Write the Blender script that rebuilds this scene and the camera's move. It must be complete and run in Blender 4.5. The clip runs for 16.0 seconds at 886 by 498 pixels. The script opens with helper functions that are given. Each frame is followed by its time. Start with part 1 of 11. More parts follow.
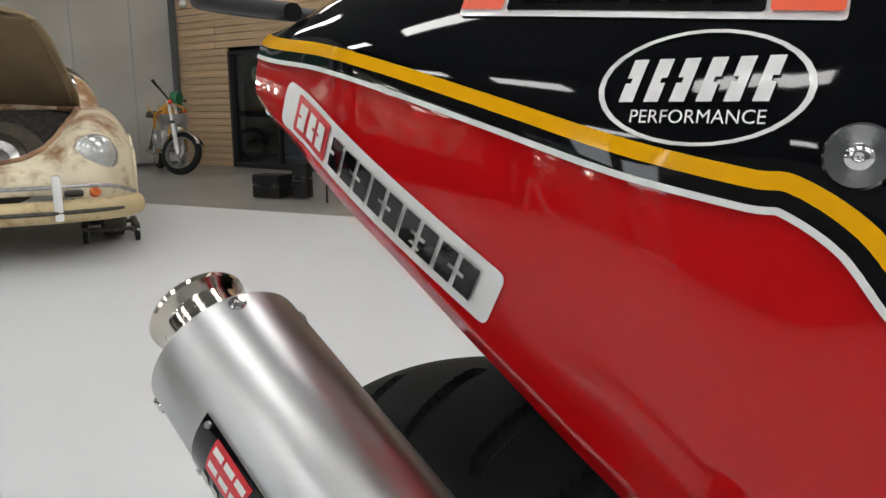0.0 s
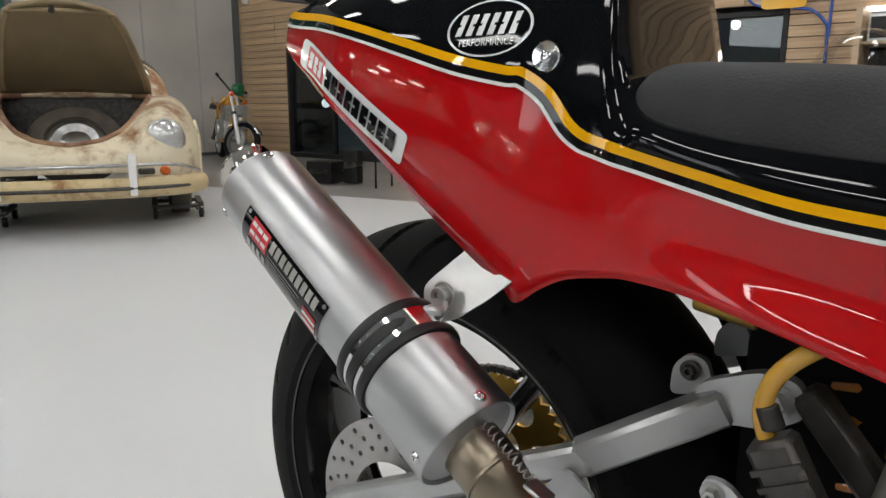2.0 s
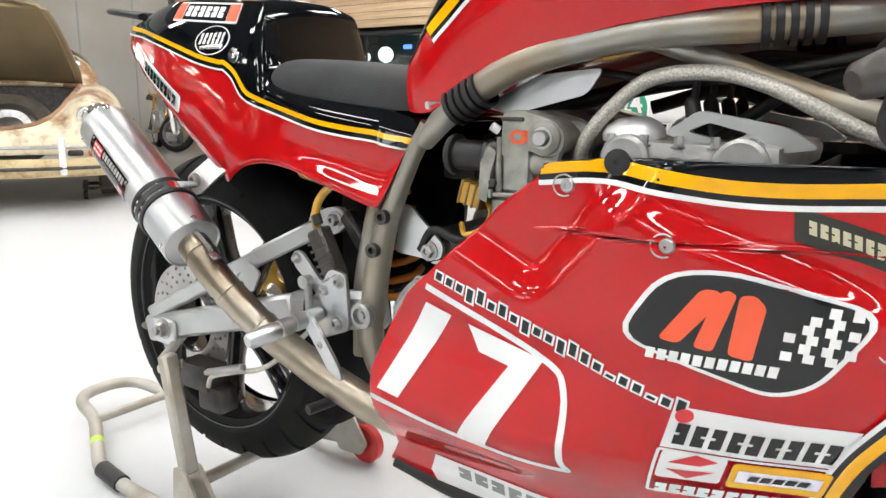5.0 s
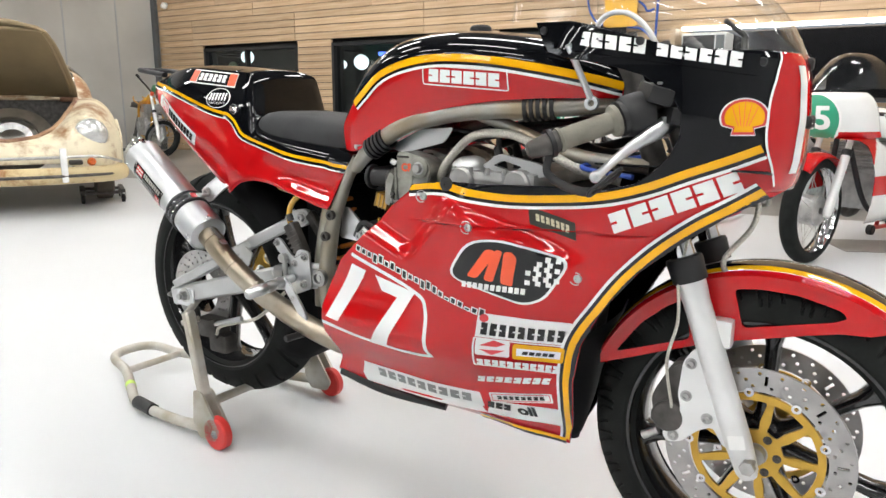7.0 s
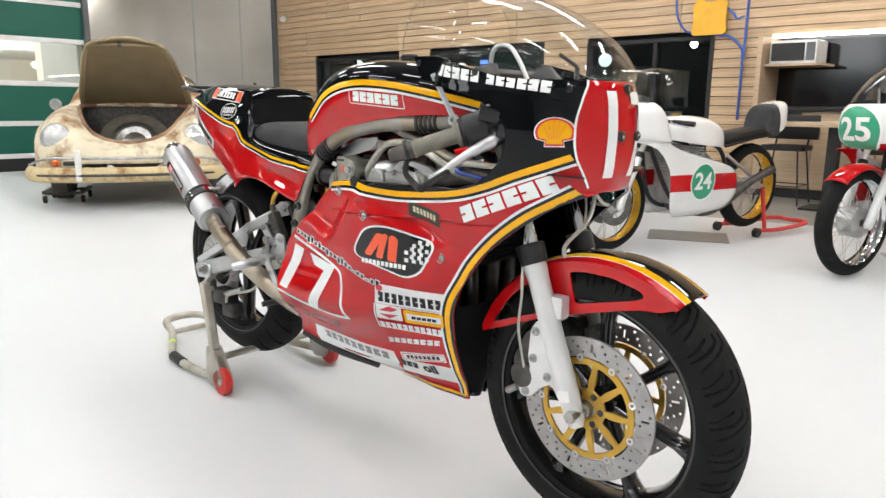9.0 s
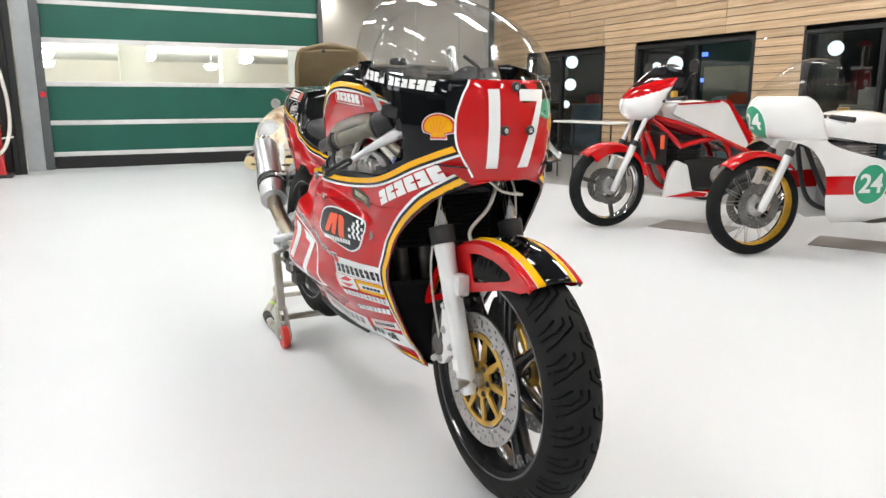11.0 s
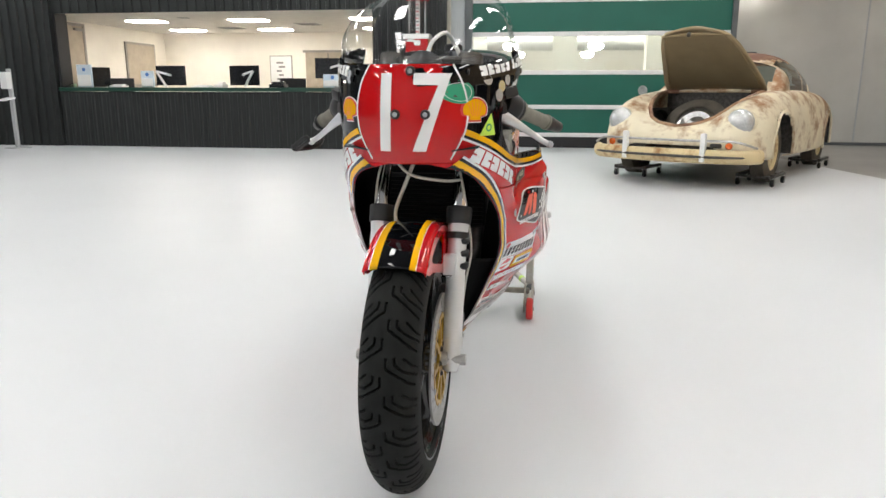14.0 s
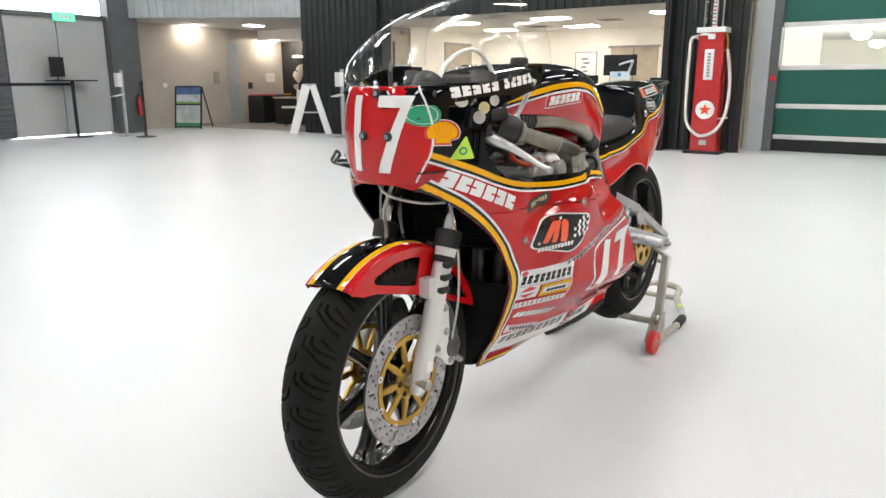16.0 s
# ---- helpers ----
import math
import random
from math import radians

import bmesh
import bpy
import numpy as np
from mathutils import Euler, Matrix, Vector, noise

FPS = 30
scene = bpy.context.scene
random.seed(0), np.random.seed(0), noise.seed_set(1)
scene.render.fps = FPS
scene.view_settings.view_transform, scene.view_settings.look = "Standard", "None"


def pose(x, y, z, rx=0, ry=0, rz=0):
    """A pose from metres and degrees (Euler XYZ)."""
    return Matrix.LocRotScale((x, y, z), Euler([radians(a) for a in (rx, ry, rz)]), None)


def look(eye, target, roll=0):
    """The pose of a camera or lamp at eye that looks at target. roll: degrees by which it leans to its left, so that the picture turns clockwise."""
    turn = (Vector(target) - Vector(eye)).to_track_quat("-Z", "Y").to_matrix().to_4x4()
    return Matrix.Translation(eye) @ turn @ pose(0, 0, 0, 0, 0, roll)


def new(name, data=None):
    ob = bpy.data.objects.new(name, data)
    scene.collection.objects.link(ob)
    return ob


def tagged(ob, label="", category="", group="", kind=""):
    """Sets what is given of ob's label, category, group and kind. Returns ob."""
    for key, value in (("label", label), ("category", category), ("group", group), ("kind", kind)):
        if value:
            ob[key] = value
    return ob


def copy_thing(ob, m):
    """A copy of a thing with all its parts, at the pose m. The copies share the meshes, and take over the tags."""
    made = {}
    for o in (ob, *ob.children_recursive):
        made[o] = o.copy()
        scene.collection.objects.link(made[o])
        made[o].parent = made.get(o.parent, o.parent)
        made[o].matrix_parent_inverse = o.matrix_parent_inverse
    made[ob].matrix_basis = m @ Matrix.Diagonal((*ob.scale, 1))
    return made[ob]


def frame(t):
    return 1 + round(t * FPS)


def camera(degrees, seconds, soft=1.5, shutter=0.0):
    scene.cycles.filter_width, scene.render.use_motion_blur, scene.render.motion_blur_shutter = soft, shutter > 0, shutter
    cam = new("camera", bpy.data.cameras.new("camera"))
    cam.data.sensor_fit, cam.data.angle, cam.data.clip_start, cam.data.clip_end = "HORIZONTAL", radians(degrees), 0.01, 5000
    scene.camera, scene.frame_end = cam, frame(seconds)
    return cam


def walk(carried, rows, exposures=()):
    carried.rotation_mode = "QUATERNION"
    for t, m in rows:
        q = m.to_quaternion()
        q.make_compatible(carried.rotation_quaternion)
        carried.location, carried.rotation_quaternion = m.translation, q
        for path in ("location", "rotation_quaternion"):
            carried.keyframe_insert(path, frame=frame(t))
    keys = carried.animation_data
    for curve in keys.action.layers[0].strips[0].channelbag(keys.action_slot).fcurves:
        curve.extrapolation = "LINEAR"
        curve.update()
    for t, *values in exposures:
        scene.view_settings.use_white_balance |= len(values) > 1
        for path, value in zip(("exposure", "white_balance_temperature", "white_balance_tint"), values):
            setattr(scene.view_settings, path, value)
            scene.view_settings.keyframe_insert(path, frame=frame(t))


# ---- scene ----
cam = camera(64.0, 16.0, soft=1.5)
PATH = [
    (0, (0.208, -0.406, 0.891), (-0.88, 1.226, 0.501), -0.1),
    (0.5, (0.255, -0.439, 0.864), (-0.895, 1.144, 0.451), -0.4),
    (1, (0.327, -0.489, 0.839), (-0.878, 1.053, 0.427), -0.3),
    (1.5, (0.398, -0.542, 0.828), (-0.816, 0.998, 0.434), -0.1),
    (2, (0.484, -0.61, 0.836), (-0.724, 0.932, 0.436), 0.1),
    (2.5, (0.585, -0.673, 0.825), (-0.625, 0.873, 0.441), 0.1),
    (3, (0.707, -0.712, 0.781), (-0.48, 0.85, 0.393), 0.4),
    (3.5, (0.804, -0.711, 0.759), (-0.37, 0.862, 0.372), 0.6),
    (4, (0.916, -0.719, 0.771), (-0.215, 0.882, 0.376), 1.0),
    (4.2, (0.961, -0.743, 0.78), (-0.165, 0.861, 0.379), 1.0),
    (6.3, (1.403, -1.157, 0.851), (0.345, 0.489, 0.438), 0.2),
    (6.5, (1.444, -1.199, 0.863), (0.387, 0.448, 0.451), 0.2),
    (7, (1.565, -1.298, 0.896), (0.506, 0.349, 0.486), 0.3),
    (7.5, (1.702, -1.35, 0.92), (0.636, 0.293, 0.515), 0.3),
    (8, (1.837, -1.354, 0.919), (0.772, 0.294, 0.532), 0.2),
    (8.5, (1.97, -1.338, 0.913), (0.806, 0.241, 0.521), 0.1),
    (9, (2.121, -1.289, 0.922), (0.799, 0.158, 0.525), 0.5),
    (9.2, (2.178, -1.255, 0.925), (0.8, 0.138, 0.524), 0.5),
    (11.3, (2.779, -0.772, 0.929), (0.985, 0.009, 0.514), 0.0),
    (11.5, (2.816, -0.709, 0.932), (0.978, -0.04, 0.512), 0.1),
    (12, (2.907, -0.53, 0.931), (0.999, -0.101, 0.509), 0.1),
    (12.5, (2.953, -0.342, 0.942), (1.01, -0.145, 0.507), -0.0),
    (13, (2.958, -0.109, 0.926), (1.005, -0.138, 0.496), 0.3),
    (13.5, (2.982, 0.099, 0.904), (1.034, -0.043, 0.473), 0.1),
    (14, (2.95, 0.305, 0.92), (1.021, 0.018, 0.478), 0.1),
    (14.5, (2.888, 0.499, 0.936), (1.013, -0.031, 0.487), 0.1),
    (15, (2.85, 0.699, 0.939), (1.049, -0.046, 0.49), -0.1),
    (15.5, (2.76, 0.857, 0.968), (1.038, -0.053, 0.512), -0.1),
    (16, (2.628, 1.011, 0.98), (1.026, -0.095, 0.521), -0.1),
]
EXPOSURES = [(0.0, -0.82), (1.0, -0.90), (1.5, -0.95), (2.0, -0.86), (2.5, -0.60), (3.0, -0.14), (3.5, 0.08), (4.2, 0.16), (6.5, 0.10), (7.0, 0.05), (9.0, -0.04), (11.5, 0.0), (12.5, -0.11), (13.5, -0.22), (14.5, -0.30), (16.0, -0.14)]
walk(cam, [(t, look(eye, target, roll)) for t, eye, target, roll in PATH], EXPOSURES)

# ---------------------------------------------------------------- world
world = bpy.data.worlds.new("hall_world")
scene.world = world
world.use_nodes = True
world.node_tree.nodes["Background"].inputs[0].default_value = (0.75, 0.85, 1.0, 1)
world.node_tree.nodes["Background"].inputs[1].default_value = 0.4


# ---------------------------------------------------------------- materials
def material(name, col, rough=0.5, metal=0.0, var=0.1, scale=6.0, bump=0.05, bscale=120.0, coat=0.0, rvar=0.1, col2=None, stretch=(1, 1, 1)):
    """A painted, cast or moulded surface: colour varies at a coarse and a fine scale, gloss with it, and a fine relief."""
    m = bpy.data.materials.new(name)
    m.use_nodes = True
    nt = m.node_tree
    b = nt.nodes["Principled BSDF"]
    co = nt.nodes.new("ShaderNodeTexCoord")
    mp = nt.nodes.new("ShaderNodeMapping")
    mp.inputs["Scale"].default_value = stretch
    nt.links.new(co.outputs["Object"], mp.inputs[0])
    n1 = nt.nodes.new("ShaderNodeTexNoise")
    n1.inputs["Scale"].default_value, n1.inputs["Detail"].default_value = scale, 6
    n2 = nt.nodes.new("ShaderNodeTexNoise")
    n2.inputs["Scale"].default_value, n2.inputs["Detail"].default_value = bscale, 3
    nt.links.new(mp.outputs[0], n1.inputs["Vector"])
    nt.links.new(mp.outputs[0], n2.inputs["Vector"])
    r = nt.nodes.new("ShaderNodeValToRGB")
    c2 = col2 or tuple(min(1, c * (1 + var)) for c in col)
    r.color_ramp.elements[0].position, r.color_ramp.elements[1].position = 0.35, 0.68
    r.color_ramp.elements[0].color = (*[c * (1 - var) for c in col], 1)
    r.color_ramp.elements[1].color = (*c2, 1)
    nt.links.new(n1.outputs["Fac"], r.inputs[0])
    nt.links.new(r.outputs[0], b.inputs["Base Color"])
    mr = nt.nodes.new("ShaderNodeMapRange")
    mr.inputs[3].default_value, mr.inputs[4].default_value = max(0.02, rough - rvar / 2), rough + rvar / 2
    mix = nt.nodes.new("ShaderNodeMath")
    mix.operation = "MULTIPLY_ADD"
    mix.inputs[1].default_value, mix.inputs[2].default_value = 0.6, 0.2
    nt.links.new(n2.outputs["Fac"], mix.inputs[0])
    nt.links.new(mix.outputs[0], mr.inputs[0])
    nt.links.new(mr.outputs[0], b.inputs["Roughness"])
    b.inputs["Metallic"].default_value = metal
    b.inputs["Coat Weight"].default_value = coat
    b.inputs["Specular IOR Level"].default_value = 0.5 if coat < 0.9 else 0.0
    b.inputs["Coat Roughness"].default_value = 0.04
    if bump:
        bp = nt.nodes.new("ShaderNodeBump")
        bp.inputs["Strength"].default_value, bp.inputs["Distance"].default_value = bump, 0.002
        nt.links.new(n2.outputs["Fac"], bp.inputs["Height"])
        nt.links.new(bp.outputs[0], b.inputs["Normal"])
    return m


def glass(name, col=(1, 1, 1), rough=0.0, mix=0.12):
    """Thin clear sheet: mostly see-through, with a mirror reflection that grows at grazing angles."""
    m = bpy.data.materials.new(name)
    m.use_nodes = True
    nt = m.node_tree
    out = nt.nodes["Material Output"]
    nt.nodes.remove(nt.nodes["Principled BSDF"])
    tr, gl = nt.nodes.new("ShaderNodeBsdfTransparent"), nt.nodes.new("ShaderNodeBsdfGlossy")
    tr.inputs[0].default_value = (*col, 1)
    gl.inputs["Roughness"].default_value = rough
    lw = nt.nodes.new("ShaderNodeLayerWeight")
    lw.inputs["Blend"].default_value = 0.5
    pw = nt.nodes.new("ShaderNodeMath")
    pw.operation, pw.inputs[1].default_value = "POWER", 4.5
    nt.links.new(lw.outputs["Facing"], pw.inputs[0])
    ml = nt.nodes.new("ShaderNodeMath")
    ml.operation = "MULTIPLY_ADD"
    ml.inputs[1].default_value, ml.inputs[2].default_value = 0.8, mix
    ml.use_clamp = True
    nt.links.new(pw.outputs[0], ml.inputs[0])
    ms = nt.nodes.new("ShaderNodeMixShader")
    nt.links.new(ml.outputs[0], ms.inputs[0])
    nt.links.new(tr.outputs[0], ms.inputs[1])
    nt.links.new(gl.outputs[0], ms.inputs[2])
    nt.links.new(ms.outputs[0], out.inputs[0])
    return m


def glow(name, col, strength):
    m = bpy.data.materials.new(name)
    m.use_nodes = True
    b = m.node_tree.nodes["Principled BSDF"]
    b.inputs["Base Color"].default_value = (*col, 1)
    b.inputs["Emission Color"].default_value = (*col, 1)
    b.inputs["Emission Strength"].default_value = strength
    return m


RED = material("red_lacquer", (0.50, 0.005, 0.007), 0.30, var=0.06, scale=3, bump=0.015, bscale=40, coat=1.0, rvar=0.06)
BLACKP = material("black_lacquer", (0.003, 0.0034, 0.0045), 0.30, var=0.2, scale=4, bump=0.015, bscale=40, coat=1.0, rvar=0.06)
BLACKP.node_tree.nodes["Principled BSDF"].inputs["Coat IOR"].default_value = 1.38
YELLOW = material("yellow_stripe", (0.85, 0.42, 0.004), 0.4, var=0.05, bump=0.01, coat=1.0)
WHITE = material("white_vinyl", (0.80, 0.80, 0.79), 0.35, var=0.03, bump=0.01, coat=0.4)
INKBLACK = material("black_vinyl", (0.005, 0.005, 0.006), 0.35, var=0.1, bump=0.01, coat=1.0)
ORANGE = material("orange_vinyl", (0.85, 0.10, 0.03), 0.35, var=0.04, bump=0.01, coat=0.3)
REDV = material("red_vinyl", (0.62, 0.02, 0.03), 0.35, var=0.04, bump=0.01, coat=0.3)
GREENV = material("green_vinyl", (0.02, 0.30, 0.16), 0.35, var=0.04, bump=0.01, coat=0.3)
SILVERV = material("silver_vinyl", (0.5, 0.5, 0.48), 0.35, metal=0.6, var=0.08, bump=0.02)
LIME = material("lime_vinyl", (0.50, 0.75, 0.08), 0.35, var=0.04, bump=0.01)
RUBBER = material("tyre_rubber", (0.0085, 0.0095, 0.009), 0.70, var=0.25, scale=20, bump=0.25, bscale=260, rvar=0.15)
RUBBER.node_tree.nodes["Principled BSDF"].inputs["Specular IOR Level"].default_value = 0.18
SOFTBLACK = material("black_plastic", (0.007, 0.007, 0.008), 0.48, var=0.2, scale=15, bump=0.12, bscale=220, rvar=0.15)
FOAM = material("seat_foam", (0.035, 0.036, 0.038), 0.85, var=0.2, scale=12, bump=0.5, bscale=420)
RIMBLACK = material("black_wheel_enamel", (0.010, 0.010, 0.011), 0.2, var=0.2, bump=0.03, coat=0.5)
ALU = material("brushed_aluminium", (0.60, 0.61, 0.62), 0.34, metal=1.0, var=0.08, scale=9, bump=0.06, bscale=160, rvar=0.16)
CANALU = material("satin_can_aluminium", (0.50, 0.51, 0.515), 0.37, metal=1.0, var=0.05, scale=5, bump=0.05, bscale=60, rvar=0.1, stretch=(1, 1, 6))
CAST = material("cast_aluminium", (0.45, 0.45, 0.44), 0.5, metal=0.9, var=0.22, scale=16, bump=0.3, bscale=240, rvar=0.2)
DULLALU = material("dull_swingarm_aluminium", (0.52, 0.53, 0.53), 0.45, metal=0.85, var=0.12, scale=10, bump=0.12, bscale=180, rvar=0.2)
FRAME = material("bare_frame_steel", (0.36, 0.35, 0.31), 0.36, metal=0.55, var=0.14, scale=11, bump=0.08, bscale=160, coat=0.3, rvar=0.2, col2=(0.27, 0.215, 0.14))
TITAN = material("heat_tinted_titanium", (0.33, 0.27, 0.19), 0.32, metal=1.0, var=0.2, scale=7, bump=0.05, bscale=150, col2=(0.50, 0.45, 0.38))
CHROME = material("polished_steel", (0.75, 0.75, 0.76), 0.1, metal=1.0, var=0.04, bump=0.02)
STEEL = material("zinc_steel", (0.45, 0.45, 0.44), 0.35, metal=1.0, var=0.15, scale=40, bump=0.1)
DARKSTEEL = material("dark_steel", (0.09, 0.085, 0.08), 0.45, metal=0.8, var=0.3, scale=30, bump=0.2, bscale=200)
GOLD = material("gold_anodised", (0.58, 0.36, 0.07), 0.35, metal=0.9, var=0.12, scale=18, bump=0.06)
DISC = material("ground_disc_steel", (0.42, 0.41, 0.40), 0.36, metal=1.0, var=0.12, scale=20, bump=0.08, bscale=300)
SATINALU = material("pale_satin_aluminium", (0.72, 0.73, 0.73), 0.42, metal=0.55, var=0.08, scale=14, bump=0.08, bscale=180)
FORK = material("fork_leg_silver", (0.74, 0.745, 0.74), 0.40, metal=0.45, var=0.06, scale=9, bump=0.06)
GRIP = material("grip_rubber", (0.20, 0.19, 0.155), 0.8, var=0.12, scale=40, bump=0.4, bscale=300)
AMBER = material("amber_tube", (0.55, 0.30, 0.04), 0.25, var=0.15, bump=0.02, coat=0.5)
BRASSY = material("bronze_filter", (0.32, 0.22, 0.07), 0.4, metal=0.8, var=0.2, scale=20)
BRAID = material("braided_hose", (0.56, 0.54, 0.48), 0.5, metal=0.5, var=0.3, scale=420, bump=0.4, bscale=500)
REDWHEEL = material("red_polyurethane", (0.58, 0.035, 0.03), 0.4, var=0.08, bump=0.05)
STANDM = material("stand_silver_paint", (0.62, 0.61, 0.57), 0.45, metal=0.5, var=0.15, scale=14, bump=0.15, bscale=180, col2=(0.38, 0.34, 0.26))
SCREEN = glass("clear_perspex", (0.97, 0.98, 0.98), 0.05, 0.05)
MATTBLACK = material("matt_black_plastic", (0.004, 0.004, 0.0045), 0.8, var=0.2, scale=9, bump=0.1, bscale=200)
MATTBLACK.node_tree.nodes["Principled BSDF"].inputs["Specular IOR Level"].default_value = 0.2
MINT = material("mint_vinyl", (0.45, 0.62, 0.42), 0.4, var=0.05, bump=0.01)
TINY = material("printed_grey", (0.25, 0.25, 0.25), 0.4, metal=0.4, var=0.1, bump=0.01)


# ---------------------------------------------------------------- mesh helpers
def V(*a):
    return Vector(a)


def finish(bm, name, mat, sharp=38, recalc=True):
    if recalc:
        bmesh.ops.recalc_face_normals(bm, faces=bm.faces)
    me = bpy.data.meshes.new(name)
    bm.to_mesh(me)
    bm.free()
    for m in mat if isinstance(mat, (list, tuple)) else (mat,):
        me.materials.append(m)
    me.polygons.foreach_set("use_smooth", [True] * len(me.polygons))
    me.set_sharp_from_angle(angle=radians(sharp))
    return me


def part(name, bm, mat, parent=None, label="", sharp=38, recalc=True):
    ob = new(name, finish(bm, name, mat, sharp, recalc))
    ob.parent = parent
    return tagged(ob, label)


def thing(name, label, category, at=(0, 0, 0), turn=0, group="", kind=""):
    ob = new(name)
    ob.empty_display_size = 0.1
    ob.matrix_world = pose(*at, 0, 0, turn)
    bpy.context.view_layer.update()
    return tagged(ob, label, category, group, kind)


def whole(name, bm, mat, label, category, at=(0, 0, 0), turn=0, group="", kind="", sharp=38):
    ob = new(name, finish(bm, name, mat, sharp))
    ob.matrix_world = pose(*at, 0, 0, turn)
    return tagged(ob, label, category, group, kind)


def box(bm, lo, hi, bevel=0.0, seg=1, m=None):
    r = bmesh.ops.create_cube(bm, size=1)
    vs = r["verts"]
    c, s = (V(*lo) + V(*hi)) / 2, V(*hi) - V(*lo)
    for v in vs:
        v.co = V(v.co.x * s.x, v.co.y * s.y, v.co.z * s.z) + c
    if bevel:
        es = list({e for v in vs for e in v.link_edges})
        g = bmesh.ops.bevel(bm, geom=es, offset=bevel, segments=seg, affect="EDGES", profile=0.7)
        vs = list({v for f in g["faces"] for v in f.verts} | {v for v in vs if v.is_valid})
    if m is not None:
        for v in vs:
            v.co = m @ v.co
    return bm


def beam(bm, a, b, w, h, bevel=0.002, up=(0, 0, 1)):
    """A bar of section w x h from a to b."""
    a, b = V(*a), V(*b)
    d = (b - a).normalized()
    s = d.cross(V(*up)).normalized()
    u = s.cross(d)
    m = Matrix((s, d, u)).transposed().to_4x4()
    m.translation = (a + b) / 2
    length = (b - a).length
    return box(bm, (-w / 2, -length / 2, -h / 2), (w / 2, length / 2, h / 2), bevel, 1, m)


def frame_at(d):
    d = d.normalized()
    s = d.cross(V(0, 0, 1)) if abs(d.z) < 0.95 else d.cross(V(1, 0, 0))
    s.normalize()
    return s, s.cross(d)


def smooth_path(pts, n=8):
    """A Catmull-Rom curve through points of any dimension."""
    p = [np.array(q, float) for q in pts]
    if len(p) < 3 or n < 2:
        return p
    p = [2 * p[0] - p[1], *p, 2 * p[-1] - p[-2]]
    out = []
    for i in range(1, len(p) - 2):
        for k in range(n):
            t = k / n
            out.append(0.5 * (2 * p[i] + (p[i + 1] - p[i - 1]) * t + (2 * p[i - 1] - 5 * p[i] + 4 * p[i + 1] - p[i + 2]) * t * t + (3 * p[i] - p[i - 1] - 3 * p[i + 1] + p[i + 2]) * t**3))
    out.append(p[-2])
    return out


def tube(bm, pts, r, seg=14, n=7, cap=True, flat=1.0):
    """A round tube along a smooth line; r is a radius or one for each given point."""
    rad = list(r) if isinstance(r, (list, tuple)) else [r] * len(pts)
    path = smooth_path([(*p, q) for p, q in zip(pts, rad)], n)
    pos = [V(*[float(c) for c in p[:3]]) for p in path]
    rings, s = [], None
    for i, p in enumerate(pos):
        d = (pos[min(i + 1, len(pos) - 1)] - pos[max(i - 1, 0)]).normalized()
        if s is None:
            s, u = frame_at(d)
        else:
            s = (s - d * s.dot(d)).normalized()
            u = s.cross(d)
        q = float(path[i][3])
        rings.append([bm.verts.new(p + q * (math.cos(a) * s + flat * math.sin(a) * u)) for a in [2 * math.pi * k / seg for k in range(seg)]])
    for a, b in zip(rings, rings[1:]):
        for k in range(seg):
            bm.faces.new((a[k], a[(k + 1) % seg], b[(k + 1) % seg], b[k]))
    if cap:
        bm.faces.new(rings[0][::-1])
        bm.faces.new(rings[-1])
    return bm


def lathe(bm, prof, a, b, seg=32, close=False):
    """Turns a profile of (distance along a->b in metres, radius) round the line from a towards b."""
    a, b = V(*a), V(*b)
    d = (b - a).normalized()
    s, u = frame_at(d)
    rings = []
    for h, r in prof:
        if r < 1e-5:
            rings.append([bm.verts.new(a + d * h)])
        else:
            rings.append([bm.verts.new(a + d * h + r * (math.cos(t) * s + math.sin(t) * u)) for t in [2 * math.pi * k / seg for k in range(seg)]])
    pairs = list(zip(rings, rings[1:])) + ([(rings[-1], rings[0])] if close else [])
    for p, q in pairs:
        for k in range(seg):
            j = (k + 1) % seg
            if len(p) == 1 and len(q) > 1:
                bm.faces.new((p[0], q[j], q[k]))
            elif len(q) == 1 and len(p) > 1:
                bm.faces.new((p[k], p[j], q[0]))
            elif len(p) > 1:
                bm.faces.new((p[k], p[j], q[j], q[k]))
    return bm


def rod(bm, a, b, r, seg=16, ch=0.001):
    length = (V(*b) - V(*a)).length
    return lathe(bm, [(0, 0), (0, r - ch), (ch, r), (length - ch, r), (length, r - ch), (length, 0)], a, b, seg)


def bolt(bm, a, d, r=0.008, h=0.006, hexa=True):
    """A hexagon nut or bolt head on a washer, standing off a along d."""
    a, d = V(*a), V(*d).normalized()
    lathe(bm, [(0, r * 1.45), (0.0015, r * 1.45), (0.0015, 0)], a, a + d, 18)
    lathe(bm, [(0.001, r), (h * 0.85, r), (h, r * 0.86), (h, r * 0.45), (h * 0.5, r * 0.42), (h * 0.5, 0)], a, a + d, 6 if hexa else 16)
    return bm


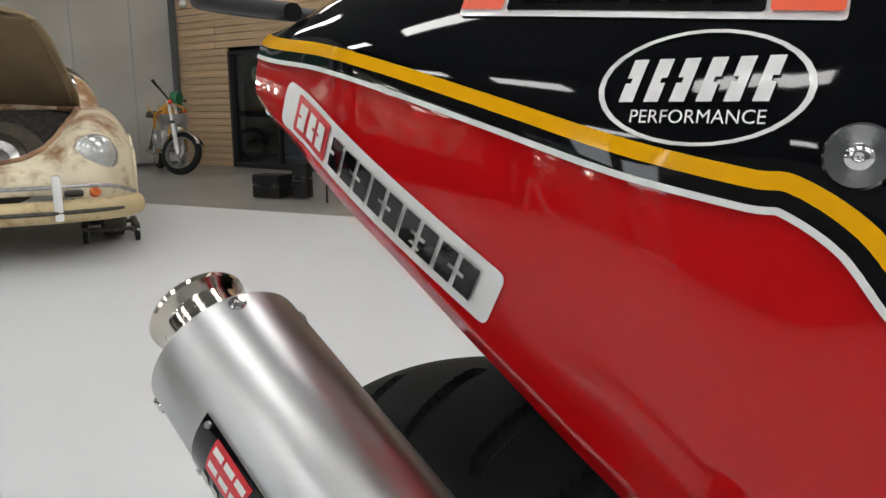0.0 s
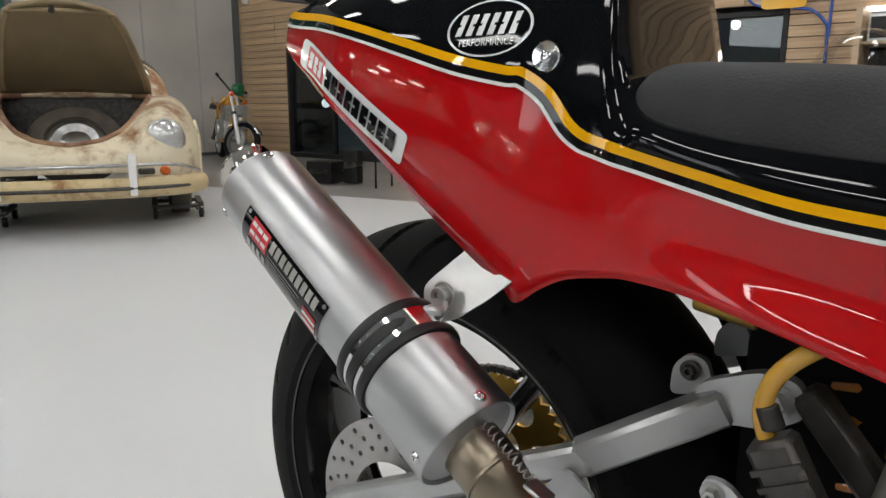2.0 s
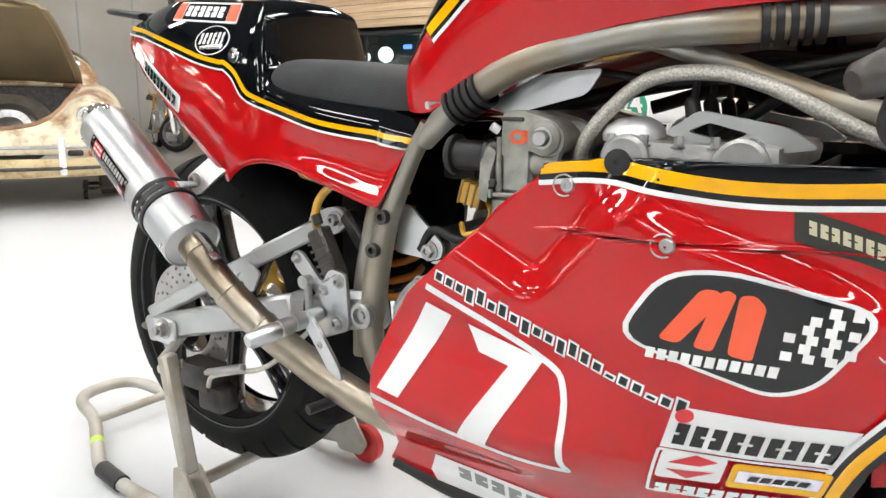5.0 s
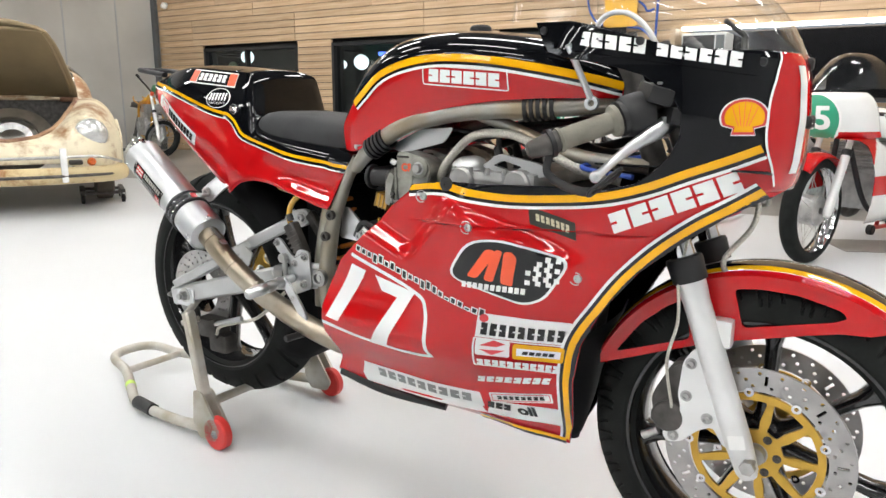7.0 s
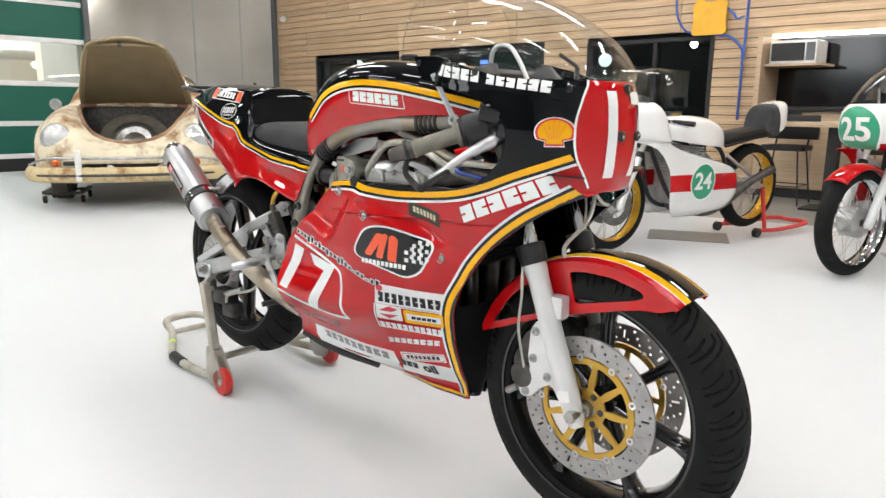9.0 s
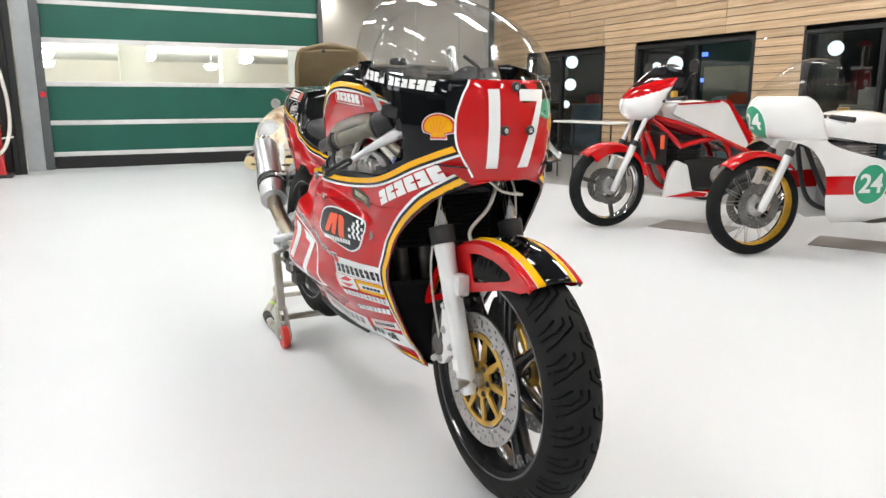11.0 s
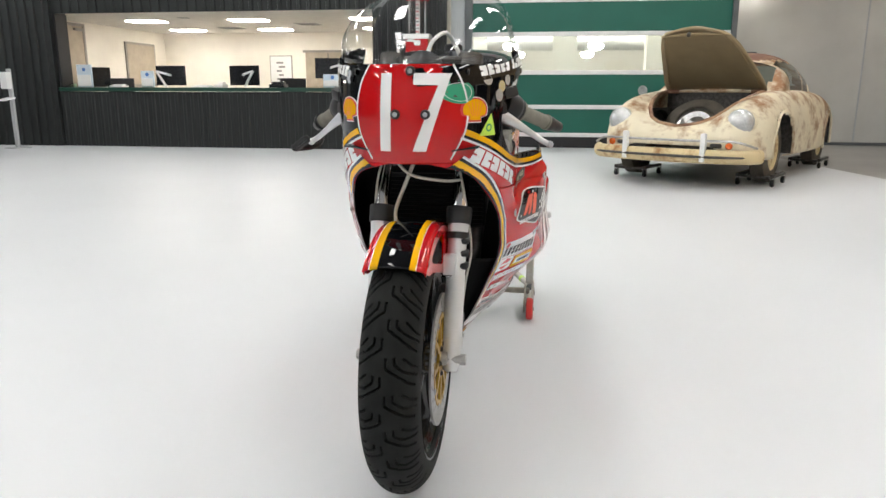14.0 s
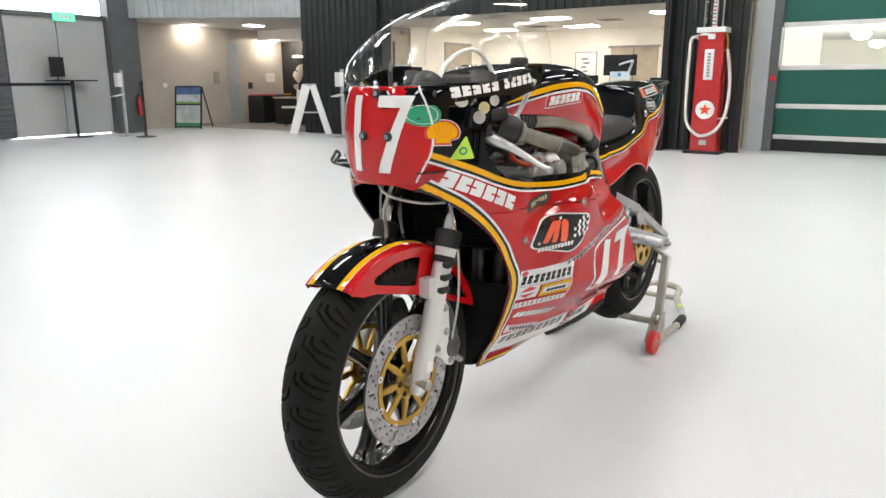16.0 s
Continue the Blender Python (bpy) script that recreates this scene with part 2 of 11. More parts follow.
def slab(bm, outline, thick, m=None, holes=(), bevel=0.0):
    """A flat plate from a 2D outline (with holes), of the given thickness, in its own xy plane, then moved by m."""
    fr = []
    loops = []
    for loop in (outline, *holes):
        vs = [bm.verts.new((x, y, 0)) for x, y in loop]
        loops.append(vs)
        fr += [bm.edges.new((vs[i], vs[(i + 1) % len(vs)])) for i in range(len(vs))]
    if holes:
        g = bmesh.ops.triangle_fill(bm, use_beauty=True, use_dissolve=False, edges=fr)
        faces = [f for f in g["geom"] if isinstance(f, bmesh.types.BMFace)]
    else:
        faces = [bm.faces.new(loops[0])]
    ex = bmesh.ops.extrude_face_region(bm, geom=faces)
    top = [v for v in ex["geom"] if isinstance(v, bmesh.types.BMVert)]
    for v in top:
        v.co.z += thick
    allv = [v for vs in loops for v in vs] + top
    if bevel and not holes:
        tf = [f for f in ex["geom"] if isinstance(f, bmesh.types.BMFace)]
        es = list({e for f in tf for e in f.edges})
        g = bmesh.ops.bevel(bm, geom=es, offset=bevel, segments=2, affect="EDGES")
        allv = list({v for v in allv if v.is_valid} | {v for f in g["faces"] for v in f.verts})
    if m is not None:
        for v in allv:
            v.co = m @ v.co
    return bm


def circle(cx, cy, r, n=16, a0=0.0):
    return [(cx + r * math.cos(a0 + 2 * math.pi * k / n), cy + r * math.sin(a0 + 2 * math.pi * k / n)) for k in range(n)]


def rounded(pts, r, n=4):
    """A polygon with its corners rounded."""
    out = []
    for i, p in enumerate(pts):
        a, b, c = np.array(pts[i - 1], float), np.array(p, float), np.array(pts[(i + 1) % len(pts)], float)
        q = min(r, np.linalg.norm(a - b) / 2.1, np.linalg.norm(c - b) / 2.1)
        s, e = b + (a - b) / np.linalg.norm(a - b) * q, b + (c - b) / np.linalg.norm(c - b) * q
        for k in range(n + 1):
            t = k / n
            out.append(tuple((1 - t) ** 2 * s + 2 * t * (1 - t) * b + t * t * e))
    return out


def rrect(w, h, r, n=4, cx=0.0, cy=0.0):
    return rounded([(cx - w / 2, cy - h / 2), (cx + w / 2, cy - h / 2), (cx + w / 2, cy + h / 2), (cx - w / 2, cy + h / 2)], r, n)


def sheet(bm, grid):
    """Faces between the rows of a grid of points; a face with None at a corner is left out."""
    vs = [[bm.verts.new(p) if p is not None else None for p in row] for row in grid]
    for a, b in zip(vs, vs[1:]):
        for k in range(len(a) - 1):
            q = (a[k], a[k + 1], b[k + 1], b[k])
            if all(q) and len(set(q)) == 4:
                bm.faces.new(q)
    return bm


def smoothstep(t):
    t = max(0.0, min(1.0, t))
    return t * t * (3 - 2 * t)


# ---------------------------------------------------------------- the hall
FLOORW = material("white_epoxy_floor", (0.645, 0.66, 0.675), 0.34, var=0.02, scale=0.7, bump=0, bscale=3, rvar=0.06, coat=0.0)
FLOORW.node_tree.nodes["Principled BSDF"].inputs["Specular IOR Level"].default_value = 0.20
FLOORG = material("grey_sealed_concrete", (0.26, 0.25, 0.235), 0.32, var=0.14, scale=1.6, bump=0.04, bscale=60, rvar=0.2)
CONCRETE = material("grey_wall_panel", (0.50, 0.50, 0.475), 0.3, var=0.10, scale=0.9, bump=0.03, bscale=50, rvar=0.16)
CHARCOAL = material("charcoal_corrugated_steel", (0.013, 0.0155, 0.0155), 0.5, metal=0.1, var=0.12, scale=3, bump=0.03)
BLACKW = material("matt_black_paint", (0.010, 0.010, 0.011), 0.5, var=0.15, scale=3, bump=0.04)
DOORG = material("green_pvc_curtain", (0.004, 0.100, 0.072), 0.42, var=0.06, scale=2, bump=0.04, bscale=90)
DOORWH = material("white_door_rib", (0.72, 0.72, 0.72), 0.4, var=0.05)
CREAM = material("cream_plaster", (0.84, 0.80, 0.72), 0.8, var=0.04, scale=2, bump=0.05)
TAUPE = material("taupe_plaster", (0.46, 0.42, 0.37), 0.75, var=0.06, scale=2, bump=0.06)
CEIL = material("white_ceiling_tile", (0.72, 0.71, 0.68), 0.85, var=0.04)
ROOFM = material("dark_roof_lining", (0.12, 0.125, 0.13), 0.7, var=0.1)
WALLG = material("pale_grey_wall", (0.42, 0.43, 0.44), 0.6, var=0.05, scale=1.5, bump=0.03)
POSTG = material("pale_steel_post", (0.42, 0.45, 0.47), 0.4, metal=0.2, var=0.06)
POSTD = material("dark_steel_post", (0.11, 0.12, 0.125), 0.45, metal=0.2, var=0.08)
LIGHTW = glow("led_diffuser", (1.0, 0.985, 0.96), 30.0)
LIGHTO = glow("office_light_panel", (1.0, 0.95, 0.88), 33.0)
LIGHTD = glow("workshop_downlight_lens", (1.0, 0.95, 0.87), 90.0)
BOARDT = material("brown_bench_top", (0.28, 0.20, 0.12), 0.5, var=0.15)
LIGHTS = glow("spot_lens", (1.0, 0.9, 0.76), 320.0)
LEDSTRIP = glow("led_strip", (1.0, 0.93, 0.82), 9.0)
DAYWIN = glow("bright_daylight_window", (0.93, 0.97, 1.0), 5.0)
PANE = glass("window_glass", (0.86, 0.9, 0.9), 0.0, 0.10)
ROOMPANE = glass("tinted_room_glass", (0.78, 0.82, 0.82), 0.0, 0.06)
DARKPANE = glass("dark_cabinet_glass", (0.35, 0.40, 0.40), 0.0, 0.14)


def wood(name, a, b, rough=0.45, across="x"):
    """Timber with long grain along x and slight board-to-board change."""
    m = material(name, a, rough, var=0.0, scale=3.0, bump=0.12, bscale=30, col2=b, stretch=(0.6, 8, 14))
    nt = m.node_tree
    bsdf = nt.nodes["Principled BSDF"]
    info, hs = nt.nodes.new("ShaderNodeObjectInfo"), nt.nodes.new("ShaderNodeHueSaturation")
    mr = nt.nodes.new("ShaderNodeMapRange")
    mr.inputs[3].default_value, mr.inputs[4].default_value = 0.86, 1.12
    link = bsdf.inputs["Base Color"].links[0]
    nt.links.new(info.outputs["Random"], mr.inputs[0])
    nt.links.new(mr.outputs[0], hs.inputs["Value"])
    nt.links.new(link.from_socket, hs.inputs["Color"])
    nt.links.new(hs.outputs[0], bsdf.inputs["Base Color"])
    return m


OAK = wood("oak_boards", (0.47, 0.32, 0.185), (0.62, 0.46, 0.30))
OAKPALE = wood("pale_oak_veneer", (0.52, 0.38, 0.24), (0.62, 0.47, 0.32), 0.4)


def wall(name, lo, hi, mat, label, bevel=0.0):
    bm = bmesh.new()
    box(bm, lo, hi, bevel)
    return whole(name, bm, mat, label, "wall", kind="structure")


def corrugated(bm, a, b, z0, z1, pitch=0.15, depth=0.03, back=0.05):
    """Ribbed sheet standing from a to b, ribs upright, on a flat back."""
    a, b = V(*a, 0), V(*b, 0)
    d = (b - a).normalized()
    nrm = V(-d.y, d.x, 0)
    length = (b - a).length
    prof, s = [(0, 0)], 0.0
    while s + pitch < length:
        prof += [(s + pitch * 0.5, 0), (s + pitch * 0.6, depth), (s + pitch * 0.9, depth), (s + pitch, 0)]
        s += pitch
    prof.append((length, 0))
    sheet(bm, [[(a + d * u + nrm * v + V(0, 0, z)) for u, v in prof] for z in (z0, z1)])
    p, q = a - nrm * back, b - nrm * back
    sheet(bm, [[p + V(0, 0, z0), a + V(0, 0, z0)], [p + V(0, 0, z1), a + V(0, 0, z1)]])
    sheet(bm, [[q + V(0, 0, z0), b + V(0, 0, z0)], [q + V(0, 0, z1), b + V(0, 0, z1)]])
    sheet(bm, [[p + V(0, 0, z0), q + V(0, 0, z0)], [p + V(0, 0, z1), q + V(0, 0, z1)]])
    sheet(bm, [[p + V(0, 0, z0), q + V(0, 0, z0)], [a + V(0, 0, z0), b + V(0, 0, z0)]])
    sheet(bm, [[p + V(0, 0, z1), q + V(0, 0, z1)], [a + V(0, 0, z1), b + V(0, 0, z1)]])
    return bm


# floor: white coating over most of it, sealed concrete along the timber wall
bm = bmesh.new()
slab(bm, [(-16, -20), (10, -20), (10, 6.66), (-6.0, 3.62), (-10, 3.0), (-16, 3.0)], 0.02, pose(0, 0, -0.02))
whole("floor", bm, FLOORW, "glossy white epoxy floor of the hall", "floor", kind="structure")
bm = bmesh.new()
slab(bm, [(-16, 3.0), (-10, 3.0), (-6.0, 3.62), (10, 6.66), (10, 10), (-16, 10)], 0.02, pose(0, 0, -0.021))
whole("floor", bm, FLOORG, "grey sealed concrete floor beside the timber wall", "floor", kind="structure")
for k, (x, y, w) in enumerate(((0.0, 3.68, 14), (1.5, 3.92, 16), (-1.0, 3.25, 12))):
    bm = bmesh.new()
    slab(bm, rrect(0.55, 0.40, 0.01), 0.005)
    whole("floor_mat", bm, FLOORG, "flat grey rubber mat lying on the white floor", "mat", at=(x, y, 0.0005), turn=w + 10, group="floor mats")

# walls of the hall
wall("wall_west_panel", (-10.1, 2.96, 0), (-9.9, 7.2, 5.2), CONCRETE, "tall grey panelled wall with a dull sheen")
wall("wall_west_return", (-10.1, 2.86, 0), (-8.72, 2.96, 5.2), WALLG, "grey wall return beside the green door")
for y in (5.32, 6.25):
    wall("trim", (-9.9, y - 0.012, 0), (-9.893, y + 0.012, 5.2), POSTG, "thin upright joint strip on the grey wall")
wall("trim", (-9.897, 6.93, 0), (-9.80, 6.998, 5.2), POSTD, "dark corner post between grey and timber walls")
wall("baseboard", (-9.9, 2.97, 0), (-9.885, 6.92, 0.05), POSTD, "dark skirting of the grey wall")
wall("wall_west_head", (-8.83, -0.95, 3.9), (-8.63, 2.96, 5.2), WALLG, "grey wall above the green door")
wall("trim", (-8.75, -1.06, 0), (-8.5, -0.95, 5.2), POSTD, "dark steel guide post of the rolling door")
wall("trim", (-8.75, -1.27, 0), (-8.45, -1.062, 5.2), POSTG, "pale grey steel post beside the door")
wall("trim", (-8.75, 2.93, 0), (-8.55, 3.0, 3.9), POSTD, "dark steel guide of the rolling door")
# unseen east and south walls, added for reflections; the south one dark to deepen them
wall("wall_east", (8.0, -20, 0), (8.2, 8.2, 5.2), WALLG, "unseen pale grey wall added to close the hall for reflections")
wall("wall_south", (-3.1, -20.2, 0), (8.2, -20, 5.2), POSTD, "unseen dark grey wall added to darken reflections")
wall("ceiling", (-16, -20.2, 5.2), (8.2, 8.2, 5.4), ROOFM, "dark lined roof over the hall")

# green rolling door with a clear vision band
bm = bmesh.new()
box(bm, (-8.66, -0.95, 0), (-8.60, 2.93, 0.17), 0.01)
door1 = whole("door_1", bm, SOFTBLACK, "green rolling curtain door with white ribs and clear band", "rolling door", kind="structure")
for z0, z1 in ((0.19, 0.63), (0.64, 1.165), (1.745, 2.24), (2.25, 2.80), (2.81, 3.35), (3.36, 3.9)):
    bm = bmesh.new()
    box(bm, (-8.645, -0.95, z0), (-8.625, 2.93, z1), 0.004)
    part("curtain_panel", bm, DOORG, door1, "dark green curtain panel")
bm = bmesh.new()
box(bm, (-8.64, -0.95, 1.17), (-8.632, 2.93, 1.74))
part("vision_band", bm, PANE, door1, "clear plastic vision band")
for z in (0.20, 0.635, 1.165, 1.745, 2.245, 2.805, 3.355):
    bm = bmesh.new()
    box(bm, (-8.65, -0.95, z - 0.033), (-8.612, 2.93, z + 0.033), 0.01, 2)
    part("rib", bm, DOORWH, door1, "white horizontal rib")

# lit workshop behind the door
wall("wall_workshop_back", (-34.2, -14, 0), (-34.0, 14, 3.0), CREAM, "pale far wall of the lit workshop behind the door")
for y0 in (-14.1, 14.0):
    wall("wall_workshop_side", (-34.0, y0, 0), (-15.2, y0 + 0.1, 3.0), CREAM, "pale side wall of the lit workshop")
wall("wall_workshop_front", (-15.2, -14.0, 0), (-15.0, -1.4, 3.0), CREAM, "pale near wall of the lit workshop")
wall("wall_workshop_front", (-15.2, 4.5, 0), (-15.0, 14.0, 3.0), CREAM, "pale near wall of the lit workshop")
wall("ceiling_workshop", (-34.2, -14.1, 2.76), (-15.2, 14.1, 2.9), CEIL, "pale ceiling of the far workshop")
wall("floor_workshop", (-34.2, -14.1, -0.03), (-16.0, 14.1, -0.001), FLOORW, "white floor of the far workshop")
DOME = glow("workshop_dome_lamp", (1.0, 0.94, 0.84), 250.0)
for x in (-20.0, -25.5):
    for y in (-7.5, -4.0, -1.0, 1.6, 4.4, 8.0):
        dl = thing("dome_lamp", "round white dome lamp hanging in the lit workshop", "lamp", at=(x, y, 2.2), group="workshop dome lamps")
        bm = bmesh.new()
        lathe(bm, [(-0.14, 0), (-0.10, 0.17), (0.0, 0.24), (0.06, 0.20), (0.09, 0.0)], (0, 0, 0), (0, 0, 1), 22)
        part("shade", bm, DOME, dl, "glowing round shade")
        bm = bmesh.new()
        rod(bm, (0, 0, 0.09), (0, 0, 0.56), 0.006, 8)
        part("cord", bm, POSTG, dl)
for x, y, w, d, h in ((-22.0, -3.2, 2.4, 0.9, 1.2), (-24.0, 0.6, 1.6, 0.8, 1.1), (-23.0, 3.4, 2.2, 0.9, 1.25), (-28.0, 6.5, 2.6, 1.0, 1.35), (-28.5, -7.0, 2.4, 1.0, 1.3)):
    wc = thing("workshop_cabinet", "cream workshop cabinet with a brown top", "cabinet", at=(x, y, 0), group="workshop cabinets")
    bm = bmesh.new()
    box(bm, (-d / 2, -w / 2, 0), (d / 2, w / 2, h), 0.01)
    part("body", bm, CREAM, wc)
    bm = bmesh.new()
    box(bm, (-d / 2 - 0.03, -w / 2 - 0.03, h), (d / 2 + 0.03, w / 2 + 0.03, h + 0.05), 0.01)
    part("top", bm, BOARDT, wc, "brown top")
wall("wall_workshop_side", (-15.0, -1.4, 0), (-8.8, -1.28, 3.0), CREAM, "pale side wall of the lit room")
wall("wall_workshop_side", (-15.0, 4.4, 0), (-10.1, 4.5, 3.0), CREAM, "pale side wall of the lit room")
wall("ceiling_workshop", (-15.2, -1.4, 2.75), (-8.8, 4.5, 2.9), CEIL, "pale ceiling of the lit room")
for x in (-9.8, -11.2, -12.6, -14.0):
    for y in (-0.4, 0.9, 2.1, 3.4):
        bm = bmesh.new()
        lathe(bm, [(0, 0), (0, 0.11), (0.015, 0.13), (0.03, 0.13)], (x, y, 2.72), (x, y, 2.8), 20)
        whole("downlight", bm, LIGHTD, "round recessed ceiling downlight, lit", "lamp", group="workshop downlights")
for y, w in ((0.3, 0.5), (2.2, 0.35)):
    wall("wall_pier", (-12.9, y, 0), (-12.5, y + w, 2.75), CREAM, "pale square column in the lit room")

# charcoal steel cladding round the office
bm = bmesh.new()
corrugated(bm, (-7.95, -1.27), (-7.95, -2.30), 0, 5.2)
whole("wall_cladding", bm, CHARCOAL, "charcoal ribbed steel cladding beside the office", "wall", kind="structure")
bm = bmesh.new()
corrugated(bm, (-7.70, -2.30), (-7.70, -7.52), 0, 0.86, 0.13, 0.012)
whole("wall_counter_front", bm, CHARCOAL, "charcoal ribbed front of the reception counter", "wall", kind="structure")
bm = bmesh.new()
corrugated(bm, (-7.70, -2.29), (-7.70, -7.52), 2.055, 5.2)
whole("wall_office_head", bm, CHARCOAL, "charcoal ribbed steel above the office opening", "wall", kind="structure")
bm = bmesh.new()
corrugated(bm, (-7.64, -7.52), (-7.64, -9.42), 0, 5.2, 0.15, 0.03, 0.4)
whole("wall_column", bm, CHARCOAL, "charcoal ribbed steel column beside the office", "wall", kind="structure")
wall("wall_office_edge", (-7.99, -2.298, 0), (-7.72, -2.26, 5.2), BLACKW, "black end of the office wall")
bm = bmesh.new()
box(bm, (-8.25, -7.51, 0.865), (-7.66, -2.30, 0.925), 0.008)
whole("reception_counter", bm, material("dark_green_counter", (0.012, 0.05, 0.035), 0.3, var=0.1), "dark green edged reception counter top", "counter")
for y in (-7.5, -2.34):
    wall("window_jamb", (-7.98, y, 0.925), (-7.70, y + 0.04, 2.055), BLACKW, "black jamb of the office opening")

# office
wall("wall_office_back", (-13.2, -8.6, 0), (-13.0, -1.3, 2.6), CREAM, "cream back wall of the office")
wall("wall_office_south", (-13.2, -8.7, 0), (-8.0, -8.6, 2.6), CREAM, "cream side wall of the office")
wall("wall_office_north", (-13.0, -1.5, 0), (-8.0, -1.42, 2.6), CREAM, "cream side wall of the office")
wall("ceiling_office", (-13.2, -8.7, 2.135), (-8.02, -1.4, 2.2), CEIL, "white tiled ceiling of the office")
wall("ceiling_office", (-8.02, -7.52, 2.135), (-7.74, -2.31, 2.2), CEIL, "white edge of the office ceiling")
wall("floor_office", (-13.2, -8.7, 0.001), (-7.76, -1.4, 0.006), TAUPE, "brown carpet of the office")
for x, ys in ((-9.97, (-7.23, -5.22, -2.95)), (-12.05, (-7.5, -5.52, -3.25))):
    for y in ys:
        bm = bmesh.new()
        box(bm, (x - 0.2, y - 0.32, 2.118), (x + 0.2, y + 0.32, 2.138), 0.004)
        whole("ceiling_light", bm, LIGHTO, "flat rectangular ceiling light panel, lit", "lamp", group="office ceiling lights")
for x, y, w in ((-10.9, -4.4, 0.22), (-11.6, -6.3, 0.22), (-9.4, -6.2, 0.08), (-11.0, -3.2, 0.07)):
    bm = bmesh.new()
    box(bm, (x - w, y - w, 2.126), (x + w, y + w, 2.137), 0.004)
    cv = whole("ceiling_vent", bm, WALLG, "pale grey square vent in the office ceiling", "vent", group="office ceiling vents")
    if w > 0.1:
        for k in range(6):
            bm = bmesh.new()
            box(bm, (x - w + 0.03, y - w + 0.04 + 0.062 * k, 2.122), (x + w - 0.03, y - w + 0.07 + 0.062 * k, 2.127))
            part("slat", bm, POSTD, cv)

# passage at the end of the hall
wall("wall_passage", (-12.0, -13.4, 0), (-5.9, -13.2, 2.9), TAUPE, "taupe wall of the passage under a spotlight")
wall("wall_passage_near", (-8.84, -13.2, 0), (-5.96, -13.12, 2.2), TAUPE, "taupe projecting wall of the passage under a spotlight")
wall("ceiling_drop", (-10.7, -13.19, 1.99), (-9.85, -9.3, 2.215), CEIL, "lowered white soffit at the back of the passage")
wall("wall_passage_end", (-12.2, -13.4, 0), (-12.0, -9.0, 2.9), TAUPE, "taupe end wall of the passage")
wall("wall_passage_side", (-12.0, -9.2, 0), (-8.05, -9.0, 2.9), BLACKW, "black side wall of the passage")
wall("floor_passage", (-12.2, -13.4, 0.001), (-7.7, -9.2, 0.006), FLOORG, "grey floor of the passage")
bm = bmesh.new()
slab(bm, [(-12.2, -13.2), (-5.9, -13.2), (-5.9, -12.25), (-7.66, -9.42), (-12.2, -9.0)], 0.1, pose(0, 0, 2.22))
whole("ceiling_passage", bm, CEIL, "white soffit over the passage", "ceiling", kind="structure")
bm = bmesh.new()
corrugated(bm, (-7.62, -9.40), (-5.75, -12.25), 2.2, 2.75, 0.15, 0.03)
whole("wall_bulkhead", bm, POSTG, "grey ribbed steel bulkhead over the passage mouth", "wall", kind="structure")
wall("window_2", (-7.9, -12.95, 2.78), (-5.6, -12.9, 5.2), DAYWIN, "bright daylight window above the bulkhead")
wall("wall_south_pier", (-5.95, -13.3, 0), (-5.35, -12.2, 5.2), POSTD, "dark steel pier beside the grey doors")
wall("wall_south_head", (-5.35, -12.5, 2.12), (-3.5, -12.3, 2.2), POSTD, "dark lintel over the grey doors")
wall("window_1", (-5.33, -12.46, 2.2), (-3.5, -12.42, 4.2), DAYWIN, "bright daylight window above the grey doors")
wall("wall_south_top", (-5.35, -12.5, 4.2), (-3.5, -12.3, 5.2), POSTD, "dark wall over the window")
for x in (-5.34, -4.42):
    bm = bmesh.new()
    box(bm, (x, -12.42, 0.03), (x + 0.90, -12.36, 2.12), 0.006)
    d2 = whole("door_2", bm, WALLG, "pale grey steel exit door", "door", kind="structure")
    bm = bmesh.new()
    rod(bm, (x + (0.82 if x < -5 else 0.08), -12.36, 0.98), (x + (0.82 if x < -5 else 0.08), -12.31, 0.98), 0.02)
    part("door_handle", bm, STEEL, d2, "steel handle")
bm = bmesh.new()
box(bm, (-5.34, -12.7, 0.0), (-3.5, -12.47, 0.03))
whole("door_gap_light", bm, DAYWIN, "bright daylight gap under the exit doors", "window", kind="structure")
bm = bmesh.new()
for k in range(34):
    box(bm, (-3.48, -12.4 - 0.012 * (k % 2), 0.02 + k * 0.1), (8, -12.3, 0.118 + k * 0.1), 0.008)
whole("door_3", bm, POSTD, "dark slatted roller shutter", "roller shutter", kind="structure")
wall("wall_south_upper", (-3.48, -12.5, 3.42), (8, -12.3, 5.2), WALLG, "grey wall above the roller shutter")

# battens of light under the roof
bm = bmesh.new()
box(bm, (-0.75, -0.16, -0.09), (0.75, 0.16, 0.02), 0.02)
lamp = thing("ceiling_light", "long white LED ceiling light, lit", "lamp", at=(0, 0, 4.6), group="hall ceiling lights")
part("diffuser", bm, LIGHTW, lamp, "glowing diffuser")
bm = bmesh.new()
box(bm, (-0.78, -0.18, 0.021), (0.78, 0.18, 0.08), 0.01)
part("housing", bm, WALLG, lamp, "white housing")
for s in (-0.6, 0.6):
    bm = bmesh.new()
    rod(bm, (s, 0, 0.08), (s, 0, 0.6), 0.004, 8)
    part("hanger", bm, STEEL, lamp, "thin steel hanger")
spots = [(x, y) for y in (-7.8, -4.3, -1.2, 1.8, 4.8) for x in (-6.5, -3.5, -0.5, 2.5, 5.5)]
for k, (x, y) in enumerate(spots):
    m = pose(x, y, 4.6, 0, 0, 0)
    if k == 0:
        lamp.matrix_world = m
    else:
        copy_thing(lamp, m)


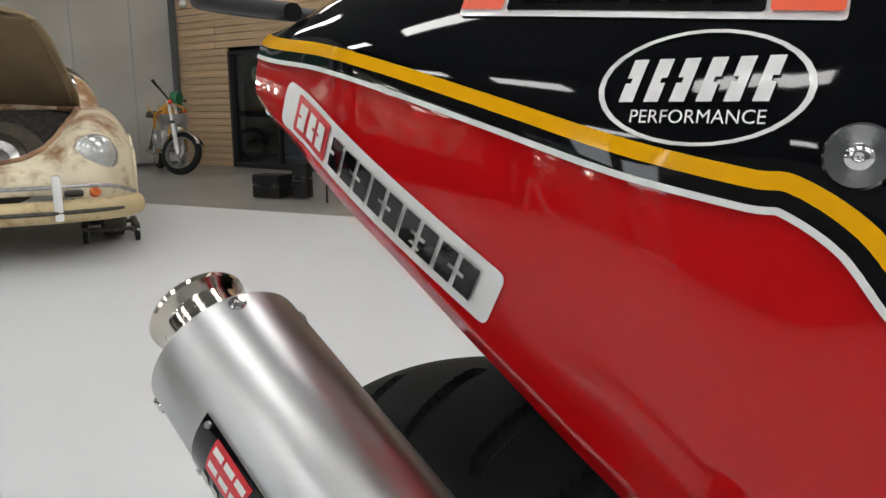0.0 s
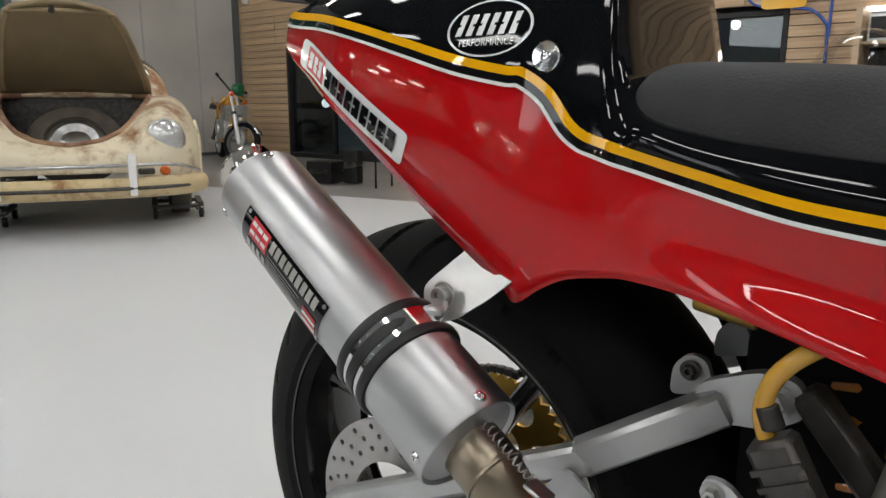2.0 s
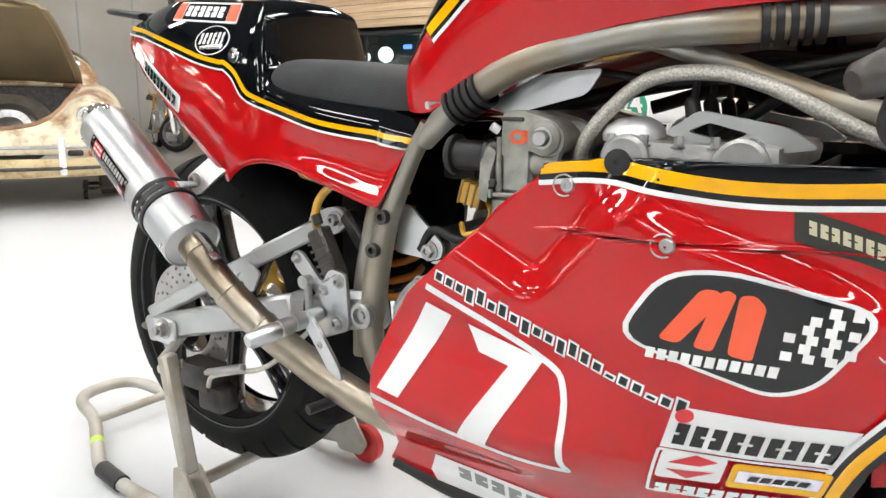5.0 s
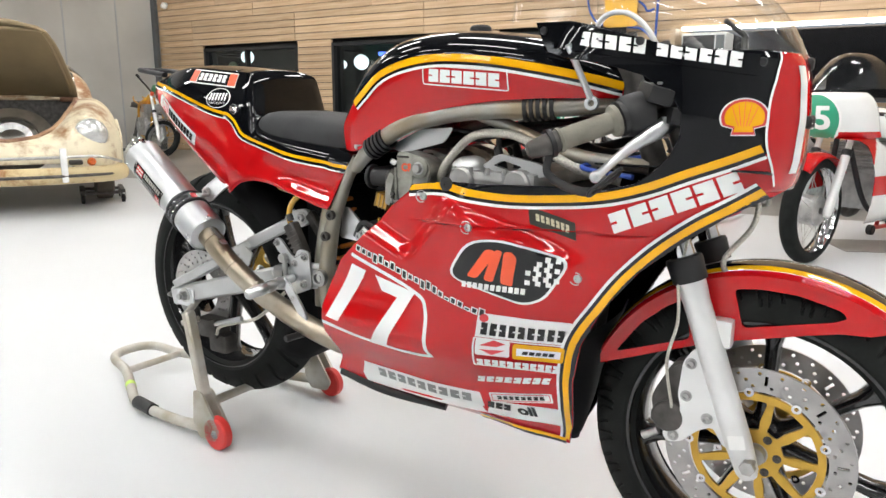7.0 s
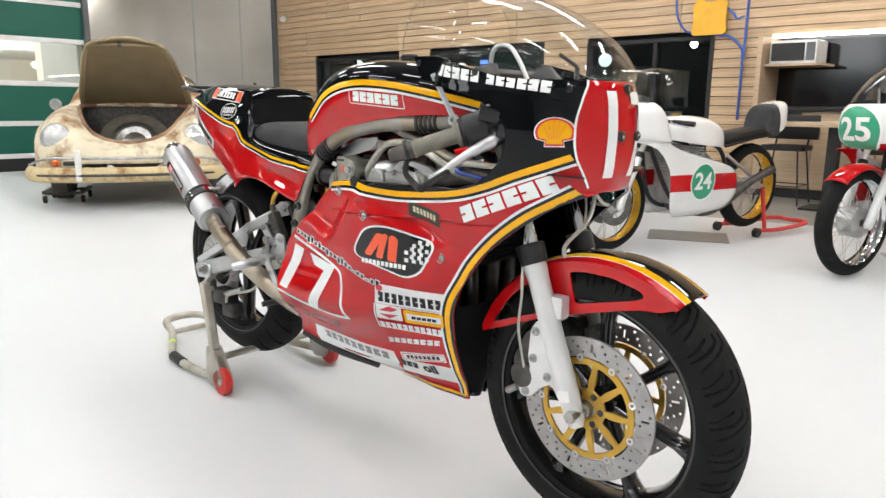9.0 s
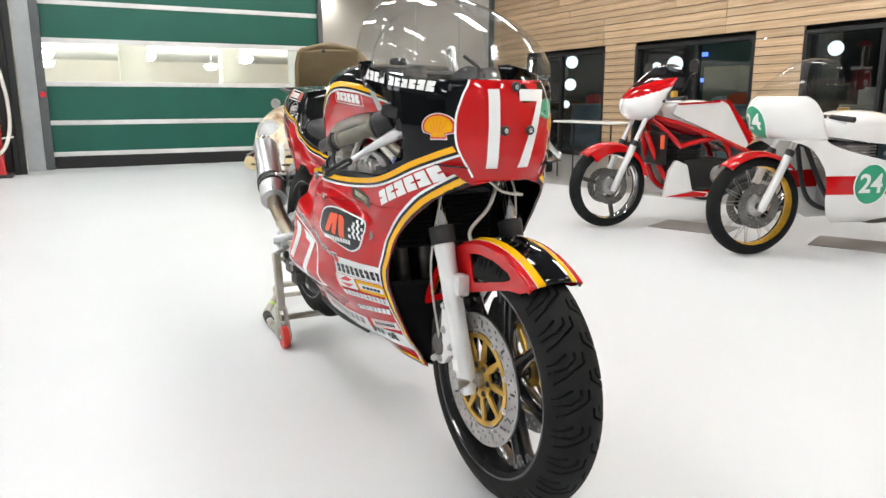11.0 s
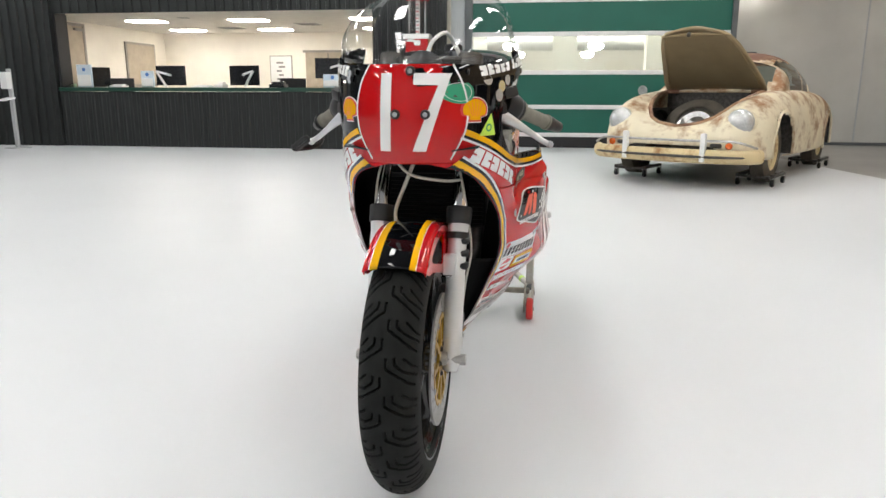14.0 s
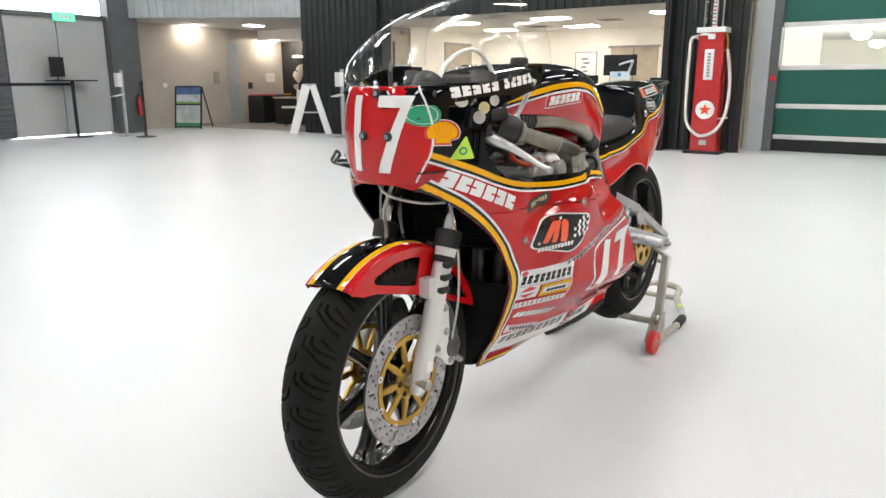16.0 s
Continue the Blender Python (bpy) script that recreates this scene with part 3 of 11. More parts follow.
# ---------------------------------------------------------------- timber wall, glazed rooms and kitchen
KL_ = -0.64
GAPS = [(-8.645, -6.455, 0.0, 1.735), (-5.77, -3.62, 0.0, 1.735), (-2.95, -1.28, 0.0, 1.735), (KL_, 4.6, 0.0, 1.66)]
wall_n = wall("wall_north", (-10.0, 7.19, 1.75), (8.0, 7.3, 5.2), BLACKW, "timber-clad wall of horizontal oak boards")
for x0, x1 in ((-10.0, -8.66), (-6.44, -5.785), (-3.605, -2.965), (-1.265, KL_), (4.6, 8.0)):
    wall("wall_north", (x0, 7.19, 0), (x1, 7.3, 1.75), BLACKW, "black backing of the timber wall")
PITCH = 0.105
mesh_cache = {}
rng = random.Random(4)


def board(x0, x1, z0, z1):
    key = (round(x1 - x0, 3), round(z1 - z0, 3))
    if key not in mesh_cache:
        b = bmesh.new()
        box(b, (-key[0] / 2 + 0.0015, -0.02, -key[1] / 2 + 0.004), (key[0] / 2 - 0.0015, 0.02, key[1] / 2 - 0.004), 0.004)
        mesh_cache[key] = finish(b, "board", OAK)
    o = new("board", mesh_cache[key])
    o.parent = wall_n
    o.location = ((x0 + x1) / 2, 7.02 + rng.uniform(-0.002, 0.002), (z0 + z1) / 2)


for row in range(32):
    z0, z1 = row * PITCH, (row + 1) * PITCH
    spans = [(-9.8, 8.0)]
    for a, b, lo, hi in GAPS:
        if z0 < hi - 0.03 and z1 > lo:
            spans = [t for s in spans for t in ((s[0], min(s[1], a)), (max(s[0], b), s[1])) if t[1] - t[0] > 0.02]
    for a, b in spans:
        cut = a
        while cut < b - 0.01:
            nxt = min(b, cut + (2.4 if cut > a else rng.choice((0.9, 1.5, 2.1, 2.4))))
            if b - nxt < 0.3:
                nxt = b
            board(cut, nxt, z0, z1)
            cut = nxt
bm = bmesh.new()
box(bm, (-9.8, 7.0, 32 * PITCH), (8.0, 7.18, 5.2))
whole("wall_north_upper", bm, OAK, "upper timber cladding", "wall", kind="structure")

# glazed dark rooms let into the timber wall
# near-black colour carries the dimness of the rooms behind the glass
DARKROOM = material("dark_room_shade", (0.02, 0.024, 0.026), 0.5, var=0.2)
SHOWW = glow("globe_glass", (0.90, 0.97, 1.0), 2.0)
BOARDW = material("beige_cabinet", (0.30, 0.25, 0.18), 0.6, var=0.1)
SHOWL = glow("small_lamp", (1.0, 0.97, 0.9), 40.0)
for n, (x0, x1, z0, z1) in enumerate(GAPS[:3]):
    bm = bmesh.new()
    for p, q in (((x0, 7.0, 0), (x0 + 0.05, 7.16, z1)), ((x1 - 0.05, 7.0, 0), (x1, 7.16, z1)), ((x0 + 0.05, 7.0, z1 - 0.05), (x1 - 0.05, 7.16, z1)), ((x0 + 0.05, 7.0, 0), (x1 - 0.05, 7.16, 0.07))):
        box(bm, p, q, 0.004)
    w = whole(f"window_{n + 4}", bm, BLACKW, "black framed glazed opening into a dark room", "window", kind="structure")
    mid = (x0 + x1) / 2 + (0.1 if n else -0.1)
    bm = bmesh.new()
    box(bm, (mid - 0.025, 7.03, 0.07), (mid + 0.025, 7.12, z1 - 0.05), 0.003)
    part("mullion", bm, BLACKW, w, "black upright mullion")
    for a, b in ((x0 + 0.05, mid - 0.025), (mid + 0.025, x1 - 0.05)):
        bm = bmesh.new()
        box(bm, (a, 7.07, 0.07), (b, 7.078, z1 - 0.05))
        part("pane", bm, ROOMPANE, w, "dark reflecting pane")
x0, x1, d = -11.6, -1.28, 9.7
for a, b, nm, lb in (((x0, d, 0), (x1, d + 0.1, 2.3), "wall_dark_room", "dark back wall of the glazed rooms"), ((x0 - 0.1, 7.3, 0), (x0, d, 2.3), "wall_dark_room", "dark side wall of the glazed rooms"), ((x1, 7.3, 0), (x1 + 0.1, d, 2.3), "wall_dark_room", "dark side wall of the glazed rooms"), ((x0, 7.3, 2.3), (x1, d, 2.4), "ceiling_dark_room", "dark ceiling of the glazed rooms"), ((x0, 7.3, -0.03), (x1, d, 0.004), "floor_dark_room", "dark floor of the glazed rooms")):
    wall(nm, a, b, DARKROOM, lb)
for x, z, r in ((-9.33, 1.70, 0.125), (-9.36, 1.25, 0.12), (-9.49, 0.85, 0.08), (-6.93, 1.51, 0.08), (-6.50, 1.54, 0.13), (-3.6, 1.62, 0.10)):
    gl = thing("globe_lamp", "soft white globe lamp hanging in the dark room", "lamp", at=(x, 8.6, z), group="dark room globe lamps")
    bm = bmesh.new()
    lathe(bm, [(r * math.sin(a), r * math.cos(a)) for a in np.linspace(-math.pi / 2, math.pi / 2, 13)], (0, 0, 0), (0, 0, 1), 24)
    part("shade", bm, SHOWW, gl, "glowing white globe")
    bm = bmesh.new()
    rod(bm, (0, 0, r), (0, 0, 2.3 - z), 0.005, 8)
    part("cord", bm, BLACKW, gl, "black cord")
for x, y, z in ((-10.55, 8.6, 1.78), (-10.55, 8.6, 1.34), (-10.55, 8.6, 0.88), (-7.36, 8.6, 1.78), (-5.0, 9.0, 1.86), (-2.3, 8.8, 1.8)):
    sl = thing("wall_spot", "small round lit lamp on a black bracket in the dark room", "lamp", at=(x, y, z), group="dark room spots")
    bm = bmesh.new()
    lathe(bm, [(0, 0), (0, 0.045), (0.03, 0.05), (0.04, 0)], (0, 0, 0), (0.25, -1, 0), 16)
    part("lens", bm, SHOWL, sl, "glowing lens")
    bm = bmesh.new()
    rod(bm, (0, 0.004, 0), (-0.01, 9.7 - y, 0.02), 0.015, 8)
    part("bracket", bm, BLACKW, sl, "black bracket")
GLASSBLUE = material("blue_grey_laminate", (0.20, 0.27, 0.34), 0.4, var=0.15, scale=4)
for x, w in ((-8.82, 1.05), (-5.36, 0.75), (-3.0, 0.9)):
    ct = thing("display_counter", "blue-grey display counter in the dark room", "counter", at=(x, 8.75, 0.004), group="display counters")
    bm = bmesh.new()
    box(bm, (-w / 2, -0.12, 0.0), (w / 2, 0.3, 0.83), 0.01)
    part("body", bm, GLASSBLUE, ct)
    bm = bmesh.new()
    box(bm, (-w / 2 - 0.02, -0.15, 0.832), (w / 2 + 0.02, 0.32, 0.862), 0.006)
    part("worktop", bm, POSTG, ct, "pale worktop")
for x, y, z, w, h, mt, lb in ((-8.76, 8.75, 0.866, 0.28, 0.16, REDV, "red toolbox on the display counter"), (-8.42, 8.75, 0.866, 0.16, 0.11, ORANGE, "orange carton on the display counter"), (-5.23, 8.75, 0.866, 0.34, 0.15, ORANGE, "orange-red model case on the display counter"), (-5.60, 8.75, 0.866, 0.22, 0.10, WHITE, "white helmet box on the display counter"), (-3.1, 8.75, 0.866, 0.3, 0.2, WHITE, "white carton on the display counter")):
    bm = bmesh.new()
    box(bm, (x - w / 2, y - 0.1, z), (x + w / 2, y + 0.1, z + h), 0.02, 2)
    box(bm, (x - w * 0.3, y - 0.06, z + h - 0.002), (x + w * 0.3, y + 0.06, z + h + 0.03), 0.01, 2)
    whole("display_case", bm, mt, lb, "box", group="things on the display counters")
for x, z, w, mt in ((-8.65, 1.40, 0.7, REDV), (-5.31, 1.53, 0.5, REDV)):
    sh_ = thing("wall_shelf", "thin dark shelf with small red things in the dark room", "shelf", at=(x, 9.5, z), group="dark room shelves")
    bm = bmesh.new()
    box(bm, (-w / 2, -0.05, 0), (w / 2, 0.2, 0.025), 0.004)
    part("board", bm, POSTG, sh_)
    for k in range(4):
        bm = bmesh.new()
        box(bm, (-w / 2 + 0.04 + 0.22 * w * k, 0.0, 0.026), (-w / 2 + 0.04 + 0.22 * w * k + 0.15 * w, 0.1, 0.07 + 0.02 * (k % 3)), 0.008)
        part("shelf_item", bm, (mt, WHITE, mt, TINY)[k], sh_)
bm = bmesh.new()
box(bm, (-6.5, 9.3, 0.004), (-5.75, 9.69, 1.5), 0.01)
whole("tall_cabinet", bm, BOARDW, "beige tall cabinet in the dark room", "cabinet")
for z in (1.75, 1.29):
    bm = bmesh.new()
    box(bm, (-6.95, 9.66, z - 0.035), (-6.78, 9.698, z + 0.035), 0.006)
    whole("blue_indicator", bm, glow("blue_panel_light", (0.1, 0.2, 1.0), 4.0), "small glowing blue panel in the dark room", "light", group="blue panels")
sg_ = thing("round_sign", "round pale green sign on the dark wall", "sign", at=(-11.0, 9.7, 1.56))
bm = bmesh.new()
lathe(bm, [(0, 0), (0, 0.15), (0.02, 0.15), (0.02, 0)], (0, 0, 0), (0, -1, 0), 24)
part("face", bm, MINT, sg_)
lt = thing("side_table", "low white-topped table before the glazed room", "table", at=(-3.98, 4.72, 0))
bm = bmesh.new()
box(bm, (-0.54, -0.16, 0.665), (0.54, 0.16, 0.69), 0.006)
part("tabletop", bm, WHITE, lt, "thin white top")
for sx in (-0.48, 0.48):
    for sy in (-0.12, 0.12):
        bm = bmesh.new()
        rod(bm, (sx, sy, 0), (sx, sy, 0.665), 0.010, 10)
        part("leg", bm, BLACKW, lt, "thin black leg")

# kitchen bay
bm = bmesh.new()
box(bm, (KL_, 7.2, 0.9), (4.6, 7.25, 1.66))
whole("splashback", bm, material("black_gloss_glass", (0.004, 0.004, 0.005), 0.10, var=0.1, bump=0.0, rvar=0.03), "glossy black kitchen splashback", "wall", kind="structure")
wall("wall_kitchen_side", (KL_ - 0.02, 6.62, 0.0), (KL_ + 0.03, 7.2, 1.66), OAKPALE, "pale oak end panel of the kitchen")
wall("wall_kitchen_side", (4.6, 6.62, 0.0), (4.65, 7.2, 1.66), OAKPALE, "pale oak end panel of the kitchen")
bm = bmesh.new()
box(bm, (KL_, 6.98, 1.665), (4.6, 7.06, 1.70), 0.004)
whole("led_strip", bm, LEDSTRIP, "long warm white LED strip above the kitchen", "lamp")
bm = bmesh.new()
box(bm, (KL_ + 0.03, 6.56, 0.90), (4.6, 7.19, 0.94), 0.004)
whole("worktop", bm, BLACKW, "thin black kitchen worktop", "worktop")
for k in range(9):
    x = KL_ + 0.04 + k * 0.572
    cab = thing("kitchen_cabinet", "pale oak kitchen base cabinet with plain door", "cabinet", at=(x, 6.6, 0), group="kitchen cabinets")
    bm = bmesh.new()
    box(bm, (0.003, 0.02, 0.10), (0.569, 0.58, 0.898), 0.003)
    part("body", bm, OAKPALE, cab)
    bm = bmesh.new()
    box(bm, (0.005, 0.0, 0.11), (0.567, 0.018, 0.86), 0.003)
    part("cabinet_door", bm, OAKPALE, cab)
    bm = bmesh.new()
    box(bm, (0.0, 0.06, 0.0), (0.572, 0.56, 0.098))
    part("plinth", bm, BLACKW, cab, "black recessed plinth")
    if k in (0, 2, 4):
        bm = bmesh.new()
        box(bm, (0.15, -0.012, 0.80), (0.45, -0.001, 0.88), 0.004)
        part("label_plate", bm, SOFTBLACK, cab, "black plate")
bm = bmesh.new()
box(bm, (-0.61, 6.72, 1.355), (-0.05, 7.19, 1.38), 0.003)
whole("wall_shelf", bm, OAKPALE, "pale oak shelf below the microwave", "shelf")
mw = thing("microwave_oven", "stainless microwave oven on an oak shelf", "microwave", at=(-0.58, 6.75, 1.38))
bm = bmesh.new()
box(bm, (0, 0.012, 0.0), (0.46, 0.38, 0.235), 0.008)
part("case", bm, SATINALU, mw)
bm = bmesh.new()
box(bm, (0.02, 0, 0.028), (0.345, 0.010, 0.207), 0.004)
part("door", bm, BLACKW, mw, "black glass door")
bm = bmesh.new()
box(bm, (0.36, 0.002, 0.028), (0.445, 0.010, 0.207), 0.003)
part("control_panel", bm, POSTD, mw)
tap = thing("coffee_tap", "chrome arched drinks tap on the worktop", "tap", at=(0.52, 6.9, 0.94))
bm = bmesh.new()
lathe(bm, [(0, 0.05), (0.02, 0.05), (0.025, 0.02), (0.04, 0.02), (0.04, 0)], (0, 0, 0), (0, 0, 1), 18)
tube(bm, [(-0.06, 0, 0.0), (-0.06, 0, 0.2), (0, 0, 0.28), (0.06, 0, 0.2), (0.06, 0, 0.0)], 0.014)
part("arch", bm, CHROME, tap)
bm = bmesh.new()
rod(bm, (0, 0.01, 0.2), (0, -0.02, 0.2), 0.07, 20)
part("badge", bm, DARKSTEEL, tap, "dark round badge")
for k, (x, h, r, mt, lb) in enumerate(((1.55, 0.22, 0.035, GREENV, "green plastic spray bottle"), (1.75, 0.2, 0.03, WHITE, "white plastic soap bottle"), (1.95, 0.28, 0.03, CHROME, "tall chrome thermos flask"), (2.12, 0.24, 0.036, material("blue_plastic", (0.03, 0.12, 0.5), 0.35), "blue plastic detergent bottle"))):
    bm = bmesh.new()
    lathe(bm, [(0, 0), (0, r), (h * 0.65, r), (h * 0.8, r * 0.45), (h, r * 0.4), (h, 0)], (x, 6.92, 0.94), (x, 6.92, 2), 16)
    whole("bottle", bm, mt, lb + " on the worktop", "bottle", group="bottles on the worktop")
bm = bmesh.new()
box(bm, (1.33, 7.19, 1.28), (1.62, 7.198, 1.55))
notice = whole("wall_notice", bm, WHITE, "white paper notice on the black splashback", "notice")
bm = bmesh.new()
box(bm, (1.33, 7.186, 1.28), (1.62, 7.1895, 1.31))
part("red_band", bm, REDV, notice, "red band")

# high table with stools
tb = thing("high_table", "long pale oak table on black steel legs", "table", at=(0.49, 5.95, 0))
bm = bmesh.new()
box(bm, (-0.85, -0.3, 0.76), (1.0, 0.3, 0.80), 0.006)
part("tabletop", bm, OAKPALE, tb)
for x in (-0.15, 0.8):
    bm = bmesh.new()
    box(bm, (x - 0.05, -0.05, 0.02), (x + 0.05, 0.05, 0.758), 0.004)
    box(bm, (x - 0.2, -0.2, 0), (x + 0.2, 0.2, 0.02), 0.004)
    part("leg", bm, BLACKW, tb, "black square leg on a foot plate")
stool = thing("stool", "black wire-legged stool with padded low back", "stool", at=(-0.15, 6.2, 0), group="stools at the table")
bm = bmesh.new()
slab(bm, rrect(0.42, 0.38, 0.08), 0.05, pose(0, 0, 0.52), bevel=0.012)
part("seat", bm, SOFTBLACK, stool)
bm = bmesh.new()
box(bm, (-0.24, 0.17, 0.62), (0.24, 0.21, 0.86), 0.018, 2)
part("backrest", bm, SOFTBLACK, stool)
bm = bmesh.new()
tube(bm, [(-0.15, 0.15, 0.55), (-0.15, 0.19, 0.65)], 0.01, 8, 1)
part("back_bracket", bm, BLACKW, stool)
bm = bmesh.new()
tube(bm, [(0.15, 0.15, 0.55), (0.15, 0.19, 0.65)], 0.01, 8, 1)
part("back_bracket", bm, BLACKW, stool)
for sx in (-1, 1):
    for sy in (-1, 1):
        bm = bmesh.new()
        rod(bm, (0.15 * sx, 0.14 * sy, 0.525), (0.21 * sx, 0.19 * sy, 0), 0.008, 8)
        part("leg", bm, BLACKW, stool)
bm = bmesh.new()
for a, b in (((-0.19, -0.175), (0.19, -0.175)), ((0.19, -0.175), (0.19, 0.175)), ((0.19, 0.175), (-0.19, 0.175)), ((-0.19, 0.175), (-0.19, -0.175))):
    rod(bm, (*a, 0.18), (*b, 0.18), 0.006, 8)
part("footrest", bm, BLACKW, stool)
copy_thing(stool, pose(0.66, 6.2, 0, 0, 0, 8))
copy_thing(stool, pose(1.5, 6.15, 0, 0, 0, -12))

# hanging yellow panel in a blue tube frame
BLUEM = material("blue_enamel", (0.03, 0.10, 0.45), 0.3, var=0.1, coat=0.4)
YELP = material("yellow_enamel_panel", (0.78, 0.42, 0.02), 0.35, var=0.08, coat=0.3)
ys = thing("hanging_frame", "yellow panel hung in a blue tubular frame on the timber wall", "sign", at=(-1.32, 6.93, 1.75))
bm = bmesh.new()
slab(bm, rounded([(-0.165, -0.02), (0.165, -0.02), (0.20, 0.0), (0.185, 0.17), (0.20, 0.34), (-0.20, 0.34), (-0.185, 0.17), (-0.20, 0.0)], 0.035), 0.03, pose(0, 0, 0, 90, 0, 0))
part("panel", bm, YELP, ys)
for sx in (-0.11, 0.11):
    bm = bmesh.new()
    box(bm, (sx - 0.05, -0.025, 0.33), (sx + 0.05, -0.005, 0.46), 0.01, 2)
    part("strap", bm, YELP, ys, "yellow hanging strap")
bm = bmesh.new()
tube(bm, [(0.39, 0.02, -0.96), (0.39, 0.02, -0.30), (0.36, 0.01, -0.16), (0.24, 0.0, -0.05), (0.08, 0, -0.02)], 0.014, 10)
part("tube", bm, BLUEM, ys, "bent blue steel tube")
bm = bmesh.new()
tube(bm, [(0.40, 0.02, -0.30), (0.40, 0.02, 0.7), (0.3, 0.02, 0.9)], 0.014, 10)
part("tube", bm, BLUEM, ys, "bent blue steel tube")
bm = bmesh.new()
tube(bm, [(-0.16, 0, 0.0), (-0.30, 0, 0.06), (-0.40, 0, 0.25), (-0.42, 0, 0.6), (-0.42, 0, 0.9)], 0.012, 10)
part("tube", bm, BLUEM, ys, "bent blue steel tube")
bm = bmesh.new()
tube(bm, [(0.16, 0, 0.28), (0.26, 0, 0.2), (0.30, 0, 0.14), (0.38, 0, 0.16)], 0.012, 10)
part("tube", bm, BLUEM, ys, "bent blue steel tube")


# ---------------------------------------------------------------- the race motorcycle
# It stands along +x with its rear axle over the origin, rear wheel lifted by a paddock stand.
from mathutils.bvhtree import BVHTree

bike = thing("racing_motorcycle", "red and black race motorcycle with full fairing on a paddock stand", "motorcycle")


def tree(*meshes):
    vs, fs = [], []
    for me in meshes:
        o = len(vs)
        vs += [v.co.copy() for v in me.vertices]
        fs += [tuple(o + i for i in p.vertices) for p in me.polygons]
    return BVHTree.FromPolygons(vs, fs)


def lay(bm, bvh, side, off=0.0012):
    """Lays a flat drawing in x and z on to a panel from the side (or, side 0, one in y and z from the front)."""
    gone = []
    for v in bm.verts:
        if side:
            o, d = V(v.co.x, 0.9 * side, v.co.z), V(0, -side, 0)
        else:
            o, d = V(2.5, v.co.y, v.co.z), V(-1, 0, 0)
        p, nrm, _, _ = bvh.ray_cast(o, d)
        if p is None:
            # past an edge: step back on to the panel
            for k in range(1, 15):
                for dx, dz in ((-1, 0), (0, 1), (1, 0), (0, -1), (-0.7, 0.7)):
                    st = V(dx, 0, dz) if side else V(0, dx, dz)
                    p, nrm, _, _ = bvh.ray_cast(o + st * (0.002 * k), d)
                    if p is not None:
                        break
                if p is not None:
                    break
            gone.append(v)
        if p is None:
            near = bvh.find_nearest(V(v.co.x, 0.2 * side, v.co.z) if side else V(1.4, v.co.y, v.co.z))
            p, nrm = near[0], near[1]
        if nrm.dot(d) > 0:
            nrm = -nrm
        v.co = p + nrm * off
    bmesh.ops.delete(bm, geom=[f for f in bm.faces if all(v in gone for v in f.verts)], context="FACES_ONLY")
    return bm


def gridcut(bm, step=0.02, axes=(0, 2)):
    for ax in axes:
        lo, hi = min(v.co[ax] for v in bm.verts), max(v.co[ax] for v in bm.verts)
        k = math.floor(lo / step) + 1
        while k * step < hi:
            no = V(*[1 if i == ax else 0 for i in range(3)])
            bmesh.ops.bisect_plane(bm, geom=bm.verts[:] + bm.edges[:] + bm.faces[:], plane_co=no * (k * step), plane_no=no)
            k += 1
    return bm


def polys(bm, loops, to):
    """Flat faces from loops of (u, v); to() turns u, v into a point."""
    for lp in loops:
        bm.faces.new([bm.verts.new(to(u, v)) for u, v in lp])
    return bm


class Sticker:
    """A flat drawing with its own u (reading direction) and v (up) axes, laid on a panel."""

    def __init__(self, name, bvh, parent, centre, U, W, side=-1, label="", step=0.02, off=0.001):
        self.bvh, self.side, self.step, self.off = bvh, side, step, off
        self.c, self.U, self.W = np.array(centre, float), np.array(U, float), np.array(W, float)
        if side == 1:
            self.U = -self.U
        self.name, self.parent, self.label, self.root, self.level = name, parent, label, None, 0

    def to(self, u, v):
        p = self.c + u * self.U + v * self.W
        return (p[0], 0, p[1]) if self.side else (0, p[0], p[1])

    def add(self, loops, mat, name="print"):
        bm = bmesh.new()
        polys(bm, loops, self.to)
        bmesh.ops.remove_doubles(bm, verts=bm.verts, dist=1e-5)
        gridcut(bm, self.step, (0, 2) if self.side else (1, 2))
        lay(bm, self.bvh, self.side, self.off + 0.0005 * self.level)
        self.level += 1
        if self.root is None:
            self.root = part(self.name, bm, mat, self.parent, self.label, recalc=False)
        else:
            part(name, bm, mat, self.root, recalc=False)
        return self


def bars(n, x0, x1, y0, y1, slant=0.15, gap=0.16, cut=True, widths=None):
    """Letter-sized plain bars in a row, for a brand word."""
    out = []
    w = (x1 - x0) / n
    h = y1 - y0
    for k in range(n):
        a, b = x0 + k * w + w * gap / 2, x0 + (k + 1) * w - w * gap / 2
        if not cut:
            out.append([(a, y0), (b, y0), (b + slant * h, y1), (a + slant * h, y1)])
            continue
        s = lambda y: slant * (y - y0)  # noqa: E731
        m0, m1 = y0 + h * 0.44, y0 + h * 0.56
        i = a + (b - a) * (0.0 if k % 2 else 0.36)
        j = b - (b - a) * (0.36 if k % 2 else 0.0)
        out.append([(a, y0), (b, y0), (b + s(m0), m0), (a + s(m0), m0)])
        out.append([(i + s(m0), m0), (j + s(m0), m0), (j + s(m1), m1), (i + s(m1), m1)])
        out.append([(a + s(m1), m1), (b + s(m1), m1), (b + s(y1), y1), (a + s(y1), y1)])
    return out


def ring(outer, inner):
    """Quads between two loops of equal length."""
    n = len(outer)
    return [[outer[i], outer[(i + 1) % n], inner[(i + 1) % n], inner[i]] for i in range(n)]


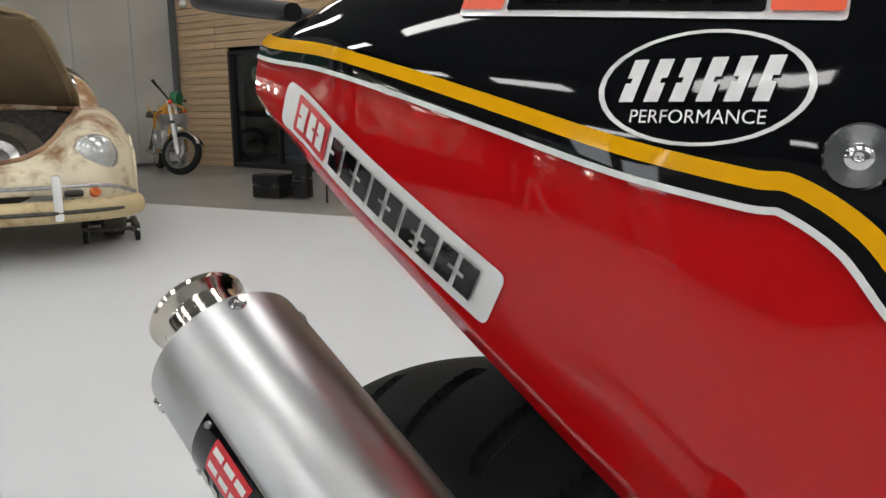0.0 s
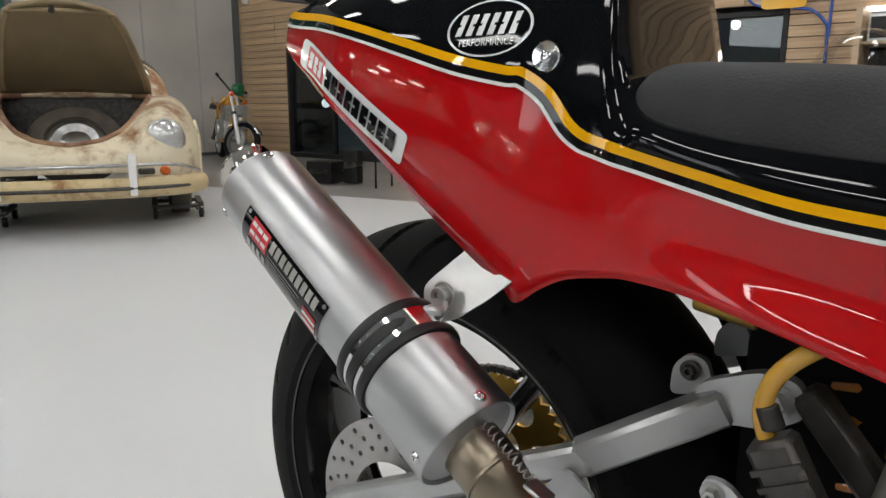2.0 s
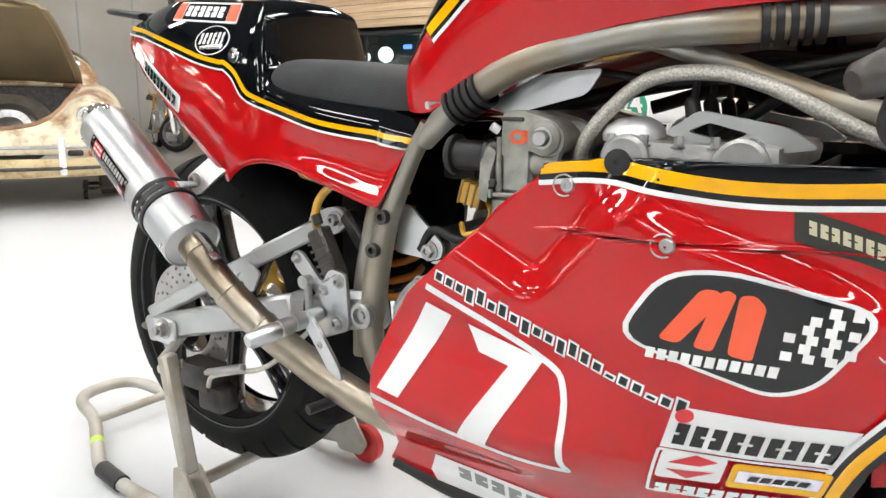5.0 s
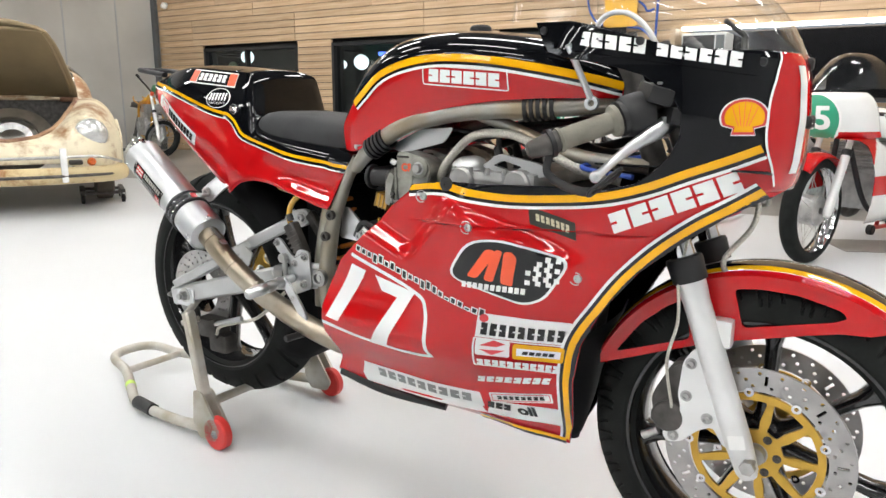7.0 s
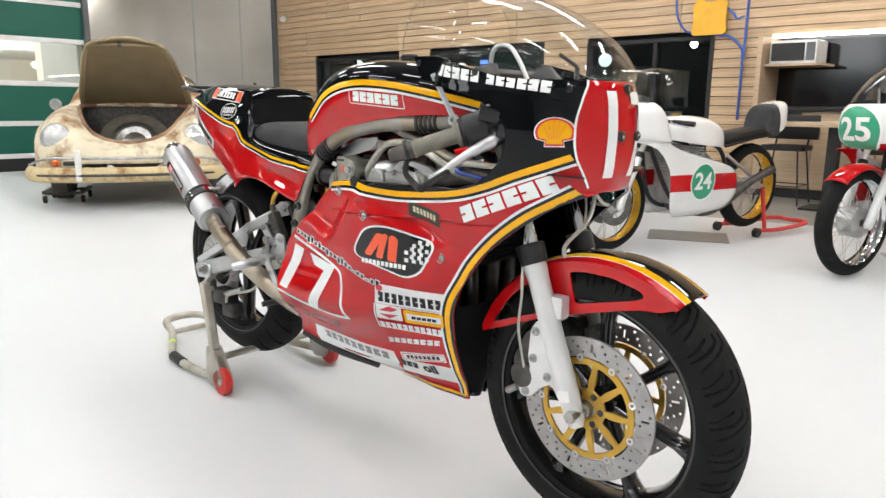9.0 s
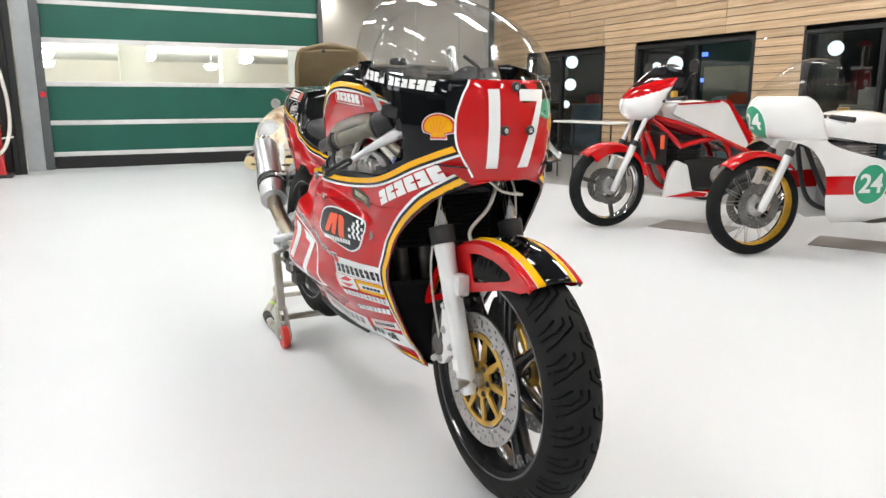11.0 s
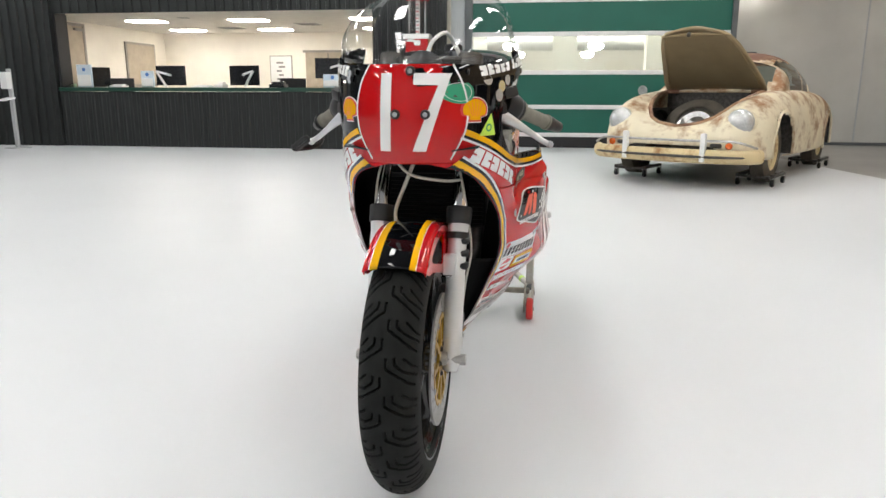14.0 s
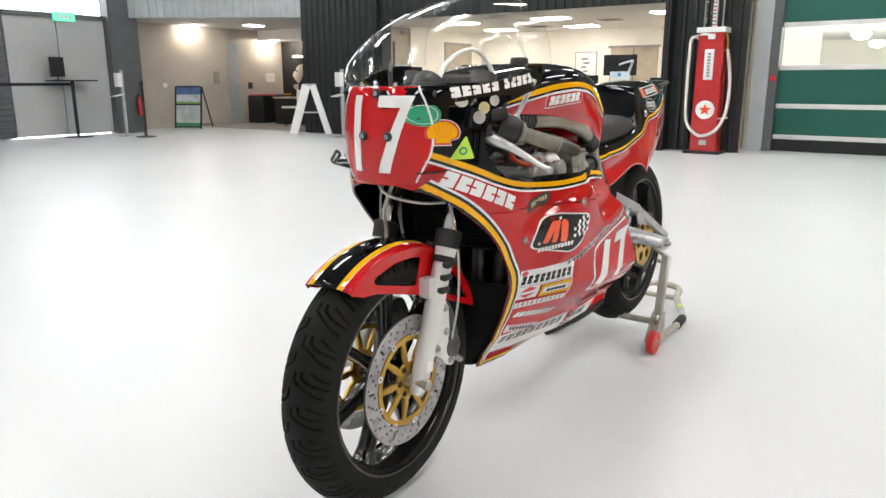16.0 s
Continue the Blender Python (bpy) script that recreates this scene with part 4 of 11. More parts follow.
def outline(w, h, r, t, cx=0.0, cy=0.0):
    return ring(rrect(w, h, r, 3, cx, cy), rrect(w - 2 * t, h - 2 * t, max(r - t, 0.001), 3, cx, cy))


def text_loops(body, size, bold=0.0):
    """Faces of a word in the built-in font, as loops of (u, v), centred."""
    cu = bpy.data.curves.new("lettering", "FONT")
    cu.body, cu.size, cu.offset = body, size, bold
    cu.align_x, cu.align_y = "CENTER", "CENTER"
    cu.resolution_u = 3
    ob = bpy.data.objects.new("lettering", cu)
    me = bpy.data.meshes.new_from_object(ob)
    out = [[(me.vertices[i].co.x, me.vertices[i].co.y) for i in p.vertices] for p in me.polygons]
    bpy.data.objects.remove(ob)
    return out


def ribbon(path, w, off=0.0, n=10):
    """A strip of width w beside a smooth 2D line, off metres to its left."""
    p = smooth_path(path, n)
    out, a, b = [], [], []
    for i in range(len(p)):
        d = p[min(i + 1, len(p) - 1)] - p[max(i - 1, 0)]
        d = d / (np.linalg.norm(d) + 1e-9)
        nn = np.array([-d[1], d[0]])
        a.append(tuple(p[i] + nn * (off + w / 2)))
        b.append(tuple(p[i] + nn * (off - w / 2)))
    m = [tuple((np.array(u) + np.array(v)) / 2) for u, v in zip(a, b)]
    return [q for i in range(len(p) - 1) for q in ([a[i], m[i], m[i + 1], a[i + 1]], [m[i], b[i], b[i + 1], m[i + 1]])]


def stripe(name, bvh, parent, path, w, mat, off=0.0, sides=(-1, 1), lift=0.0012):
    for s in sides:
        bm = bmesh.new()
        polys(bm, ribbon(path, w, off), lambda u, v: (u, 0, v))
        bmesh.ops.remove_doubles(bm, verts=bm.verts, dist=1e-5)
        lay(bm, bvh, s, lift)
        part(name, bm, mat, parent, recalc=False)


# ---- fairing: half width over height z and length x, swept into the nose
def fair_front(z):
    return float(np.interp(z, [0.75, 0.80, 0.87, 0.93, 0.96, 0.985, 1.03], [1.418, 1.430, 1.433, 1.428, 1.420, 1.405, 1.36]))


FRONT_EDGE = [(0.207, 1.058), (0.238, 1.066), (0.262, 1.076), (0.30, 1.086), (0.386, 1.100), (0.474, 1.127), (0.552, 1.170), (0.625, 1.228), (0.68, 1.292), (0.72, 1.345), (0.735, 1.370), (0.748, 1.398), (0.757, 1.414)]
REAR_EDGE = [(0.207, 1.03), (0.225, 0.95), (0.245, 0.84), (0.262, 0.74), (0.278, 0.63), (0.300, 0.548), (0.345, 0.580), (0.446, 0.612), (0.488, 0.610), (0.543, 0.632), (0.590, 0.662), (0.648, 0.724), (0.699, 0.770), (0.734, 0.815), (0.748, 0.822), (0.757, 0.90)]
TOP_EDGE = [(0.757, 1.165), (0.768, 1.215), (0.790, 1.244), (0.815, 1.266), (0.845, 1.279), (0.88, 1.278), (0.905, 1.264), (0.935, 1.222), (0.955, 1.155), (0.965, 1.09), (0.975, 1.055), (1.022, 1.035)]
WIDTH = [(0.207, 0.048), (0.238, 0.062), (0.262, 0.077), (0.285, 0.093), (0.31, 0.109), (0.395, 0.150), (0.46, 0.176), (0.52, 0.194), (0.60, 0.208), (0.70, 0.212), (0.76, 0.212), (0.88, 0.221), (0.95, 0.221), (1.03, 0.214)]


def fair_w(x, z):
    w = float(np.interp(z, [q[0] for q in WIDTH], [q[1] for q in WIDTH]))
    w += 0.058 * smoothstep((1.12 - x) / 0.25) * smoothstep((z - 0.33) / 0.14) * smoothstep((0.86 - z) / 0.10)
    w += 0.045 * smoothstep((1.04 - x) / 0.26) * smoothstep((0.56 - z) / 0.14) * smoothstep((z - 0.22) / 0.07)
    w -= 0.020 * smoothstep((x - float(np.interp(z, [q[0] for q in FRONT_EDGE], [q[1] for q in FRONT_EDGE])) + 0.115) / 0.115) * smoothstep((0.76 - z) / 0.08)
    xf = fair_front(max(z, 0.75))
    if x > 1.12:
        u = min(1.0, (x - 1.12) / (xf - 1.12))
        w *= math.sqrt(max(0.0, 1 - u**2.2))
    # lower panel stands proud of the upper one along a falling crease
    cz = 0.722 + (x - 0.925) * (0.625 - 0.722) / (1.19 - 0.925)
    if x > 0.80:
        w += 0.019 * smoothstep((cz - z + 0.008) / 0.036) * smoothstep((1.20 - x) / 0.16) * smoothstep((z - 0.40) / 0.16) * smoothstep((x - 0.84) / 0.16)
    # sunk corner behind it
    lz = 0.650 + (x - 0.717) * (0.598 - 0.650) / (0.826 - 0.717)
    rx = 0.826 + (z - 0.603) * (0.92 - 0.826) / (0.717 - 0.603)
    w -= 0.022 * smoothstep((z - lz + 0.006) / 0.050) * smoothstep((rx - x + 0.006) / 0.055)
    return w


def tab(rows, z):
    return float(np.interp(z, [q[0] for q in rows], [q[1] for q in rows]))


L1 = [(0.815, 0.742), (0.887, 0.748), (1.006, 0.735), (1.10, 0.738), (1.175, 0.748), (1.235, 0.765), (1.290, 0.788), (1.343, 0.809), (1.384, 0.827)]
NU = 150


def fair_rows(zs, lo, hi, side):
    rows = []
    for z in zs:
        a, b = lo(z), hi(z)
        row = []
        for k in range(NU + 1):
            t = k / NU
            t = 1 - (1 - t) ** 1.6 if b > 1.3 else t
            x = a + (b - a) * t
            row.append(V(x, side * fair_w(x, z), z))
        rows.append(row)
    return rows


zl = list(np.linspace(0.207, 0.757, 164))
zu = list(np.linspace(0.757, 0.93, 32)) + list(np.linspace(0.932, 1.022, 60))
fair_meshes = []
for side in (-1, 1):
    bm = bmesh.new()
    sheet(bm, fair_rows(zl, lambda z: tab(REAR_EDGE, z), lambda z: tab(FRONT_EDGE, z), side))
    bmesh.ops.remove_doubles(bm, verts=bm.verts, dist=1e-5)
    for f in bm.faces:
        c = f.calc_center_median()
        top = tab([(x, z) for x, z in L1], c.x) if c.x > 0.8 else 9
        f.material_index = 1 if c.z > top - 0.008 else 0
    ob = part("side_fairing", bm, [RED, BLACKP], bike, "red lower side fairing panel with striped edges", sharp=85)
    fair_meshes.append(ob.data)
    s = ob.modifiers.new("thickness", "SOLIDIFY")
    s.thickness, s.offset, s.material_offset, s.material_offset_rim = 0.004, -1, 1, 1
bm = bmesh.new()
for side in (-1, 1):
    sheet(bm, fair_rows(zu, lambda z: tab(TOP_EDGE, z), lambda z: fair_front(z) if z < 1.0 else min(fair_front(z), 1.40), side))
bmesh.ops.remove_doubles(bm, verts=bm.verts, dist=2e-4)
bmesh.ops.delete(bm, geom=[f for f in bm.faces if f.calc_center_median().z > 0.972 + 0.055 * smoothstep((1.32 - f.calc_center_median().x) / 0.28)], context="FACES")
for f in bm.faces:
    c = f.calc_center_median()
    f.material_index = 1 if c.z > tab(L1, min(c.x, 1.384)) - 0.008 else 0
nose = part("nose_fairing", bm, [RED, BLACKP], bike, "black and red nose fairing with rounded front")
s = nose.modifiers.new("thickness", "SOLIDIFY")
s.thickness, s.offset, s.material_offset, s.material_offset_rim = 0.004, -1, 1, 1
fair_meshes.append(nose.data)
FB = tree(*fair_meshes)

# belly pan edge behind, dark keel between the side panels
bm = bmesh.new()
sheet(bm, [[V(x, k / 4 * (fair_w(x, z) - 0.006), z) for k in range(-4, 5)] for x, z in ((0.58, 0.300), (0.7, 0.278), (0.8, 0.262), (0.9, 0.245), (1.0, 0.228), (1.060, 0.222))])
kl = part("belly_pan", bm, BLACKP, bike, "black belly pan under the engine")
kl.modifiers.new("thickness", "SOLIDIFY").thickness = 0.004
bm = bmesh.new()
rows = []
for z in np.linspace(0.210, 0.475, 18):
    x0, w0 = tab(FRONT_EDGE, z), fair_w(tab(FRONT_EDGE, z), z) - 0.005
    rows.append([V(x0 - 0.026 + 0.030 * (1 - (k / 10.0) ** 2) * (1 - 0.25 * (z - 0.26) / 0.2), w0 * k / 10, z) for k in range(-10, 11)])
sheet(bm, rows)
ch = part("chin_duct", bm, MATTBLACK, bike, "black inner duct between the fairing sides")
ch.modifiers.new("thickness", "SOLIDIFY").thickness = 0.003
# black sheet added across the fairing so its inside stays dark
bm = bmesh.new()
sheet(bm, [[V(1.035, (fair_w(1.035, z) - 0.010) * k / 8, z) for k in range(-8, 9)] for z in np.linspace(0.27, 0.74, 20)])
shr = part("inner_shroud", bm, MATTBLACK, bike, "added matt black sheet darkening the space behind the cooler")
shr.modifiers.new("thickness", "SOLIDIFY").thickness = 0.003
for side in (-1, 1):
    bm = bmesh.new()
    tube(bm, [(0.555, side * (fair_w(0.56, 0.300) - 0.002), 0.298), (0.66, side * (fair_w(0.66, 0.275) - 0.002), 0.270), (0.80, side * (fair_w(0.80, 0.254) - 0.002), 0.248)], [0.010, 0.013, 0.008], 10)
    part("edge_guard", bm, SOFTBLACK, bike, "black rubber edge guard")

# stripes
for w, mt, off in ((0.0125, YELLOW, 0.0), (0.006, INKBLACK, -0.0092), (0.005, WHITE, -0.0147)):
    stripe("stripe", FB, bike, L1, w, mt, off)
L2 = [(1.388, 0.760), (1.356, 0.738), (1.303, 0.704), (1.250, 0.660), (1.200, 0.606), (1.160, 0.550), (1.114, 0.478), (1.088, 0.392), (1.075, 0.30), (1.068, 0.26), (1.058, 0.221)]
for w, mt, off in ((0.013, INKBLACK, 0.0115), (0.0125, YELLOW, 0.0), (0.006, INKBLACK, -0.0092), (0.005, WHITE, -0.0147)):
    stripe("stripe", FB, bike, L2, w, mt, off, lift=0.0030)
L3 = [(0.88, 0.250), (0.97, 0.233), (1.054, 0.219)]
for w, mt, off in ((0.008, INKBLACK, -0.008), (0.010, YELLOW, 0.0)):
    stripe("stripe", FB, bike, L3, w, mt, off, lift=0.0030)

# number plate on the nose
SIDE = smooth_path([(0.092, 0.970), (0.112, 0.930), (0.123, 0.880), (0.117, 0.825), (0.088, 0.767)], 6)
PL = [(float(u), float(v)) for u, v in SIDE] + [(-float(u), float(v)) for u, v in SIDE[::-1]]
plate = Sticker("number_plate", FB, bike, (0.003, 0), (1, 0), (0, 1), 0, "red front number plate with white side edging", 0.012, 0.0012)
plate.add([PL], RED)
for flip in (1, -1):
    plate.add(ribbon([(flip * (float(u) - 0.001), float(v)) for u, v in SIDE], 0.0036, 0, 1), WHITE, "border")
plate.add([[(-0.064, 0.786), (-0.040, 0.786), (-0.036, 0.951), (-0.060, 0.951)], [(0.011, 0.951), (0.011, 0.927), (0.062, 0.926), (0.089, 0.951)], [(0.062, 0.926), (0.008, 0.786), (0.037, 0.786), (0.089, 0.951)]], WHITE, "numeral")
for y, z in ((0.007, 0.956), (-0.025, 0.865), (0.040, 0.865)):
    p, nrm, _, _ = FB.ray_cast(V(2, y, z), V(-1, 0, 0))
    bm = bmesh.new()
    lathe(bm, [(0, 0.0105), (0.006, 0.0105), (0.009, 0.008), (0.009, 0.0055)], p, p + V(1, 0, 0), 18)
    b0 = part("grommet", bm, SOFTBLACK, bike, "black rubber grommet")
    bm = bmesh.new()
    lathe(bm, [(0.0085, 0.0055), (0.0085, 0.003), (0.006, 0.0025), (0.006, 0)], p, p + V(1, 0, 0), 12)
    part("screw", bm, CHROME, b0)


def both(fn):
    for sd in (-1, 1):
        fn(sd)


def fair_stickers(sd):
    st = Sticker("number_panel", FB, bike, (0.727, 0.520), (1, 0), (0, 1), sd, "large white race number in a white outline")
    q = lambda pts: [((x - 0.70), z - 0.50) for x, z in pts]  # noqa: E731
    if sd == -1:
        line = [(0.665, 0.585), (0.80, 0.532), (0.832, 0.50), (0.828, 0.42), (0.822, 0.402), (0.70, 0.414), (0.585, 0.437)]
        st.add(ribbon(q(line), 0.0075, 0, 6), WHITE)
        st.add([q([(0.596, 0.449), (0.628, 0.444), (0.697, 0.556), (0.664, 0.566)]), q([(0.718, 0.550), (0.731, 0.520), (0.768, 0.512), (0.808, 0.527)]), q([(0.703, 0.414), (0.737, 0.407), (0.808, 0.527), (0.768, 0.512)])], WHITE, "numeral")
    else:
        line = [(0.665, 0.585), (0.80, 0.532), (0.832, 0.50), (0.828, 0.42), (0.822, 0.402), (0.70, 0.414), (0.585, 0.437)]
        st.add(ribbon([(-a, b) for a, b in q(line)], 0.0075, 0, 6), WHITE)
        st.add([[(-0.115, -0.085), (-0.080, -0.09), (-0.035, 0.03), (-0.07, 0.035)], [(-0.005, 0.045), (-0.012, 0.015), (0.03, 0.02), (0.075, 0.06)], [(-0.02, -0.08), (0.015, -0.08), (0.075, 0.06), (0.03, 0.02)]], WHITE, "numeral")
    d = np.array([0.945, -0.325])
    d = d / np.linalg.norm(d)
    st = Sticker("lettering_strip", FB, bike, (0.844, 0.575), d if sd == -1 else d, (0.1, 0.99), sd, "black lettering edged in white along the panel")
    hts = [8, 8, 8, 9, 13, 8, 12, 8, 9, 8, 8, 9, 13, 11, 8, 3, 8, 8, 3, 8, 12]
    for grow, mt in ((0.0022, WHITE), (0.0, INKBLACK)):
        lp = []
        for k, ht in enumerate(hts):
            a0 = -0.146 + 0.0139 * k
            dn = 0.005 if k in (3, 8, 11) else 0.0
            x0, x1, y0, y1 = a0 - grow, a0 + 0.0088 + grow, -0.007 - dn - grow, -0.007 + ht * 0.0011 + grow
            lp.append([(x0, y0), (x1 - 0.0012, y0), (x1 + 0.0004, y1), (x0 + 0.0016, y1)])
        st.add(lp, mt)
    # black oval badge with two orange strokes and a chequered end
    st = Sticker("oil_badge", FB, bike, (1.018, 0.610), (1, -0.06), (0.08, 1), sd, "black oil badge edged in white with orange strokes")
    P = rounded([(-0.10, -0.02), (-0.068, 0.042), (-0.02, 0.052), (0.10, 0.03), (0.062, -0.04), (0.03, -0.055)], 0.024)
    st.add([[(u * 1.06, v * 1.08) for u, v in P]], WHITE)
    st.add([P], INKBLACK)
    st.add([rounded([(-0.066, -0.016), (-0.048, -0.018), (-0.018, 0.028), (-0.022, 0.036), (-0.036, 0.036)], 0.006), rounded([(-0.036, -0.019), (-0.020, -0.021), (-0.008, 0.034), (-0.016, 0.038), (-0.024, 0.032)], 0.005), rounded([(-0.008, -0.022), (0.012, -0.025), (0.016, 0.026), (0.006, 0.036), (-0.006, 0.034)], 0.005)], ORANGE, "stroke")
    st.add(bars(11, -0.076, 0.034, -0.037, -0.026, 0.1, 0.25, False), WHITE)
    sq = 0.0085
    st.add([[(0.032 + i * sq + 0.5 * sq * (j % 2), -0.018 + j * sq), (0.032 + i * sq + sq + 0.5 * sq * (j % 2), -0.018 + j * sq), (0.032 + i * sq + sq + 0.5 * sq * (j % 2), -0.018 + (j + 1) * sq), (0.032 + i * sq + 0.5 * sq * (j % 2), -0.018 + (j + 1) * sq)] for i in range(0, 6) for j in range(6) if (i + j) % 2 == 0 and 0.032 + i * sq + 0.5 * sq < 0.085 - 0.0 * j and not (i < 2 and j > 3)], WHITE, "chequer")
    # white sponsor block
    st = Sticker("sponsor_block", FB, bike, (1.022, 0.463), (1, -0.075), (0.28, 1), sd, "white sponsor block with red and yellow boxes")
    st.add([[(-0.072, 0.012), (0.078, 0.012), (0.078, 0.062), (-0.072, 0.062)]], WHITE)
    st.add(bars(9, -0.066, 0.072, 0.018, 0.044, 0.0, 0.3, True), INKBLACK)
    st.add([circle(-0.061, 0.053, 0.008, 14)], REDV, "dot")
    st.add(outline(0.152, 0.068, 0.003, 0.003, 0.002, -0.022), WHITE, "border")
    st.add([rrect(0.056, 0.038, 0.005, 3, -0.041, -0.008)], WHITE, "box")
    st.add([[(-0.062, -0.004), (-0.040, 0.010), (-0.020, 0.004), (-0.034, -0.004)], [(-0.062, -0.012), (-0.046, -0.012), (-0.020, -0.010), (-0.042, -0.024)]], REDV, "mark")
    st.add([rrect(0.082, 0.036, 0.005, 3, 0.033, -0.010)], YELLOW, "box")
    st.add([[(-0.002, -0.018), (0.068, -0.018), (0.068, -0.001), (-0.002, -0.001)]], WHITE, "band")
    st.add(bars(5, 0.006, 0.058, -0.014, -0.006, 0.2, 0.2, False), INKBLACK)
    st.add(bars(11, -0.068, 0.070, -0.051, -0.034, 0.0, 0.2, True), WHITE)
    st = Sticker("red_script", FB, bike, (0.984, 0.373), (1, 0.09), (0.0, 1), sd, "white slanted script word")
    st.add(bars(8, -0.07, 0.07, -0.008, 0.008, 0.5, 0.2, True), WHITE)
    st = Sticker("small_plate", FB, bike, (0.990, 0.326), (1, 0.14), (0.0, 1), sd, "small white framed plate")
    st.add([rrect(0.124, 0.024, 0.002, 2)], WHITE)
    st.add(outline(0.116, 0.018, 0.002, 0.0016), REDV, "border")
    st.add(bars(8, -0.048, 0.048, -0.0045, 0.0045, 0.0, 0.3, True), INKBLACK)
    st = Sticker("oil_panel", FB, bike, (0.86, 0.303), (1, -0.085), (0, 1), sd, "white oil panel with heavy black lettering")
    st.add([[(-0.235, -0.010), (0.05, -0.010), (0.05, 0.028), (-0.215, 0.028)], [(0.045, -0.034), (0.205, -0.030), (0.205, 0.022), (0.07, 0.012)], [(-0.235, -0.034), (0.045, -0.034), (0.045, -0.010), (-0.235, -0.010)]], WHITE)
    st.add(bars(9, -0.19, 0.03, -0.002, 0.020, 0.15, 0.25, True), material("grey_ink", (0.2, 0.2, 0.2), 0.4))
    st.add([[(u + 0.135, v) for u, v in lp_] for lp_ in text_loops("oil", 0.036, 0.0016)], INKBLACK)
    st.add(bars(3, 0.055, 0.103, -0.008, 0.010, 0.3, 0.2, True), INKBLACK)
    st = Sticker("dark_plate", FB, bike, (1.087, 0.696), (1, -0.28), (-0.1, 1), sd, "small dark olive plate with cream lettering")
    st.add([[(-0.040, -0.015), (0.040, -0.015), (0.040, 0.015), (-0.040, 0.015)]], material("olive_black", (0.03, 0.03, 0.022), 0.4))
    st.add(bars(7, -0.03, 0.03, -0.005, 0.007, 0.0, 0.3, True), material("cream_ink", (0.6, 0.55, 0.38), 0.4))
    st = Sticker("maker_name", FB, bike, (1.2725, 0.7405), (1, 0.424), (-0.38, 1), sd, "white maker's name on the red fairing")
    st.add(bars(6, -0.090, 0.090, -0.0152, 0.0152, 0.0, 0.14, True), WHITE)
    # scallop shell
    st = Sticker("shell_badge", FB, bike, (1.359 if sd < 0 else 1.366, 0.875), (0.79, 0), (0, 0.79), sd, "yellow and red scallop shell badge", 0.012)
    sh = [(0.036 * math.cos(a), 0.034 * math.sin(a) - 0.002) for a in np.linspace(-0.45, math.pi + 0.45, 22)]
    sh += [(-0.016, -0.022), (-0.018, -0.034), (0.018, -0.034), (0.016, -0.022)]
    st.add([[(u * 1.08, v * 1.08) for u, v in sh]], WHITE)
    st.add([sh], REDV)
    st.add([[(u * 0.86, v * 0.86) for u, v in sh]], YELLOW, "shell")
    st.add([ribbon([(0.004 * k, -0.018), (0.0115 * k * 0.86, 0.026 - abs(k) * 0.0045)], 0.0022, 0, 1)[0] for k in (-2, -1, 0, 1, 2)], ORANGE, "rib")


both(fair_stickers)
for x, z, W0 in ((0.954, 0.683, 1), (1.134, 0.606, 1), (0.848, 0.727, 1), (0.896, 0.752, 2)):
    for sd in (-1, 1):
        p, nrm, _, _ = FB.ray_cast(V(x, 0.9 * sd, z), V(0, -sd, 0))
        if p is None:
            continue
        bm = bmesh.new()
        lathe(bm, [(0, 0.0125 if W0 == 2 else 0.0072), (0.003, 0.0125 if W0 == 2 else 0.0072), (0.0045, 0.006), (0.0045, 0.003), (0.002, 0.003), (0.002, 0)], p, p + V(0, sd, 0), 18)
        part("fastener", bm, SOFTBLACK if W0 == 2 else STEEL, bike, "quarter-turn fairing fastener")
        if W0 == 1:
            bm = bmesh.new()
            tube(bm, [p + V(-0.003 + 0.0115 * math.cos(a), sd * 0.003, 0.0105 * math.sin(a)) for a in np.linspace(0.9, 5.2, 9)], 0.0009, 6, 4)
            part("wire_clip", bm, STEEL, bike, "bent wire fastener clip")
for u, v, r, mt in ((0.012, 0.94, 0.013, SILVERV), (-0.0435, 0.912, 0.025, GREENV), (0.055, 0.925, 0.013, material("gold_sticker", (0.6, 0.5, 0.25), 0.4)), (0.045, 0.905, 0.014, SILVERV), (0.078, 0.94, 0.012, SILVERV)):
    st = Sticker("round_sticker", FB, bike, (1.345 - u * 1.1, v), (1, 0), (0, 1), 1, "round scrutineering sticker", 0.012, 0.0016)
    st.add([circle(0, 0, r, 20)], mt)
    st.add(ring(circle(0, 0, r * 0.80, 20), circle(0, 0, r * 0.76, 20)), WHITE, "ring")
st = Sticker("triangle_sticker", FB, bike, (1.328, 0.838), (1, 0), (0, 1), 1, "lime green triangular sticker", 0.012, 0.0014)
st.add([rounded([(-0.026, -0.022), (0.026, -0.022), (0.004, 0.03)], 0.006)], LIME)
st.add(ring(circle(0, -0.004, 0.009, 14), circle(0, -0.004, 0.005, 14)), GREENV, "ring")

# screen base strips and bubble screen
for sd in (-1, 1):
    st = Sticker("screen_strip", FB, bike, (1.235, 0.974), (1, -0.155), (0.0, 1), sd, "black screen base strip with white lettering", 0.02, 0.0022)
    st.add([[(-0.2, -0.020), (0.135, -0.019), (0.135, 0.016), (-0.2, 0.018)]], BLACKP)
    st.add(bars(5, -0.116, -0.010, -0.0105, 0.0105, 0.0, 0.2, True) + bars(6, 0.002, 0.116, -0.0105, 0.0105, 0.0, 0.2, True), WHITE)
bm = bmesh.new()
rows = []
